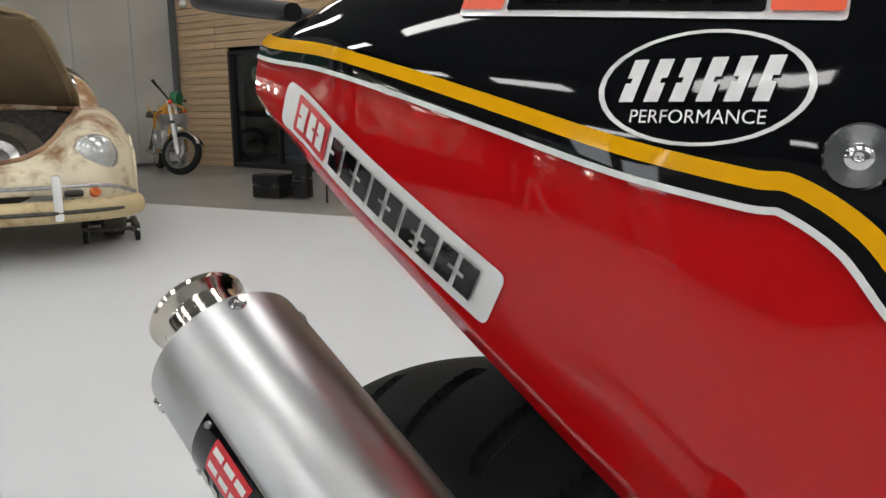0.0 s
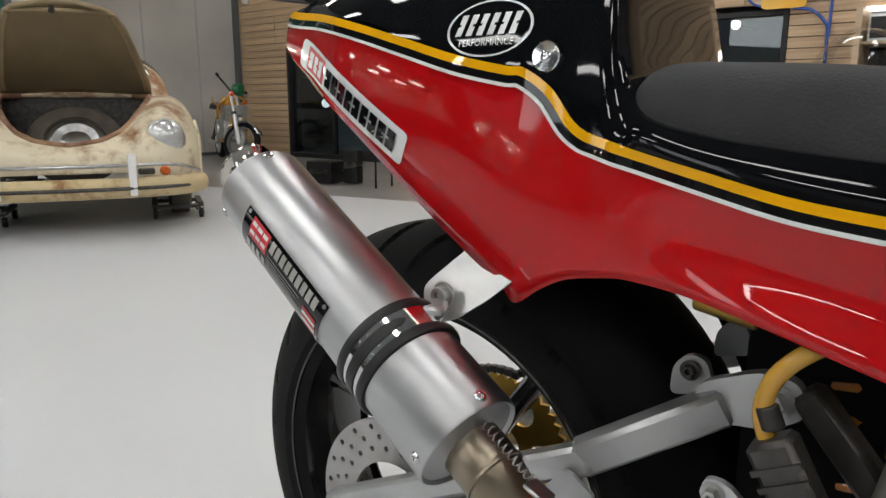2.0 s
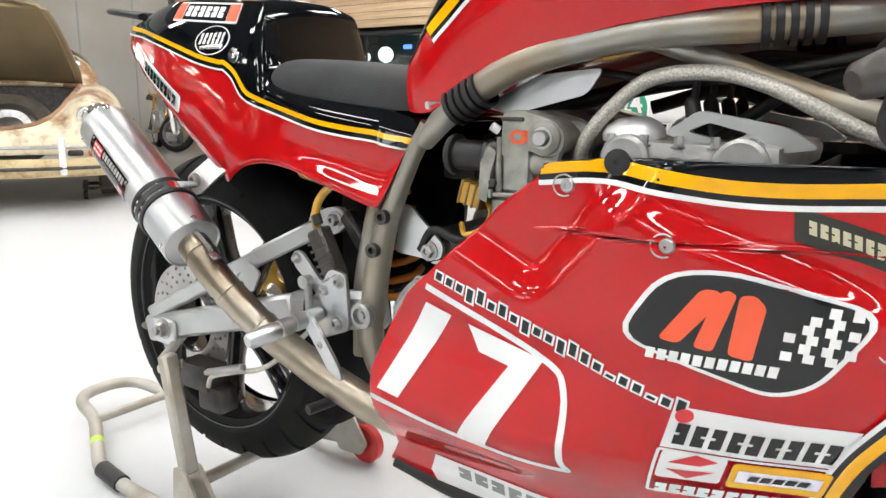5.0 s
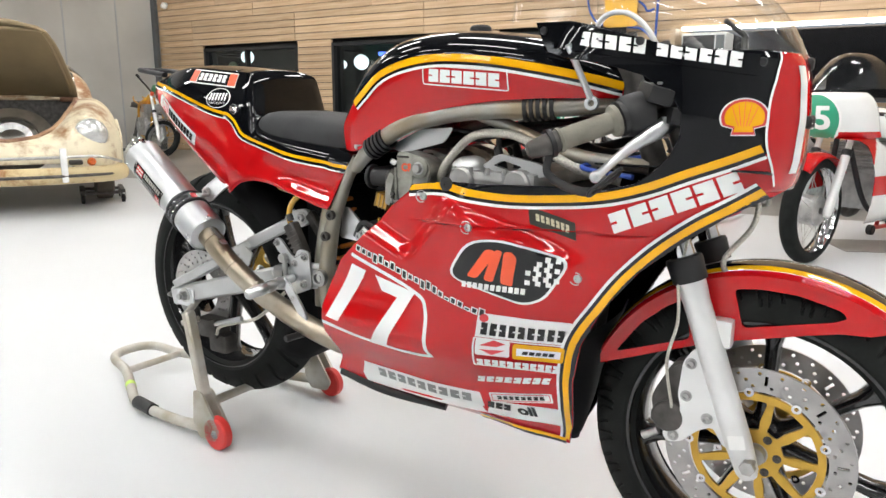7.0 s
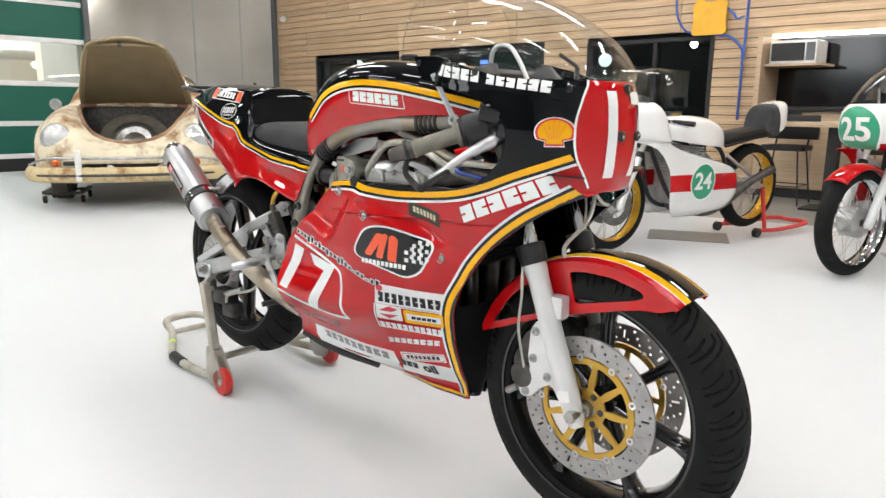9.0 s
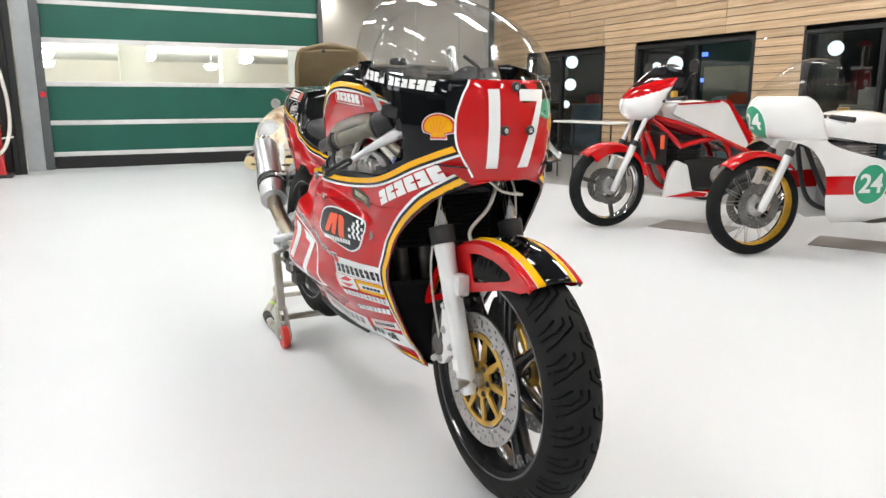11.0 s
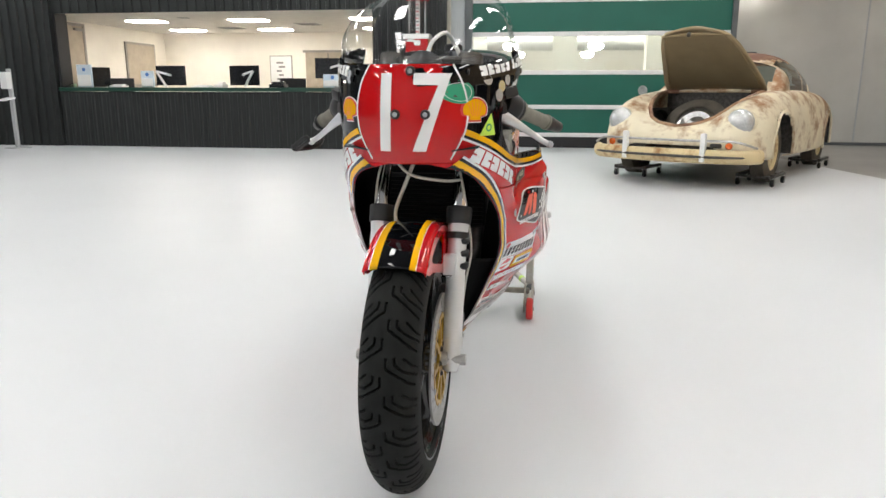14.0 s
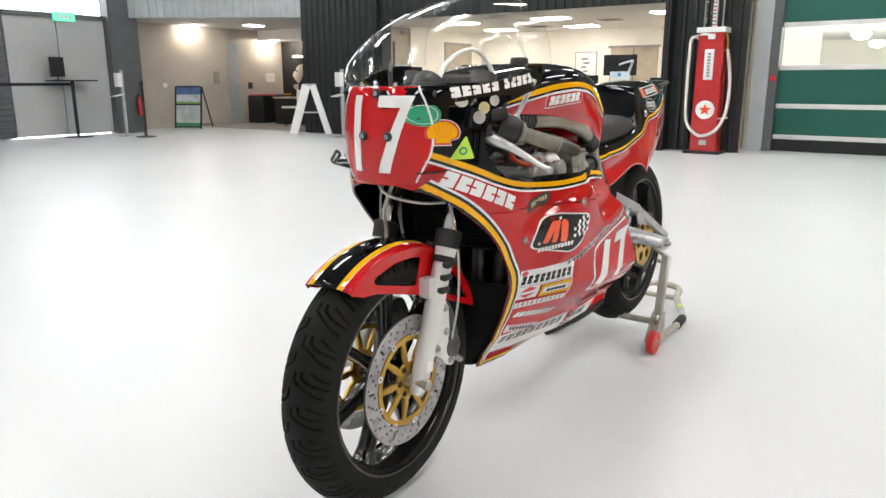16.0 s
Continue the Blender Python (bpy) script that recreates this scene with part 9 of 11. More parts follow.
for sd in (-1, 1):
    p = V(1.70, sd * 0.58, 0.62)
    d = V(0.95, sd * 0.06, 0.16).normalized()
    bm = bmesh.new()
    lathe(bm, [(-0.46, 0.09), (-0.30, 0.125), (-0.12, 0.142), (-0.03, 0.138), (-0.005, 0.126)], p, p + d, 36)
    part("lamp_pod", bm, CARP, body, "cream wing front round the headlamp")
    hl = part("headlamp", lathe(bmesh.new(), [(-0.10, 0.122), (0.0, 0.124), (0.012, 0.119), (0.014, 0.108)], p, p + d, 36), GREYCHROME, car, "round headlamp with ribbed glass")
    bm = bmesh.new()
    lathe(bm, [(0.008, 0.114), (0.03, 0.098), (0.045, 0.066), (0.052, 0.03), (0.053, 0)], p, p + d, 36)
    part("lamp_glass", bm, LENS, hl, "ribbed clear glass")
    bm = bmesh.new()
    box(bm, (1.985, sd * 0.37 - 0.024, 0.27), (2.05, sd * 0.37 + 0.024, 0.53), 0.02, 2)
    part("overrider", bm, WHITE, car, "white upright bumper guard")
    bm = bmesh.new()
    lathe(bm, [(0, 0.032), (0.02, 0.030), (0.034, 0.018), (0.036, 0)], (1.90, sd * 0.56, 0.415), (2.5, sd * 0.68, 0.415), 20)
    part("indicator", bm, material("amber_lens", (0.75, 0.14, 0.02), 0.2, coat=0.8), car, "orange indicator lens")
    bm = bmesh.new()
    box(bm, (1.90, sd * 0.45 - 0.05, 0.395), (1.94, sd * 0.45 + 0.05, 0.435), 0.01)
    part("horn_grille", bm, DARKSTEEL, car, "dark horn grille")
    for X, wr in ((1.05, 0.315), (-1.05, 0.315)):
        c = V(X, sd * 0.66, 0.335 if X < 0 else 0.335)
        wl = part("wheel", lathe(bmesh.new(), [(-0.075, 0.20), (-0.08, 0.26), (-0.06, wr), (0.06, wr), (0.08, 0.26), (0.075, 0.20), (0.04, 0.19), (-0.04, 0.19)], c, c + V(0, 1, 0), 40, close=True), OLDTYRE, car, "dusty road wheel")
        bm = bmesh.new()
        lathe(bm, [(0.07, 0.20), (0.05, 0.18), (0.045, 0.12), (0.06, 0.08), (0.06, 0)], c, c + V(0, sd, 0), 32)
        part("rim", bm, BUMPERM, wl, "faded cream steel rim")
bm = bmesh.new()
bp = [(1.72, -0.79, 0.32), (1.89, -0.68, 0.32), (1.985, -0.40, 0.32), (2.01, 0, 0.32), (1.985, 0.40, 0.32), (1.89, 0.68, 0.32), (1.72, 0.79, 0.32)]
tube(bm, bp, 0.05, 14, 8, flat=1.3)
bump_part = part("bumper", bm, BUMPERM, car, "cream painted curved front bumper")
bm = bmesh.new()
tube(bm, [V(*q) + V(0.05, 0, 0.0) for q in bp], 0.012, 8, 8)
part("bumper_trim", bm, DARKSTEEL, bump_part, "dark rubbing strip")
bm = bmesh.new()
tube(bm, [(1.80, -0.78, 0.40), (1.93, -0.62, 0.455), (2.01, -0.30, 0.46), (2.03, 0, 0.46), (2.01, 0.30, 0.46), (1.93, 0.62, 0.455), (1.80, 0.78, 0.40)], 0.011, 8, 8)
part("bumper_rail", bm, GREYCHROME, bump_part, "thin dull chrome rail")
bm = bmesh.new()
box(bm, (-0.04, -0.012, 0), (0.02, 0.012, 0.05), 0.004, 1, pose(0.9, -0.70, 0.83))
lathe(bm, [(0, 0.05), (0.012, 0.055), (0.02, 0.0)], (0.9, -0.70, 0.90), (1.5, -0.72, 0.90), 20)
part("wing_mirror", bm, GREYCHROME, car, "dull chrome wing mirror")
cm = car.matrix_world.copy()
dolly = None
for X in (1.05, -1.05):
    for sd in (-1, 1):
        m = cm @ pose(X, sd * 0.64, 0)
        if dolly is None:
            dolly = thing("wheel_dolly", "black steel wheel dolly with castors under a tyre", "dolly", group="wheel dollies")
            bm = bmesh.new()
            for y in (-0.16, 0.16):
                box(bm, (-0.22, y - 0.02, 0.085), (0.22, y + 0.02, 0.115), 0.004)
            for x in (-0.18, 0.18):
                box(bm, (x - 0.03, -0.16, 0.075), (x + 0.03, 0.16, 0.10), 0.004)
            part("dolly_frame", bm, DARKSTEEL, dolly)
            for x in (-0.2, 0.2):
                for y in (-0.16, 0.16):
                    bm = bmesh.new()
                    rod(bm, (x, y - 0.016, 0.036), (x, y + 0.016, 0.036), 0.036, 18, 0.006)
                    cst = part("castor", bm, SOFTBLACK, dolly, "black castor wheel")
                    bm = bmesh.new()
                    box(bm, (x - 0.014, y - 0.022, 0.03), (x + 0.014, y - 0.018, 0.086))
                    box(bm, (x - 0.014, y + 0.018, 0.03), (x + 0.014, y + 0.022, 0.086))
                    part("fork", bm, STEEL, cst)
            dolly.matrix_world = m
        else:
            copy_thing(dolly, m)

# ---------------------------------------------------------------- old petrol pump
PUMPRED = material("pump_red_enamel", (0.48, 0.012, 0.014), 0.25, var=0.08, coat=0.8, bump=0.02)
HOSEW = material("white_rubber_hose", (0.70, 0.69, 0.64), 0.5, var=0.06)
pump = thing("petrol_pump", "tall red antique petrol pump with glass top and white hose", "petrol pump", at=(-7.72, -1.66, 0))
bm = bmesh.new()
box(bm, (-0.19, -0.25, 0), (0.2, 0.25, 0.04), 0.01)
part("base", bm, BLACKW, pump, "black base plate")
bm = bmesh.new()
sheet(bm, [[V(x * s, y * s, z) for x, y in rrect(0.30, 0.38, 0.02, 3) + [rrect(0.30, 0.38, 0.02, 3)[0]]] for z, s in ((0.04, 1.0), (0.06, 1.0), (0.061, 0.93), (1.62, 0.86), (1.63, 0.86))])
part("cabinet", bm, PUMPRED, pump, "tapered red steel cabinet")
bm = bmesh.new()
box(bm, (-0.15, -0.19, 1.62), (0.15, 0.19, 1.69), 0.012, 2)
part("collar", bm, WHITE, pump, "white collar")
bm = bmesh.new()
lathe(bm, [(0, 0.145), (0.46, 0.145)], (0, 0, 1.69), (0, 0, 3), 32)
part("glass_cylinder", bm, SCREEN, pump, "clear measuring cylinder")
bm = bmesh.new()
box(bm, (-0.01, -0.03, 1.69), (0.012, 0.03, 2.15), 0.002)
gauge = part("gauge_strip", bm, WHITE, pump, "white measuring strip")
for k in range(9):
    bm = bmesh.new()
    box(bm, (0.0125, -0.028, 1.72 + 0.047 * k), (0.015, 0.02, 1.735 + 0.047 * k))
    part("gauge_mark", bm, DARKSTEEL if k % 2 else REDV, gauge)
for sy in (-0.12, 0.12):
    bm = bmesh.new()
    rod(bm, (0.05, sy, 1.69), (0.05, sy, 2.15), 0.01, 10)
    part("tie_rod", bm, STEEL, pump)
bm = bmesh.new()
lathe(bm, [(0, 0.0), (0, 0.17), (0.05, 0.175), (0.07, 0.15), (0.12, 0.13), (0.12, 0)], (0, 0, 2.15), (0, 0, 3), 32)
part("cap", bm, PUMPRED, pump, "red cap")
bm = bmesh.new()
box(bm, (0.128, -0.062, 1.00), (0.142, 0.062, 1.40), 0.006)
pl = part("label_plate", bm, WHITE, pump, "white upright label plate")
for k in range(8):
    bm = bmesh.new()
    box(bm, (0.1425, -0.02, 1.04 + 0.041 * k), (0.144, 0.022, 1.068 + 0.041 * k))
    part("print", bm, TINY, pl)
bm = bmesh.new()
rod(bm, (0.12, 0, 0.60), (0.15, 0, 0.60), 0.125, 32)
em = part("emblem", bm, WHITE, pump, "white round emblem")
bm = bmesh.new()
slab(bm, [((0.085 if k % 2 == 0 else 0.036) * math.sin(math.pi * k / 5), (0.085 if k % 2 == 0 else 0.036) * math.cos(math.pi * k / 5)) for k in range(10)], 0.003, Matrix.Translation(V(0.150, 0, 0.60)) @ pose(0, 0, 0, 90, 0, 90))
part("star", bm, ORANGE, em, "orange-red star")
bm = bmesh.new()
box(bm, (0.135, -0.05, 0.12), (0.145, 0.05, 0.19), 0.003)
part("data_plate", bm, SILVERV, pump, "small silver plate")
bm = bmesh.new()
tube(bm, [(0.0, -0.17, 1.55), (0.05, -0.25, 1.57), (0.06, -0.285, 1.45), (0.08, -0.285, 0.85), (0.12, -0.25, 0.45), (0.17, -0.10, 0.27), (0.18, 0.05, 0.26), (0.16, 0.19, 0.36), (0.10, 0.27, 0.60), (0.06, 0.275, 0.95), (0.04, 0.235, 1.25), (0.02, 0.20, 1.40)], 0.022, 12, 8)
part("hose", bm, HOSEW, pump, "looped white hose")
bm = bmesh.new()
tube(bm, [(0.06, -0.20, 1.58), (0.14, -0.10, 1.60), (0.15, 0.0, 1.585)], 0.018, 10, 5)
box(bm, (0.12, -0.03, 1.53), (0.16, 0.06, 1.60), 0.012, 2)
part("nozzle", bm, WHITE, pump, "white nozzle")
bm = bmesh.new()
tube(bm, [(0.02, 0.17, 1.62), (0.03, 0.2, 1.5), (0.02, 0.2, 1.40)], 0.016, 10, 4)
part("pipe", bm, BRASSY, pump, "brass pipe")
bm = bmesh.new()
rod(bm, (0.1, 0.16, 0.48), (0.12, 0.30, 0.50), 0.012, 10)
part("hook", bm, WHITE, pump)


# ---------------------------------------------------------------- other motorcycles
def moto(name, label, at, turn, kind, p):
    """A motorcycle: local x forward, rear axle over the origin."""
    bk = thing(name, label, "motorcycle", at=at, turn=turn)
    wb, rf, rr = p["wb"], p["rf"], p["rr"]
    lift = p.get("lift", 0.0)
    fa, ra = V(wb, 0, rf), V(0, 0, rr + lift)
    for c, R, nm, wd in ((fa, rf, "front_wheel", p["wf"]), (ra, rr, "rear_wheel", p["wr"])):
        hh = p["tyre"]
        w = part(nm, lathe(bmesh.new(), [(-wd * 0.7, R - hh + 0.008), (-wd * 0.8, R - hh - 0.002), (-wd * 0.4, R - hh - 0.012), (0, R - hh - 0.016), (wd * 0.4, R - hh - 0.012), (wd * 0.8, R - hh - 0.002), (wd * 0.7, R - hh + 0.008)], c, c + V(0, 1, 0), 56, close=True), p["rim"], bk, p["rimlabel"])
        ph = np.radians(np.linspace(-120, 120, 15))
        bm = bmesh.new()
        lathe(bm, [(wd * math.sin(a), R - hh + hh * max(math.cos(a), -0.1)) for a in ph], c, c + V(0, 1, 0), 72)
        part("tyre", bm, RUBBER, w, "black tyre")
        bm = bmesh.new()
        lathe(bm, [(-0.05, 0.02), (-0.045, p["hub"]), (0.045, p["hub"]), (0.05, 0.02)], c, c + V(0, 1, 0), 28)
        part("hub", bm, CAST, w, "cast hub")
        if p["spokes"] == "wire":
            bm = bmesh.new()
            for k in range(32):
                a = 2 * math.pi * k / 32
                b = a + (0.28 if k % 2 else -0.28)
                y = 0.035 if k % 4 < 2 else -0.035
                rod(bm, c + V(p["hub"] * 0.9 * math.cos(a), y, p["hub"] * 0.9 * math.sin(a)), c + V((R - hh - 0.012) * math.cos(b), y * 0.2, (R - hh - 0.012) * math.sin(b)), 0.0018, 5, 0.0004)
            tagged(part("spokes", bm, STEEL, w, "thin wire spokes"), kind="stuff")
        else:
            for k in range(p["spokes"]):
                a = 2 * math.pi * k / p["spokes"] + 0.3
                bm = bmesh.new()
                beam(bm, c + V(0.05 * math.cos(a), 0, 0.05 * math.sin(a)), c + V((R - hh - 0.01) * math.cos(a), 0, (R - hh - 0.01) * math.sin(a)), 0.03, 0.034, 0.008, (0, 1, 0))
                part("spoke", bm, p["spokem"], w)
        if p.get("disc") and nm == "front_wheel":
            for sd in (-1, 1):
                disc_at(c, sd * 0.06, p["disc"], p["disc"] * 0.62, 0.004, w, "brake_disc", "steel brake disc", (p["disc"] * 0.75, p["disc"] * 0.9), False, OLDDISC, 14)
    rake = V(-0.42, 0, 0.907).normalized()
    for sd in (-1, 1):
        f = fa + V(-0.005, sd * p["fork"], -0.01)
        lg = part("fork_leg", lathe(bmesh.new(), [(-0.02, 0), (-0.02, 0.018), (0.0, 0.024), (0.36, 0.024), (0.365, 0.017), (p["flen"], 0.017), (p["flen"], 0)], f, f + rake, 18), p["forkm"], bk, "silver fork leg")
        bm = bmesh.new()
        lathe(bm, [(0.34, 0.026), (0.375, 0.026), (0.38, 0.018)], f, f + rake, 18)
        part("fork_seal", bm, SOFTBLACK, lg)
    # front mudguard
    if p.get("fender"):
        bm = bmesh.new()
        rows = []
        for a in np.radians(np.linspace(p["fa"][0], p["fa"][1], 26)):
            rows.append([fa + V((rf + 0.022 - 0.03 * abs(q) ** 3) * math.cos(a), 0.07 * q, (rf + 0.022 - 0.03 * abs(q) ** 3) * math.sin(a)) for q in np.linspace(-1, 1, 11)])
        sheet(bm, rows)
        g = part("front_mudguard", bm, p["fender"], bk, "curved front mudguard")
        g.modifiers.new("thickness", "SOLIDIFY").thickness = 0.004
        if p.get("skirt"):
            for sd in (-1, 1):
                bm = bmesh.new()
                arc_ = [((rf + 0.0) * math.cos(a), (rf + 0.0) * math.sin(a)) for a in np.radians(np.linspace(p["fa"][0] + 6, p["fa"][1] - 4, 14))]
                arc2 = [((rf - 0.055 - 0.03 * math.sin(a * 2)) * math.cos(a), (rf - 0.055 - 0.03 * math.sin(a * 2)) * math.sin(a)) for a in np.radians(np.linspace(p["fa"][1] - 4, p["fa"][0] + 6, 14))]
                slab(bm, arc_ + arc2, 0.003, Matrix.Translation(fa + V(0, sd * 0.071, 0)) @ pose(0, 0, 0, 90, 0, 0))
                part("side_skirt", bm, p["fender"], g)
    # engine, frame, swingarm
    bm = bmesh.new()
    box(bm, (0.42, -0.15, 0.27), (0.82, 0.15, 0.50), 0.03, 2)
    en = part("engine", bm, p["engm"], bk, "cast engine")
    bm = bmesh.new()
    for k in range(9):
        box(bm, (0.66, -0.14, 0.51 + 0.018 * k), (0.88, 0.14, 0.52 + 0.018 * k), 0.003)
    box(bm, (0.69, -0.12, 0.49), (0.85, 0.12, 0.67))
    part("cylinders", bm, p["engm"], en, "finned cylinders")
    for sd in (-1, 1):
        bm = bmesh.new()
        lathe(bm, [(0, 0.075), (0.03, 0.07), (0.035, 0)], (0.52, sd * 0.14, 0.38), (0.52, sd, 0.38), 26)
        part("engine_cover", bm, CAST, en, "round engine cover")
        bm = bmesh.new()
        tube(bm, [(wb - 0.30, sd * 0.03, 0.80), (0.80, sd * 0.12, 0.72), (0.52, sd * 0.13, 0.66), (0.40, sd * 0.12, 0.48), (0.42, sd * 0.12, 0.30), (0.70, sd * 0.12, 0.24), (0.92, sd * 0.10, 0.34), (wb - 0.28, sd * 0.03, 0.70)], p.get("fr", 0.015), 10)
        part("frame_tube", bm, p["frame"], bk, p["framelabel"])
        bm = bmesh.new()
        beam(bm, (-0.04, sd * 0.105, rr + lift), (0.44, sd * 0.105, 0.42), 0.024, 0.04, 0.005)
        beam(bm, (0.0, sd * 0.105, rr + lift + 0.02), (0.38, sd * 0.10, 0.60), 0.02, 0.022, 0.004)
        part("swingarm", bm, p.get("swm", DARKSTEEL), bk, "box-section swingarm")
        bm = bmesh.new()
        tube(bm, [(0.40, sd * 0.10, 0.66), (0.05, sd * 0.09, 0.72), (-0.10, sd * 0.06, 0.76)], 0.011, 8)
        part("seat_rail", bm, p["frame"], bk)
        bm = bmesh.new()
        tube(bm, p["pipe"](sd), p["pipe_r"], 14)
        part("exhaust", bm, p["pipem"], bk, "expansion chamber exhaust")
        # bars
        bm = bmesh.new()
        h = fa + rake * p["bar_up"]
        rod(bm, h + V(0, sd * 0.05, 0), h + V(p["bar_back"], sd * 0.33, p["bar_rise"]), 0.011, 12)
        hb_ = part("handlebar", bm, DARKSTEEL, bk, "black handlebar")
        bm = bmesh.new()
        a, b = h + V(p["bar_back"] * 0.6, sd * 0.20, p["bar_rise"] * 0.6), h + V(p["bar_back"] * 1.02, sd * 0.335, p["bar_rise"])
        rod(bm, a, b, 0.017, 14)
        part("grip", bm, SOFTBLACK, hb_, "black rubber grip")
        bm = bmesh.new()
        tube(bm, [a + V(0.02, 0, 0), a + V(0.05, sd * 0.05, -0.01), b + V(0.045, 0, -0.02)], 0.005, 8, 4)
        part("lever", bm, ALU, hb_)
    # tank
    bm = bmesh.new()
    rows = []
    for x, zl_, zc, w in table_rows(p["tank"], 5):
        row = []
        for k in range(31):
            a = -math.pi / 2 + math.pi * k / 30
            row.append(V(x, w * math.copysign(abs(math.sin(a)) ** 0.65, math.sin(a)), zl_ + (zc - zl_) * abs(math.cos(a)) ** 0.5))
        rows.append(row)
    sheet(bm, rows)
    bm.faces.new([bm.verts.new(q) for q in rows[0]])
    bm.faces.new([bm.verts.new(q) for q in rows[-1]])
    if p.get("tank2"):
        for f in bm.faces:
            c = f.calc_center_median()
            f.material_index = 1 if c.z < 0.71 + 0.05 * (c.x - 0.5) else 0
    tk = part("fuel_tank", bm, [p["tankm"], p.get("tank2", p["tankm"])], bk, p["tanklabel"], sharp=50)
    bm = bmesh.new()
    tx = p["tank"][len(p["tank"]) // 2]
    lathe(bm, [(0, 0.035), (0.014, 0.035), (0.018, 0.028), (0.018, 0)], (tx[0], 0, tx[2] - 0.004), (tx[0], 0, 2), 22)
    part("filler_cap", bm, BRASSY, tk, "filler cap")
    # seat
    bm = bmesh.new()
    x0, x1, zs0, zs1, sw_ = p["seat"]
    rows = []
    for t in np.linspace(0, 1, 9):
        x = x0 + (x1 - x0) * t
        z = zs0 + (zs1 - zs0) * t
        rows.append([V(x, sw_ * (1 - 0.25 * t) * q, z + 0.045 * (1 - abs(q) ** 4) - (0.03 if abs(q) == 1 else 0)) for q in np.linspace(-1, 1, 11)])
    sheet(bm, rows)
    st_ = part("seat", bm, SOFTBLACK, bk, "black padded seat")
    st_.modifiers.new("thickness", "SOLIDIFY").thickness = 0.03
    for key, nm, mt, lb in (("tail", "tail_unit", p.get("tailm"), "moulded tail unit"), ("pad", "seat_hump", FOAM, "black foam hump before the tail")):
        if key not in p:
            continue
        bm = bmesh.new()
        rows = []
        for x, zl_, zc, w in table_rows(p[key], 4):
            rows.append([V(x, w * math.copysign(abs(math.sin(a)) ** 0.7, math.sin(a)), zl_ + (zc - zl_) * abs(math.cos(a)) ** 0.5) for a in np.linspace(-math.pi / 2, math.pi / 2, 21)])
        sheet(bm, rows)
        bm.faces.new([bm.verts.new(q) for q in rows[0]])
        bm.faces.new([bm.verts.new(q) for q in rows[-1]])
        part(nm, bm, mt, bk, lb, sharp=50)
    if p.get("fair"):
        fm = []
        for sd in (-1, 1):
            bm = bmesh.new()
            rows = []
            for z, xa, xb, w in table_rows(p["fair"], 5):
                row = []
                for k in range(31):
                    t = 1 - (1 - k / 30) ** 1.5
                    x = xa + (xb - xa) * t
                    nose_ = p["nose"] if z > p["nose_z"] else 0.0
                    u = max(0.0, (x - (xb - nose_)) / nose_) if nose_ else 0.0
                    row.append(V(x, sd * w * math.sqrt(max(0.0, 1 - u**2.2)) * (1 - 0.12 * smoothstep((x - 0.7) / 0.4) * (0 if nose_ else 1)), z))
                rows.append(row)
            sheet(bm, rows)
            for f in bm.faces:
                c = f.calc_center_median()
                f.material_index = p["paint"](c.x, c.z)
            o = part("fairing", bm, p["fairm"], bk, "moulded racing fairing half")
            o.modifiers.new("thickness", "SOLIDIFY").thickness = 0.004
            fm.append(o.data)
        ft = tree(*fm)
        for side, cx, cz, r, txt in p["discs"]:
            stk = Sticker("number_disc", ft, bk, (cx, cz), (1, 0), (0, 1), side, "green round number disc", 0.02, 0.003)
            el_ = lambda q: [(r * 0.9 * q * math.cos(a), r * q * math.sin(a)) for a in np.linspace(0, 2 * math.pi, 29)[:-1]]  # noqa: E731
            stk.add([el_(1.0)], WHITE)
            stk.add([el_(0.93)], GREENV)
            stk.add(text_loops(txt, r * 1.25, r * 0.03), WHITE, "number")
    if p.get("screen"):
        bm = bmesh.new()
        x0, z0, x1, z1, w = p["screen"]
        rows = []
        for t in np.linspace(0, 1, 12):
            fx, fz = x0 + (x1 - x0) * t, z0 + p.get("screen_rise", 0.0) * t
            top = z0 + (z1 - z0) * math.sin(min(1, t * 1.15) * math.pi / 2)
            rows.append([V(fx - 0.03 * t * abs(math.sin(a)), w * (0.25 + 0.75 * math.sqrt(t)) * math.sin(a), fz + (top - fz) * abs(math.cos(a)) ** 0.7) for a in np.linspace(-math.pi / 2, math.pi / 2, 17)])
        sheet(bm, rows)
        sc = part("windscreen", bm, p["screenm"], bk, "curved windscreen")
        sc.visible_shadow = False
    return bk


def chamber(sd):
    return [(0.80, sd * 0.06, 0.36), (0.70, sd * 0.09, 0.24), (0.55, sd * 0.11, 0.23), (0.40, sd * 0.13, 0.29), (0.26, sd * 0.145, 0.36), (0.12, sd * 0.155, 0.43), (-0.06, sd * 0.16, 0.49)]


def tz_paint(x, z):
    return 1 if 0.385 < z < 0.495 and x < 1.03 else 0


TZF = [(0.20, 0.60, 0.90, 0.12), (0.25, 0.46, 0.97, 0.17), (0.34, 0.40, 1.01, 0.205), (0.44, 0.40, 1.02, 0.215), (0.52, 0.46, 1.04, 0.22), (0.57, 0.62, 1.07, 0.22), (0.62, 0.84, 1.11, 0.22), (0.67, 1.0, 1.18, 0.217), (0.72, 1.06, 1.34, 0.21), (0.78, 1.08, 1.40, 0.205), (0.86, 1.10, 1.42, 0.195), (0.92, 1.14, 1.41, 0.18), (0.95, 1.18, 1.38, 0.165)]
WHITEP = material("white_lacquer", (0.78, 0.78, 0.77), 0.25, var=0.03, coat=0.8, bump=0.01)
GOLDRIM = material("gold_rim", (0.72, 0.42, 0.05), 0.28, metal=0.9, var=0.08)
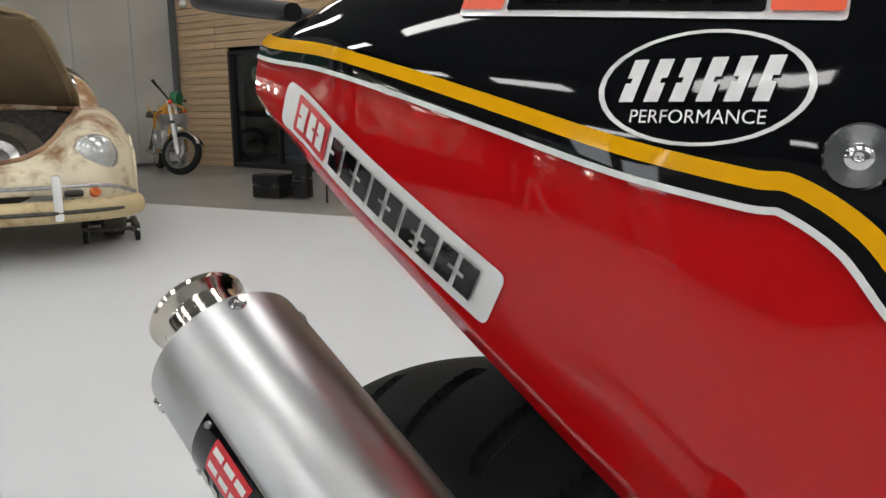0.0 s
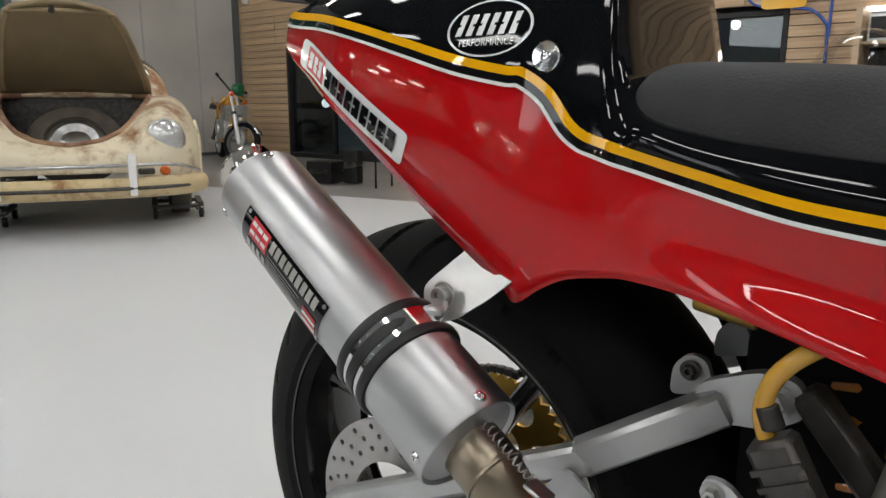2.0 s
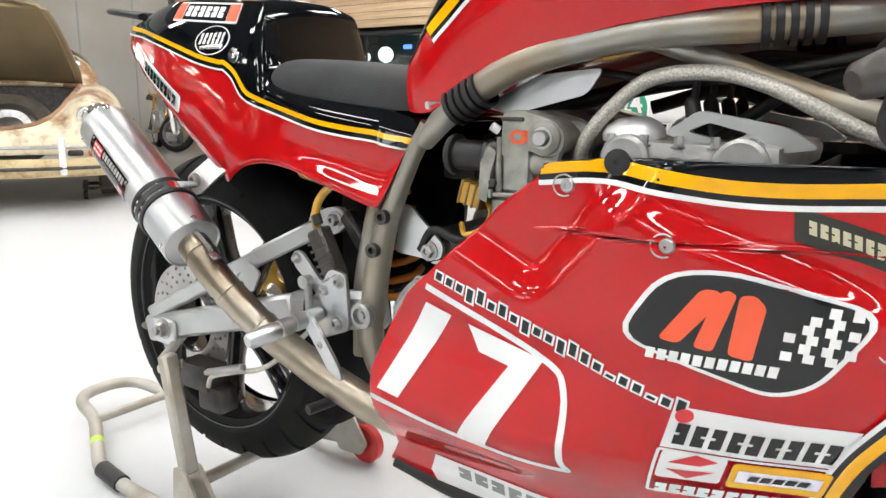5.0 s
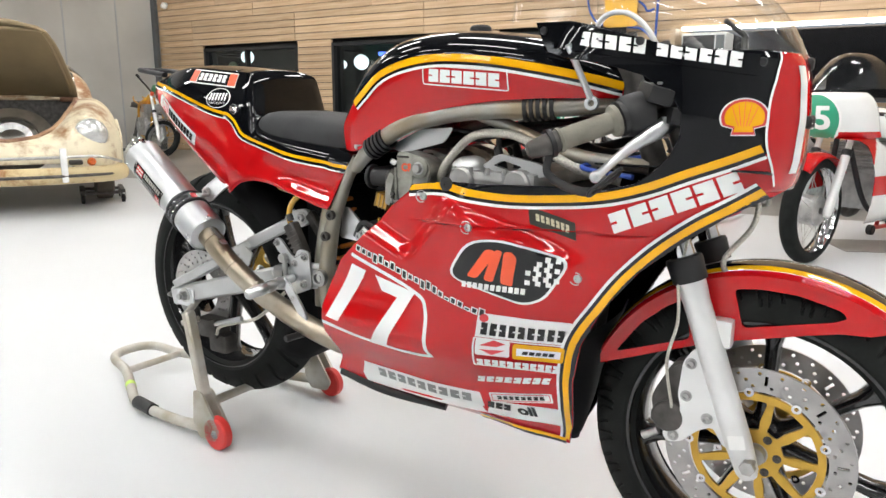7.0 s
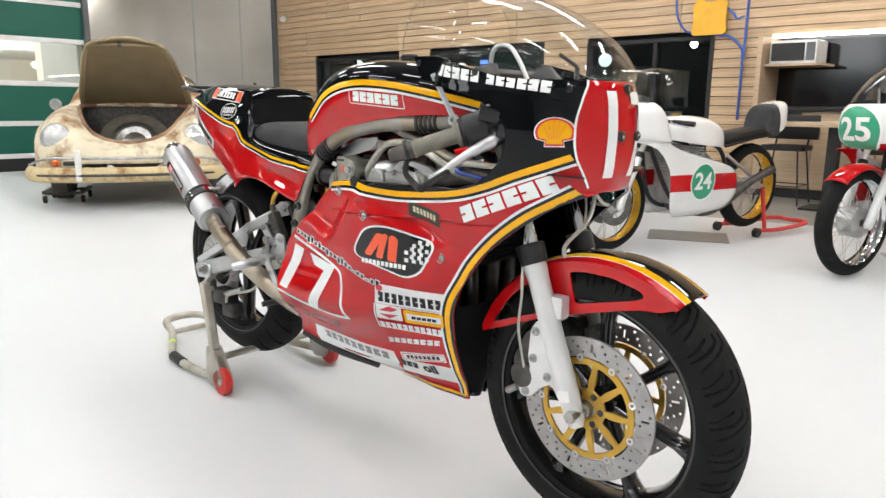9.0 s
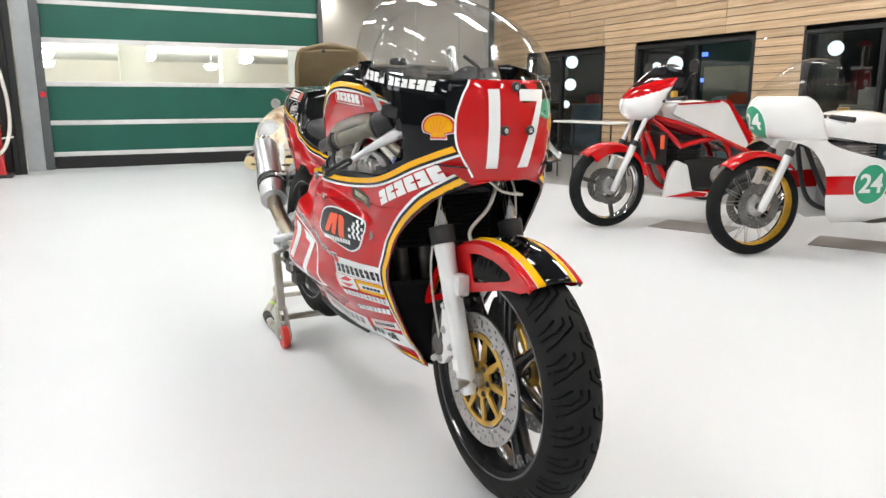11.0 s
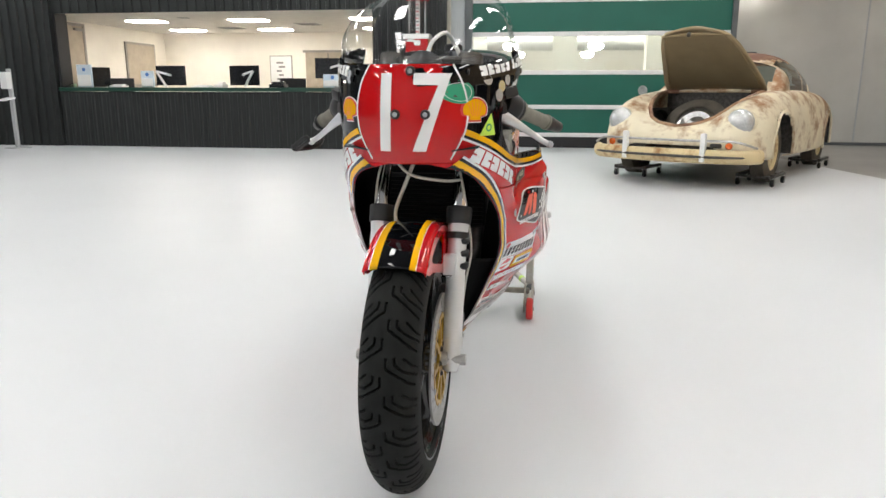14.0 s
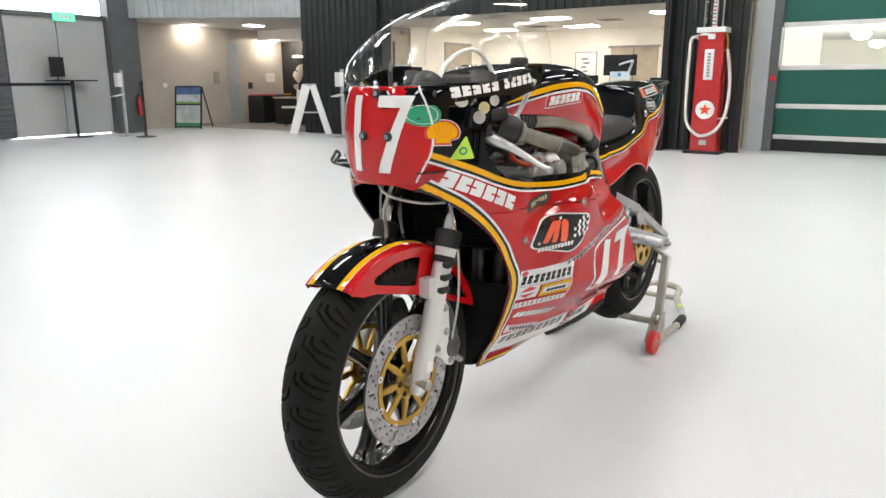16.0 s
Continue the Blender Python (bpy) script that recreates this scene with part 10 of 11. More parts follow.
TZ = dict(wb=1.32, rf=0.305, rr=0.31, lift=0.05, wf=0.045, wr=0.055, tyre=0.06, hub=0.06, rim=GOLDRIM, rimlabel="gold wire-spoked wheel", spokes="wire", disc=0.135, fork=0.085, flen=0.66, forkm=FORK, fender=RED, fa=(48, 138), skirt=False, engm=CAST, frame=SOFTBLACK, framelabel="black frame tube", swm=ALU, pipe=chamber, pipe_r=[0.02, 0.03, 0.042, 0.042, 0.03, 0.026, 0.030], pipem=DARKSTEEL, bar_up=0.60, bar_back=-0.10, bar_rise=-0.03, tank=[(0.42, 0.66, 0.76, 0.10), (0.48, 0.66, 0.82, 0.14), (0.62, 0.67, 0.86, 0.17), (0.80, 0.69, 0.87, 0.165), (0.94, 0.71, 0.84, 0.13), (1.0, 0.72, 0.79, 0.07)], tankm=WHITEP, tanklabel="white fuel tank", seat=(-0.08, 0.42, 0.76, 0.70, 0.12), tail=[(-0.31, 0.90, 0.955, 0.05), (-0.28, 0.85, 0.975, 0.085), (-0.22, 0.78, 0.975, 0.11), (-0.16, 0.75, 0.965, 0.115)], pad=[(-0.159, 0.74, 0.955, 0.118), (-0.10, 0.72, 0.950, 0.118), (-0.06, 0.72, 0.925, 0.112), (-0.03, 0.72, 0.80, 0.10)], tailm=WHITEP, fair=TZF, nose=0.30, nose_z=0.70, paint=tz_paint, fairm=[WHITEP, RED], screen=(1.38, 0.955, 0.98, 1.17, 0.17), screen_rise=0.02, screenm=SCREEN)
fwd = lambda a: V(math.cos(radians(a)), math.sin(radians(a)), 0)  # noqa: E731


def put(front, a, wb):
    q = V(*front, 0) - fwd(a) * wb
    return (q.x, q.y, 0)


moto("racing_motorcycle", "white and red classic race motorcycle, gold rims, number 24", put((-0.162, 2.807), -107, 1.36), -107, "tz", dict(TZ, wb=1.36, discs=[(-1, 0.74, 0.44, 0.125, "24"), (1, 0.74, 0.44, 0.125, "24"), (0, 0.0, 0.80, 0.10, "24")]))
TZ2 = dict(TZ, paint=lambda x, z: 1 if tz_paint(x, z) or (x > 1.06 and z < 0.745) else 0, rim=CHROME, rimlabel="chrome wire-spoked wheel", hub=0.085, disc=None, lift=0.03, discs=[(-1, 0.68, 0.42, 0.10, "25"), (1, 0.68, 0.42, 0.10, "25"), (0, 0.0, 0.81, 0.135, "25")])
moto("racing_motorcycle", "white and red classic race motorcycle, chrome rims, number 25", put((1.17, 3.14), -110, 1.32), -110, "tz", TZ2)
for at, an in ((put((-0.162, 2.807), -107, 1.36), -107), (put((1.17, 3.14), -110, 1.32), -110)):
    rs_ = thing("paddock_stand", "red tubular paddock stand under a race motorcycle", "stand", at=at, turn=an)
    bm = bmesh.new()
    tube(bm, [(0.06, -0.17, 0.05), (-0.2, -0.17, 0.04), (-0.55, -0.15, 0.06), (-0.58, 0.0, 0.06), (-0.55, 0.15, 0.06), (-0.2, 0.17, 0.04), (0.06, 0.17, 0.05)], 0.016, 12)
    part("handle_loop", bm, REDWHEEL, rs_, "red bent tube")
    for sd in (-1, 1):
        bm = bmesh.new()
        beam(bm, (-0.02, sd * 0.17, 0.05), (0.0, sd * 0.135, 0.36), 0.024, 0.024, 0.004, (0, 1, 0))
        part("upright", bm, REDWHEEL, rs_, "red upright")
        bm = bmesh.new()
        rod(bm, (0.07, sd * 0.17 - 0.02, 0.035), (0.07, sd * 0.17 + 0.02, 0.035), 0.035, 18, 0.005)
        part("stand_wheel", bm, SOFTBLACK, rs_, "black wheel")


def rd_paint(x, z):
    return 1 if z > 0.99 + 0.30 * (1.08 - x) else 0


RDT = dict(wb=1.36, rf=0.305, rr=0.31, wf=0.05, wr=0.06, tyre=0.062, hub=0.06, rim=CHROME, rimlabel="silver cast wheel", spokes=3, spokem=DARKSTEEL, disc=0.13, fork=0.09, flen=0.70, forkm=FORK, fender=RED, fa=(48, 168), skirt=True, engm=SOFTBLACK, frame=RED, fr=0.02, framelabel="red frame tube", pipe=chamber, pipe_r=[0.02, 0.025, 0.045, 0.05, 0.05, 0.035, 0.03], pipem=SOFTBLACK, bar_up=0.66, bar_back=-0.12, bar_rise=0.04, tank=[(0.36, 0.66, 0.74, 0.09), (0.44, 0.68, 0.86, 0.125), (0.60, 0.70, 0.925, 0.14), (0.80, 0.74, 0.925, 0.138), (0.92, 0.78, 0.90, 0.11), (0.97, 0.80, 0.86, 0.07)], tankm=WHITEP, tank2=RED, tanklabel="white fuel tank with red flash", seat=(-0.22, 0.46, 0.79, 0.74, 0.13), tail=[(-0.36, 0.80, 0.86, 0.06), (-0.28, 0.74, 0.86, 0.10), (-0.1, 0.70, 0.80, 0.12), (0.1, 0.68, 0.76, 0.12)], tailm=WHITEP, fair=[(0.79, 1.10, 1.21, 0.10), (0.82, 1.08, 1.25, 0.14), (0.87, 1.05, 1.275, 0.162), (0.92, 1.02, 1.27, 0.168), (0.97, 1.00, 1.24, 0.165), (1.02, 0.96, 1.19, 0.155), (1.06, 0.93, 1.12, 0.14), (1.09, 0.90, 1.04, 0.125)], nose=0.20, nose_z=0.0, paint=rd_paint, fairm=[WHITEP, RED], discs=[], screen=(1.19, 1.02, 0.88, 1.19, 0.135), screenm=glass("smoked_screen", (0.12, 0.12, 0.13), 0.0, 0.10))
rd_at = put((-1.35, 2.70), -103, 1.36)
rd = moto("road_motorcycle", "red and white road motorcycle with small nose fairing", rd_at, -103, "rd", RDT)
for sd in (-1, 1):
    bm = bmesh.new()
    slab(bm, rounded([(0.95, 0.42), (0.90, 0.50), (0.80, 0.46), (0.75, 0.27), (0.60, 0.25), (0.62, 0.215), (0.99, 0.225)], 0.02), 0.03, Matrix.Translation(V(0, sd * 0.15 + 0.015, 0)) @ pose(0, 0, 0, 90, 0, 0), bevel=0.006)
    bl = part("belly_cowl", bm, WHITEP, rd, "white belly cowl with red line")
    bm = bmesh.new()
    slab(bm, [(0.97, 0.229), (0.64, 0.219), (0.62, 0.245), (0.74, 0.265)], 0.004, Matrix.Translation(V(0, sd * 0.168 + 0.002, 0)) @ pose(0, 0, 0, 90, 0, 0))
    part("red_line", bm, RED, bl)
    bm = bmesh.new()
    box(bm, (0.955, sd * 0.20 - 0.018, 0.945), (0.995, sd * 0.20 + 0.024, 0.995), 0.014, 2)
    part("indicator", bm, AMBER, rd, "orange indicator")
    bm = bmesh.new()
    lathe(bm, [(0, 0.0), (0, 0.05), (0.02, 0.05), (0.02, 0)], (0.90, sd * 0.30, 1.16), (0.8, sd * 0.30, 1.16), 20)
    rod(bm, (0.92, sd * 0.22, 0.99), (0.90, sd * 0.30, 1.13), 0.006, 8)
    part("mirror", bm, SOFTBLACK, rd, "round black mirror")
for sd in (-1, 1):
    for pts in ([(1.05, sd * 0.05, 0.81), (0.90, sd * 0.14, 0.765), (0.62, sd * 0.165, 0.675), (0.22, sd * 0.15, 0.525)], [(1.04, sd * 0.06, 0.79), (0.96, sd * 0.12, 0.70), (0.86, sd * 0.15, 0.595)], [(0.86, sd * 0.15, 0.595), (0.70, sd * 0.155, 0.635), (0.54, sd * 0.155, 0.655)]):
        bm = bmesh.new()
        tube(bm, pts, 0.019, 12)
        part("frame_rail", bm, RED, rd, "red painted frame rail")
    bm = bmesh.new()
    slab(bm, rounded([(0.95, 0.83), (0.91, 0.905), (0.55, 0.925), (0.49, 0.895), (0.29, 0.605), (0.33, 0.555), (0.62, 0.70)], 0.018, 3), 0.05, Matrix.Translation(V(0, sd * 0.142 + 0.025, 0)) @ pose(0, 0, 0, 90, 0, 0), bevel=0.010)
    sp_ = part("side_panel", bm, WHITEP, rd, "white tank flank and side panel", sharp=50)
    bm = bmesh.new()
    slab(bm, [(0.585, 0.930), (0.48, 0.926), (0.235, 0.645), (0.285, 0.600), (0.50, 0.880)], 0.056, Matrix.Translation(V(0, sd * 0.142 + 0.022, 0)) @ pose(0, 0, 0, 90, 0, 0), bevel=0.004)
    part("red_flash", bm, RED, sp_, "red slanting flash")
    bm = bmesh.new()
    slab(bm, [(0.91, 0.893), (0.56, 0.912), (0.56, 0.926), (0.91, 0.907)], 0.004, Matrix.Translation(V(0, sd * 0.168 + 0.002, 0)) @ pose(0, 0, 0, 90, 0, 0))
    part("red_line", bm, RED, sp_)
bm = bmesh.new()
box(bm, (0.96, -0.14, 0.46), (1.02, 0.14, 0.70), 0.01)
part("radiator", bm, SOFTBLACK, rd, "black radiator")
bm = bmesh.new()
box(bm, (1.0, 0.145, 0.58), (1.03, 0.165, 0.68), 0.004)
part("reflector", bm, ORANGE, rd, "amber reflector")
YB = dict(wb=1.05, rf=0.24, rr=0.24, wf=0.04, wr=0.045, tyre=0.055, hub=0.05, rim=ALU, rimlabel="dusty wire-spoked wheel", spokes="wire", disc=None, fork=0.065, flen=0.62, forkm=FORK, fender=CHROME, fa=(30, 150), engm=CAST, frame=material("yellow_frame", (0.62, 0.32, 0.03), 0.4, coat=0.3), framelabel="yellow frame tube", pipe=lambda sd: [(0.6, sd * 0.1, 0.35), (0.4, sd * 0.13, 0.22), (0.0, sd * 0.14, 0.22)], pipe_r=[0.015, 0.02, 0.025], pipem=STEEL, bar_up=0.62, bar_back=-0.06, bar_rise=0.12, tank=[(0.36, 0.58, 0.66, 0.06), (0.46, 0.56, 0.74, 0.10), (0.6, 0.57, 0.76, 0.11), (0.74, 0.60, 0.72, 0.08)], tankm=material("orange_yellow_tank", (0.70, 0.30, 0.02), 0.3, coat=0.5), tanklabel="orange-yellow fuel tank", seat=(-0.15, 0.38, 0.66, 0.64, 0.10))
yb = moto("mini_motorcycle", "small old orange-yellow motorcycle with green headlamp", put((-8.1, 5.68), -22, 1.05 * 1.22), -22, "mini", YB)
bm = bmesh.new()
lathe(bm, [(-0.10, 0.0), (-0.08, 0.06), (0, 0.075), (0.01, 0.07), (0.012, 0)], (0.86, 0, 0.86), (1.2, 0, 0.86), 22)
part("headlamp", bm, material("dark_green_enamel", (0.02, 0.16, 0.07), 0.3, coat=0.5), yb, "green headlamp shell")
for sd in (-1, 1):
    bm = bmesh.new()
    lathe(bm, [(0, 0.03), (0.02, 0.025), (0.02, 0)], (0.86, sd * 0.15, 0.76), (1.2, sd * 0.15, 0.76), 14)
    part("indicator", bm, ORANGE, yb, "orange indicator")

head = {"front_wheel", "fork_leg", "front_mudguard", "handlebar", "headlamp", "indicator"}
lock = Matrix.Translation(V(1.05, 0, 0.24)) @ Matrix.Rotation(radians(48), 4, V(-0.42, 0, 0.907)) @ Matrix.Translation(V(-1.05, 0, -0.24))
for ob in yb.children_recursive:
    if ob.name.split(".")[0] in head or ob.parent.name.split(".")[0] in head:
        ob.data.transform(lock)
    ob.data.transform(Matrix.Scale(1.22, 4))

# ---------------------------------------------------------------- cases and bench by the timber wall
for x, y, w, h, d, t, lb in ((-5.22, 4.62, 0.33, 0.24, 0.24, 10, "black hard equipment case lying on the floor"), (-4.92, 4.74, 0.17, 0.36, 0.13, 15, "black upright hard case standing on the floor")):
    cs = thing("equipment_case", lb, "case", at=(x, y, 0), turn=t)
    bm = bmesh.new()
    box(bm, (-w / 2, -d / 2, 0.01), (w / 2, d / 2, h * 0.55), 0.02, 2)
    part("case_base", bm, SOFTBLACK, cs)
    bm = bmesh.new()
    box(bm, (-w / 2, -d / 2, h * 0.56), (w / 2, d / 2, h), 0.02, 2)
    part("case_lid", bm, SOFTBLACK, cs)
    for q in (-0.3, 0.3):
        bm = bmesh.new()
        box(bm, (w * q - 0.02, -d / 2 - 0.012, h * 0.45), (w * q + 0.02, -d / 2, h * 0.65), 0.003)
        part("latch", bm, DARKSTEEL, cs)
    bm = bmesh.new()
    tube(bm, [(-0.06, -d / 2, h * 0.5), (-0.05, -d / 2 - 0.03, h * 0.5), (0.05, -d / 2 - 0.03, h * 0.5), (0.06, -d / 2, h * 0.5)], 0.009, 8, 4)
    part("case_handle", bm, SOFTBLACK, cs)
bn = thing("low_bench", "low black bench with thin wire legs", "bench", at=(-3.55, 5.6, 0))
bm = bmesh.new()
box(bm, (-0.6, -0.2, 0.36), (0.6, 0.2, 0.42), 0.012, 2)
part("seat", bm, SOFTBLACK, bn)
for x in (-0.5, 0.5):
    bm = bmesh.new()
    tube(bm, [(x, -0.18, 0.36), (x, -0.2, 0.008), (x, 0.2, 0.008), (x, 0.18, 0.36)], 0.008, 8, 3)
    part("leg", bm, BLACKW, bn, "bent wire leg")
tb2 = thing("side_table", "round black pedestal table with pale top", "table", at=(-2.9, 5.4, 0))
bm = bmesh.new()
lathe(bm, [(0, 0), (0, 0.24), (0.015, 0.24), (0.03, 0.03), (0.70, 0.03), (0.70, 0)], (0, 0, 0), (0, 0, 1), 28)
part("pedestal", bm, BLACKW, tb2)
bm = bmesh.new()
box(bm, (-0.8, -0.25, 0.70), (0.5, 0.25, 0.735), 0.006)
part("tabletop", bm, OAKPALE, tb2)


# ---------------------------------------------------------------- office contents
SCREENB = material("dark_monitor_glass", (0.012, 0.013, 0.015), 0.25, var=0.1)
PAPER = material("pale_blue_paper", (0.60, 0.70, 0.78), 0.7, var=0.06)
PRINTB = material("blue_print", (0.08, 0.22, 0.55), 0.5)
DESKM = material("grey_desk_laminate", (0.30, 0.28, 0.25), 0.5, var=0.08)
BOARD = material("beige_pinboard", (0.42, 0.36, 0.28), 0.8, var=0.08)
for y in (-6.7, -5.0, -3.3):
    dk = thing("office_desk", "grey laminate office desk behind the counter", "desk", at=(-9.3, y, 0.006), group="office desks")
    bm = bmesh.new()
    box(bm, (-0.4, -0.8, 0.71), (0.4, 0.8, 0.74), 0.004)
    part("desktop", bm, DESKM, dk)
    for sy in (-0.75, 0.75):
        bm = bmesh.new()
        box(bm, (-0.35, sy - 0.02, 0), (0.35, sy + 0.02, 0.71))
        part("leg", bm, POSTD, dk)
    ch = thing("office_chair", "dark mesh office chair", "chair", at=(-8.95, y + (0.95 if y > -5.5 else -0.55), 0.006), turn=random.uniform(-40, 40), group="office chairs")
    bm = bmesh.new()
    box(bm, (-0.24, -0.24, 0.44), (0.24, 0.24, 0.50), 0.03, 2)
    part("seat", bm, SOFTBLACK, ch)
    bm = bmesh.new()
    box(bm, (-0.28, -0.22, 0.62), (-0.24, 0.22, 1.08), 0.015, 2)
    part("backrest", bm, SOFTBLACK, ch)
    bm = bmesh.new()
    rod(bm, (0, 0, 0.06), (0, 0, 0.44), 0.025, 12)
    beam(bm, (-0.05, 0, 0.43), (-0.26, 0, 0.66), 0.05, 0.02)
    for k in range(5):
        a = 2 * math.pi * k / 5
        beam(bm, (0, 0, 0.07), (0.28 * math.cos(a), 0.28 * math.sin(a), 0.04), 0.03, 0.025)
        rod(bm, (0.28 * math.cos(a), 0.28 * math.sin(a) - 0.012, 0.025), (0.28 * math.cos(a), 0.28 * math.sin(a) + 0.012, 0.025), 0.025, 10)
    part("base", bm, SOFTBLACK, ch, "five-star base")
for y, z, w, turn_, arm in ((-7.14, 0.93, 0.42, 52, 0), (-5.84, 0.95, 0.48, 8, 1), (-4.58, 0.95, 0.52, -6, 1), (-3.13, 1.06, 0.50, 14, 1)):
    mo = thing("monitor", "black computer monitor on a white jointed arm behind the counter" if arm else "black computer monitor turned aside behind the counter", "monitor", at=(-8.16, y, 0.93), turn=turn_, group="office monitors")
    bm = bmesh.new()
    box(bm, (-0.03, -w / 2, z - 0.93 + 0.01), (0.0, w / 2, z - 0.93 + 0.32), 0.006)
    part("screen", bm, SCREENB, mo)
    bm = bmesh.new()
    if arm:
        s_ = -1 if y < -5 else 1
        tube(bm, [(0.0, 0, z - 0.76), (0.05, 0.02 * s_, z - 0.75), (0.07, 0.20 * s_, z - 0.70)], 0.017, 10, 3)
        tube(bm, [(0.07, 0.20 * s_, z - 0.70), (0.08, 0.12 * s_, 0.12), (0.07, 0.05 * s_, 0.0)], 0.020, 10, 3)
        part("arm", bm, WHITE, mo, "white jointed arm")
    else:
        box(bm, (-0.10, -0.1, 0), (0.06, 0.1, 0.01), 0.003)
        part("foot", bm, SOFTBLACK, mo)
for y, w, h in ((-7.36, 0.26, 0.36), (-6.24, 0.22, 0.26), (-3.20, 0.30, 0.20)):
    lh = thing("leaflet_holder", "pale blue leaflet holder standing on the counter", "leaflets", at=(-7.95, y, 0.926), group="counter leaflets")
    bm = bmesh.new()
    box(bm, (-0.03, 0, 0), (0.0, w, h), 0.004)
    part("back_card", bm, PAPER, lh)
    bm = bmesh.new()
    box(bm, (0.001, 0.015, 0.02), (0.02, w - 0.015, h * 0.55), 0.003)
    part("leaflet", bm, WHITE, lh, "white leaflets")
    bm = bmesh.new()
    slab(bm, circle(0, 0, 0.03, 16), 0.002, Matrix.Translation(V(0.002, w / 2, h * 0.78)) @ pose(0, 0, 0, 90, 0, 90))
    part("print", bm, PRINTB, lh, "blue round print")
for y, w, h, mt, lb in ((-7.62, 0.16, 0.10, MINT, "small clear green tray on the counter"), (-6.75, 0.22, 0.05, WHITE, "loose white papers on the counter"), (-5.35, 0.30, 0.04, WHITE, "loose white papers on the counter"), (-4.95, 0.14, 0.09, WHITE, "small white box on the counter"), (-4.05, 0.24, 0.09, SCREENB, "small black telephone on the counter"), (-2.60, 0.26, 0.11, SCREENB, "black card reader stand on the counter")):
    bm = bmesh.new()
    box(bm, (-8.06, y, 0.926), (-7.86, y + w, 0.926 + h * 0.6), 0.008, 2)
    box(bm, (-8.04, y + 0.02, 0.926 + h * 0.5), (-7.94, y + w - 0.03, 0.926 + h), 0.008, 2)
    whole("counter_item", bm, mt, lb, "desk item", group="things on the counter")
bm = bmesh.new()
box(bm, (-13.0, -5.2, 0.01), (-12.94, -4.14, 1.70), 0.006)
d4 = whole("door_4", bm, BOARD, "beige double cupboard door in the office back wall", "door", kind="structure")
bm = bmesh.new()
box(bm, (-12.94, -4.68, 0.02), (-12.936, -4.66, 1.68))
part("seam", bm, POSTD, d4, "dark seam between the leaves")
bm = bmesh.new()
box(bm, (-12.96, -5.25, 1.70), (-12.92, -4.09, 1.75), 0.004)
part("head", bm, DESKM, d4, "grey-brown head rail")
bm = bmesh.new()
box(bm, (-12.5, -8.60, 0.95), (-11.35, -8.57, 1.87), 0.006)
iw = whole("window_3", bm, DESKM, "grey framed inner window in the office side wall", "window", kind="structure")
bm = bmesh.new()
box(bm, (-12.45, -8.57, 1.0), (-11.40, -8.564, 1.82))
part("blind", bm, BOARD, iw, "beige roller blind")
bm = bmesh.new()
box(bm, (-9.93, -8.6, 0.01), (-9.2, -8.54, 2.05), 0.006)
dd = whole("door_5", bm, BOARD, "beige office door with narrow glass strip", "door", kind="structure")
bm = bmesh.new()
box(bm, (-9.45, -8.54, 0.9), (-9.37, -8.532, 1.8))
part("pane", bm, DARKPANE, dd, "narrow glass strip")
bm = bmesh.new()
box(bm, (-9.99, -8.6, 2.055), (-9.14, -8.53, 2.10), 0.004)
part("head", bm, DESKM, dd, "dark door head")
bm = bmesh.new()
box(bm, (-9.99, -8.6, 0.01), (-9.935, -8.53, 2.053), 0.004)
part("jamb", bm, DESKM, dd, "dark door jamb")
bm = bmesh.new()
box(bm, (-9.92, -8.54, 1.96), (-9.65, -8.49, 2.01), 0.004)
part("closer", bm, DESKM, dd, "door closer")
for y, z, w, h, mt in ((-6.06, 1.02, 0.53, 0.62, WHITE), (-3.66, 1.16, 0.22, 0.36, SCREENB)):
    bm = bmesh.new()
    box(bm, (-13.0, y, z), (-12.97, y + w, z + h), 0.004)
    pf = whole("picture", bm, DESKM if mt is WHITE else DARKSTEEL, "thin framed sheet on the office wall", "picture", group="office wall pictures")
    bm = bmesh.new()
    box(bm, (-12.97, y + 0.02, z + 0.02), (-12.966, y + w - 0.02, z + h - 0.02))
    part("sheet", bm, mt, pf)
    if mt is WHITE:
        for k in range(5):
            bm = bmesh.new()
            box(bm, (-12.966, y + 0.16 + 0.05 * (k % 2), z + 0.08 + 0.09 * k), (-12.964, y + 0.36 - 0.04 * (k % 3), z + 0.12 + 0.09 * k))
            part("print", bm, TINY, pf)

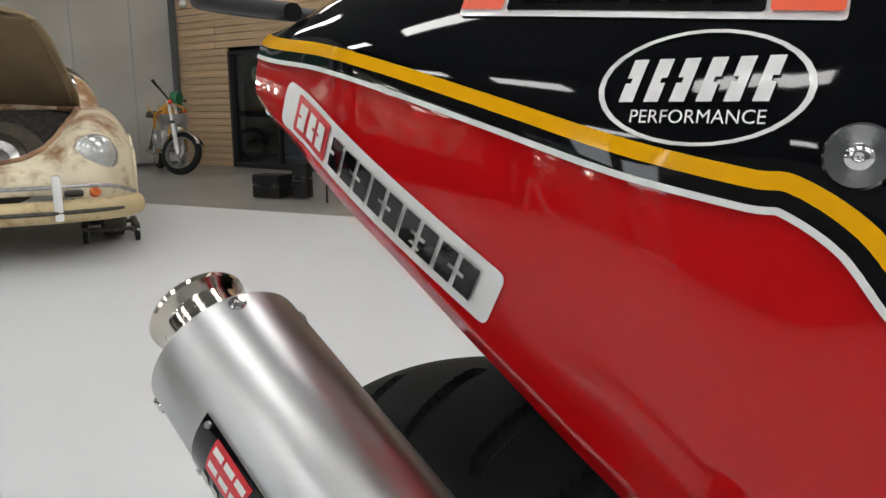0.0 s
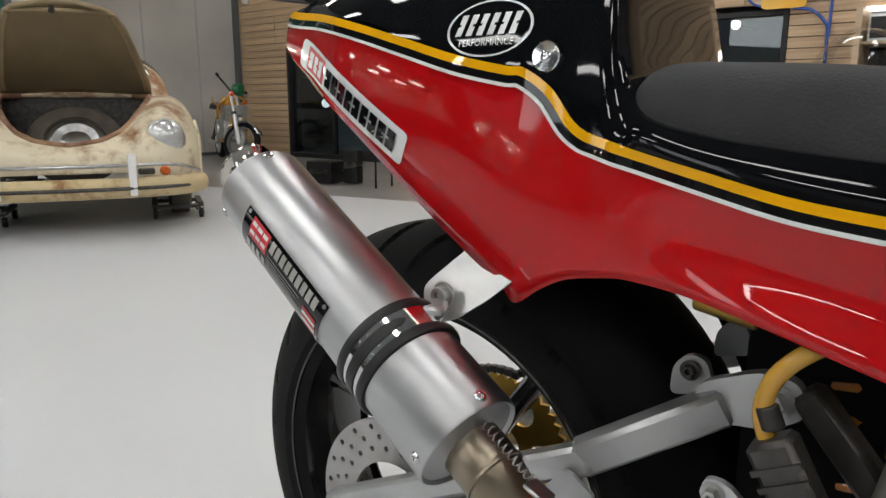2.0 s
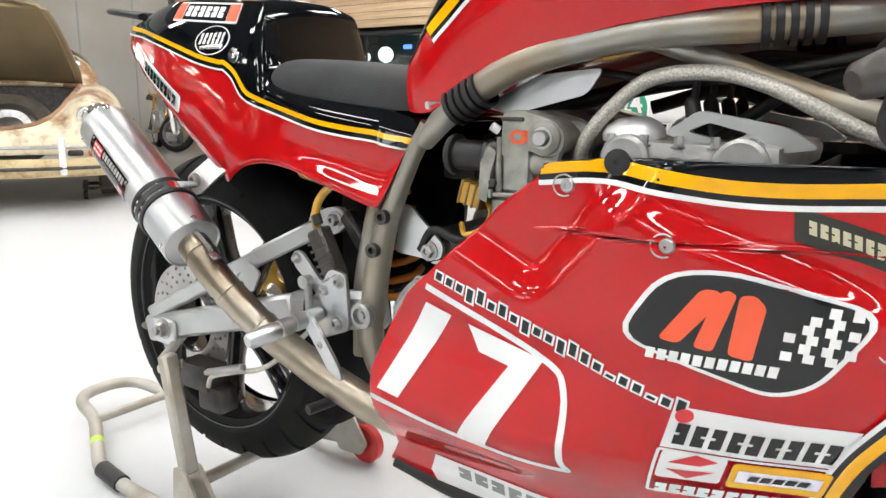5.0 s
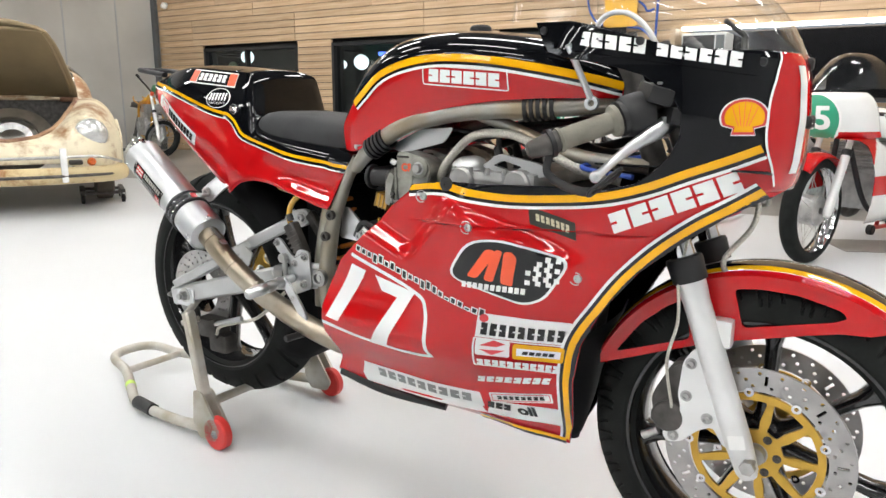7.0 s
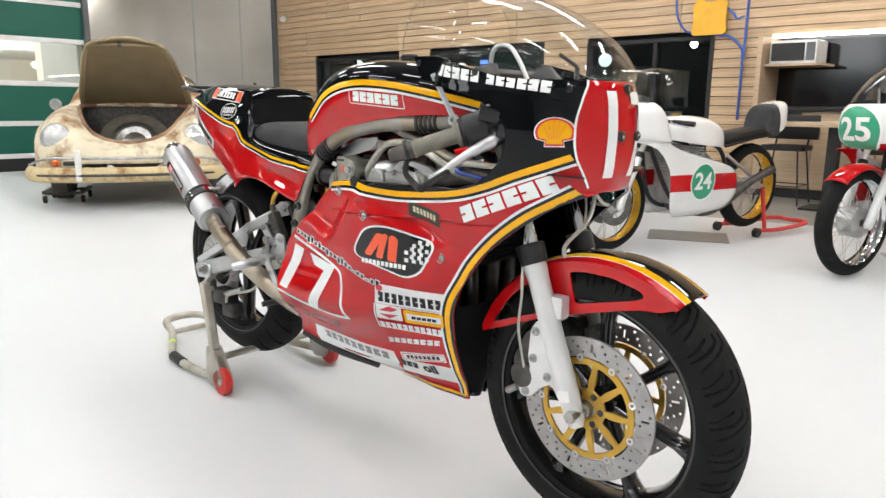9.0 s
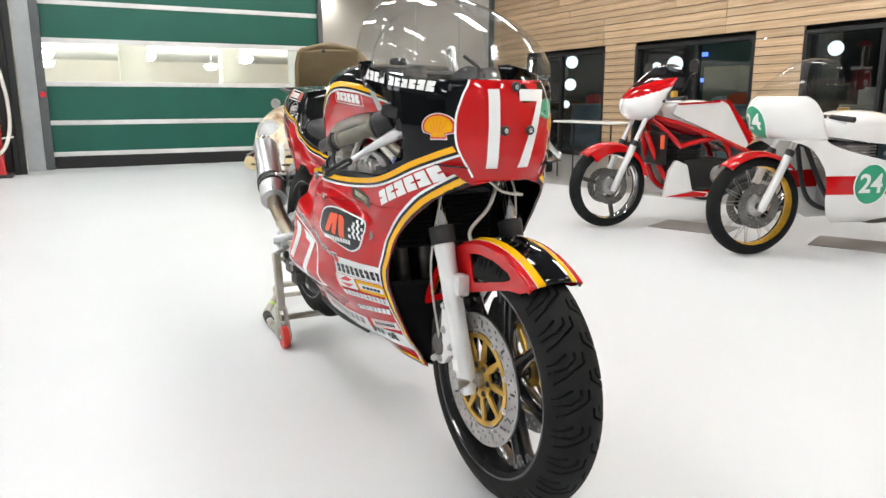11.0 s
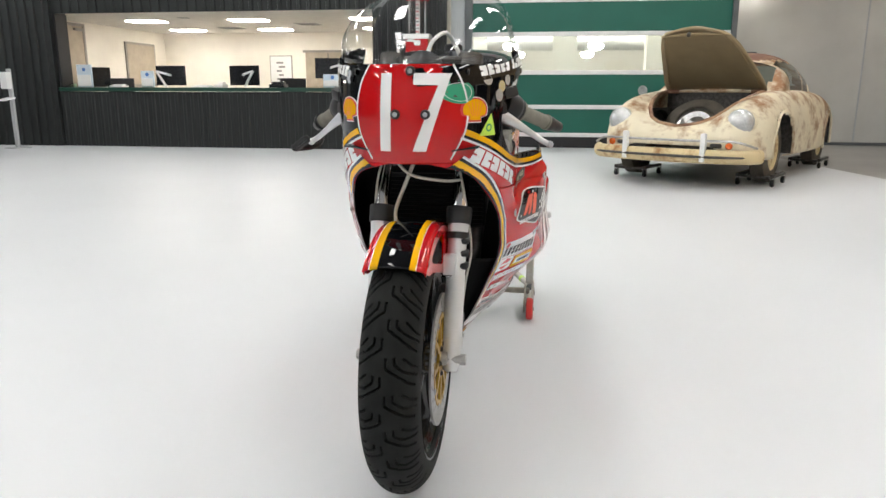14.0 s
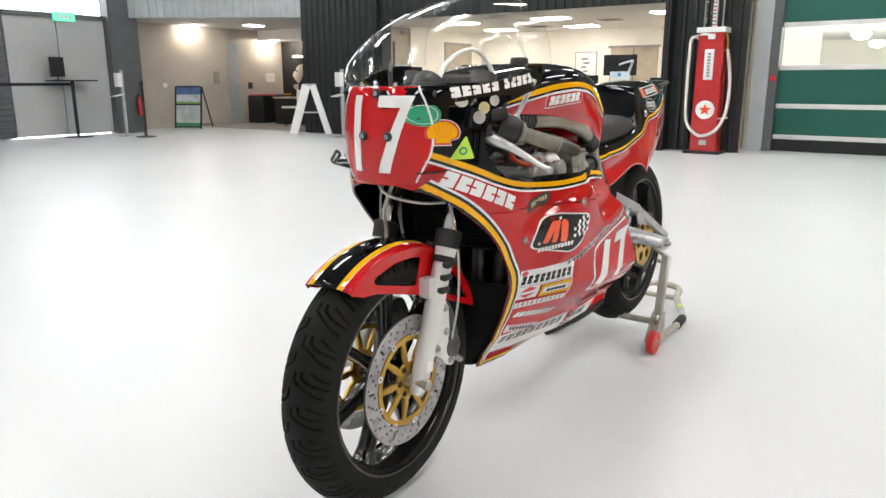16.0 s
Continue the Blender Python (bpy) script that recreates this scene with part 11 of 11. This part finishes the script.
# ---------------------------------------------------------------- things at the passage end of the hall
af = thing("a_frame_sign", "white folding A-shaped floor sign", "sign", at=(-7.30, -8.92, 0), turn=36)
for sy in (-1, 1):
    bm = bmesh.new()
    beam(bm, (0, sy * 0.34, 0.0), (0, sy * 0.06, 0.92), 0.05, 0.16 if sy < 0 else 0.12, 0.006, (0, 1, 0))
    part("leg", bm, WHITE, af, "white slanted board")
bm = bmesh.new()
box(bm, (-0.02, -0.13, 0.88), (0.02, 0.13, 0.95), 0.01)
box(bm, (-0.01, -0.18, 0.40), (0.01, 0.20, 0.43), 0.003)
part("hinge", bm, WALLG, af)
for x, y, t in ((-7.10, -7.90, -12), (-5.10, -11.55, -8)):
    sn = thing("sanitiser_stand", "white hand sanitiser dispenser on a slim grey stand", "dispenser", at=(x, y, 0), turn=t, group="sanitiser stands")
    bm = bmesh.new()
    box(bm, (-0.15, -0.12, 0), (0.15, 0.12, 0.012), 0.003)
    part("foot", bm, WALLG, sn)
    bm = bmesh.new()
    box(bm, (-0.02, -0.035, 0.012), (0.02, 0.035, 1.20), 0.004)
    part("post", bm, WALLG, sn, "slim grey post")
    bm = bmesh.new()
    box(bm, (0.02, -0.07, 0.90), (0.11, 0.07, 1.15), 0.015, 2)
    part("dispenser_box", bm, WHITE, sn, "white dispenser box")
    bm = bmesh.new()
    slab(bm, rrect(0.2, 0.2, 0.02), 0.012, pose(0.10, 0, 0.74, 0, 12, 0))
    part("drip_tray", bm, WHITE, sn, "white drip tray")
bd = thing("poster_stand", "black framed A-board with a blue, white and green poster", "sign", at=(-7.12, -12.42, 0), turn=24)
m = pose(0.06, 0, 0, 0, -9, 0)
for sy in (-0.30, 0.30):
    bm = bmesh.new()
    box(bm, (-0.012, sy - 0.018, 0), (0.012, sy + 0.018, 0.90), 0.004, 1, m)
    part("upright", bm, SOFTBLACK, bd, "black frame upright")
    bm = bmesh.new()
    beam(bm, (-0.10, sy, 0.88), (-0.46, sy, 0.0), 0.024, 0.024, 0.003)
    part("rear_leg", bm, SOFTBLACK, bd, "thin black rear leg")
for z in (0.02, 0.50, 0.885):
    bm = bmesh.new()
    box(bm, (-0.012, -0.281, z), (0.012, 0.281, z + 0.03), 0.004, 1, m)
    part("rail", bm, SOFTBLACK, bd, "black frame rail")
bm = bmesh.new()
box(bm, (-0.47, -0.30, 0.06), (-0.45, 0.30, 0.08), 0.003)
part("rear_rail", bm, SOFTBLACK, bd)
for z0, z1, mt in ((0.73, 0.884, material("poster_blue", (0.10, 0.17, 0.36), 0.5, var=0.4, scale=5)), (0.575, 0.729, material("poster_white", (0.62, 0.66, 0.68), 0.5, var=0.2, scale=9)), (0.531, 0.574, material("poster_green", (0.16, 0.36, 0.08), 0.5, var=0.4, scale=6)), (0.13, 0.499, material("poster_grey", (0.52, 0.58, 0.58), 0.5, var=0.2, scale=6)), (0.051, 0.129, material("poster_dark_green", (0.05, 0.22, 0.12), 0.5, var=0.4, scale=6))):
    bm = bmesh.new()
    box(bm, (-0.004, -0.281, z0), (0.006, 0.281, z1), 0, 1, m)
    part("poster_sheet", bm, mt, bd)
for x, y in ((-5.13, -10.99),):
    bs = thing("queue_post", "black queue barrier post on a round base", "barrier post", at=(x, y, 0), group="queue barrier")
    bm = bmesh.new()
    lathe(bm, [(0, 0), (0, 0.17), (0.015, 0.17), (0.03, 0.03), (0.04, 0.026), (0.92, 0.026), (0.94, 0.034), (1.0, 0.034), (1.0, 0)], (0, 0, 0), (0, 0, 1), 24)
    part("post", bm, SOFTBLACK, bs)
bm = bmesh.new()
beam(bm, (-4.40, -12.04, 0.95), (1.5, -11.0, 0.95), 0.005, 0.05, 0.0)
whole("barrier_belt", bm, SOFTBLACK, "black retractable belt tied to the pedestal table", "barrier belt")
ht = thing("bar_table", "tall thin black pedestal table with a small screen", "table", at=(-4.44, -12.05, 0))
bm = bmesh.new()
lathe(bm, [(0, 0), (0, 0.25), (0.012, 0.25), (0.02, 0.03), (1.0, 0.03), (1.0, 0)], (0, 0, 0), (0, 0, 1), 24)
part("pedestal", bm, BLACKW, ht)
bm = bmesh.new()
box(bm, (-0.35, -0.25, 1.0), (0.35, 0.25, 1.025), 0.006)
part("tabletop", bm, BLACKW, ht)
bm = bmesh.new()
box(bm, (-4.32, -12.07, 1.08), (-4.07, -12.03, 1.42), 0.006)
rod(bm, (-4.195, -12.05, 1.025), (-4.195, -12.05, 1.1), 0.012, 10)
rod(bm, (-4.195, -12.05, 1.025), (-4.195, -12.05, 1.032), 0.07, 16)
whole("tablet_stand", bm, SOFTBLACK, "black tablet on a short stand", "tablet")
ex = thing("fire_extinguisher", "red fire extinguisher on the dark pier", "extinguisher", at=(-5.80, -12.1, 0.34))
bm = bmesh.new()
lathe(bm, [(0, 0), (0, 0.062), (0.005, 0.066), (0.29, 0.066), (0.345, 0.03), (0.37, 0.026), (0.37, 0)], (0, 0, 0), (0, 0, 1), 20)
part("cylinder", bm, PUMPRED, ex)
bm = bmesh.new()
box(bm, (-0.03, -0.02, 0.37), (0.05, 0.02, 0.42), 0.008)
tube(bm, [(0.03, 0, 0.40), (0.09, 0, 0.33), (0.08, 0, 0.10)], 0.010, 8, 4)
part("valve", bm, SOFTBLACK, ex)
bm = bmesh.new()
rod(bm, (0, -0.1, 0.2), (0, -0.06, 0.2), 0.03, 10)
part("bracket", bm, STEEL, ex)
es = thing("exit_sign", "green and white exit sign over the grey doors", "sign", at=(-4.55, -12.28, 2.06))
bm = bmesh.new()
box(bm, (-0.2, -0.02, 0), (0.2, 0.02, 0.16), 0.004)
part("box", bm, glow("exit_green", (0.15, 0.75, 0.5), 0.9), es)
for k in range(4):
    bm = bmesh.new()
    box(bm, (-0.13 + 0.07 * k, 0.021, 0.04), (-0.08 + 0.07 * k, 0.024, 0.12))
    part("pictogram", bm, WHITE, es)
bn2 = thing("bin_bench", "dark cabinet with red, yellow and blue bin lids", "cabinet", at=(-9.86, -12.84, 0.006), turn=6)
bm = bmesh.new()
box(bm, (-0.55, -0.25, 0), (0.55, 0.25, 0.66), 0.01)
part("body", bm, BLACKW, bn2)
for k, mt in enumerate((REDV, REDV, material("bin_blue", (0.03, 0.12, 0.45), 0.4), YELLOW)):
    bm = bmesh.new()
    box(bm, (0.28 - 0.27 * k, -0.22, 0.661), (0.53 - 0.27 * k, 0.22, 0.69), 0.006)
    part("bin_lid", bm, mt, bn2)
bm = bmesh.new()
box(bm, (-10.75, -13.19, 0.0), (-10.62, -9.3, 1.985))
whole("dark_mural", bm, BLACKW, "black wall panel with pale mural", "panel", kind="structure")
for y, z, w, h in ((-12.25, 1.25, 0.40, 0.17), (-12.62, 1.12, 0.16, 0.14), (-12.70, 0.86, 0.09, 0.07), (-12.10, 0.84, 0.13, 0.08), (-11.75, 1.05, 0.20, 0.20)):
    bm = bmesh.new()
    slab(bm, [(w * math.cos(a) * (1 + 0.22 * math.sin(3 * a + y)), h * math.sin(a) * (1 + 0.25 * math.cos(5 * a + z))) for a in np.linspace(0, 6.2, 30)], 0.006, Matrix.Translation(V(-10.615, y, z)) @ pose(0, 0, 0, 90, 0, 90))
    whole("mural_print", bm, TAUPE, "pale printed flower shape on the black panel", "mural", group="mural shapes")
bm = bmesh.new()
box(bm, (-10.60, -12.72, 1.59), (-10.54, -11.5, 1.63), 0.004)
whole("pendant_lamp", bm, LEDSTRIP, "slim lit linear lamp on the black panel", "lamp")
bm = bmesh.new()
box(bm, (-9.22, -13.2, 0.01), (-8.86, -13.17, 1.90), 0.006)
d6 = whole("door_6", bm, POSTG, "grey flush door in the passage wall", "door", kind="structure")
bm = bmesh.new()
rod(bm, (-9.17, -13.17, 0.9), (-9.17, -13.12, 0.9), 0.02)
part("door_handle", bm, STEEL, d6, "steel handle")
for x, y, z, w, h, mt, nm, lb in ((-7.08, -13.12, 0.87, 0.10, 0.10, WHITE, "light_switch", "white light switch plate on the taupe wall"), (-8.47, -13.12, 0.93, 0.16, 0.30, DESKM, "wall_plate", "grey framed notice on the taupe wall"), (-10.2, -13.2, 0.98, 0.30, 0.22, WHITE, "notice", "white notice sheet on the taupe wall"), (-9.52, -13.2, 0.82, 0.10, 0.16, DARKSTEEL, "wall_telephone", "small dark wall telephone by the passage door")):
    bm = bmesh.new()
    box(bm, (x - w / 2, y, z), (x + w / 2, y + (0.012 if nm != "wall_telephone" else 0.06), z + h), 0.003)
    whole(nm, bm, mt, lb, "wall fitting")
ds = thing("side_counter", "black counter with a pale timber top in the passage", "counter", at=(-9.55, -11.35, 0.006), turn=0)
bm = bmesh.new()
box(bm, (-0.25, -0.75, 0), (0.25, 1.1, 0.60), 0.006)
part("body", bm, BLACKW, ds)
bm = bmesh.new()
box(bm, (-0.28, -0.78, 0.60), (0.28, 1.13, 0.63), 0.004)
part("worktop", bm, BOARD, ds, "pale timber top")
rc_ = thing("passage_chair", "cream round-backed chair before the black counter", "chair", at=(-8.92, -11.15, 0.006), turn=-35)
bm = bmesh.new()
slab(bm, circle(0, 0, 0.20, 28), 0.03, Matrix.Translation(V(-0.2, 0, 0.62)) @ pose(0, 0, 0, 90, 0, 90))
part("backrest", bm, CREAM, rc_, "cream round backrest")
bm = bmesh.new()
slab(bm, circle(0, 0, 0.21, 28), 0.04, pose(0, 0, 0.40))
part("seat", bm, CREAM, rc_, "cream seat")
for k in range(4):
    a = math.pi * (0.25 + 0.5 * k)
    bm = bmesh.new()
    rod(bm, (0.12 * math.cos(a), 0.12 * math.sin(a), 0.40), (0.19 * math.cos(a), 0.19 * math.sin(a), 0), 0.012, 10)
    part("leg", bm, SOFTBLACK, rc_)
for x, y, z in ((-7.80, -12.92, 2.16), (-10.1, -12.9, 1.93)):
    bm = bmesh.new()
    lathe(bm, [(0, 0), (0, 0.045), (0.02, 0.055), (0.06, 0.055), (0.06, 0)], (x, y, z), (x, y, 3), 18)
    whole("downlight", bm, LIGHTS, "small round downlight over the passage wall", "lamp", group="passage downlights")
for x, y, w in ((-8.86, -12.03, 0.42),):
    bm = bmesh.new()
    box(bm, (x, y, 2.20), (x + w, y + w * 0.5, 2.218), 0.003)
    whole("ceiling_light", bm, LIGHTO, "square lit panel in the white soffit", "lamp", group="passage ceiling lights")
cam_ = thing("security_camera", "small white dome camera on the timber wall", "camera", at=(-9.55, 6.9, 2.5))
bm = bmesh.new()
lathe(bm, [(0, 0.05), (0.05, 0.06), (0.06, 0.05), (0.10, 0.03), (0.11, 0)], (0, 0.1, 0), (0, -1, -0.3), 20)
part("dome", bm, WHITE, cam_)
bm = bmesh.new()
box(bm, (-9.895, 3.35, 1.42), (-9.86, 3.65, 1.52), 0.004)
whole("wall_plate", bm, POSTD, "small dark plate on the grey wall", "plate")
bm = bmesh.new()
rod(bm, (-8.5, -1.0, 1.02), (-8.46, -1.0, 1.02), 0.04, 16)
whole("stop_button", bm, REDV, "red emergency stop button on the steel post", "button")


bpy.context.view_layer.update()
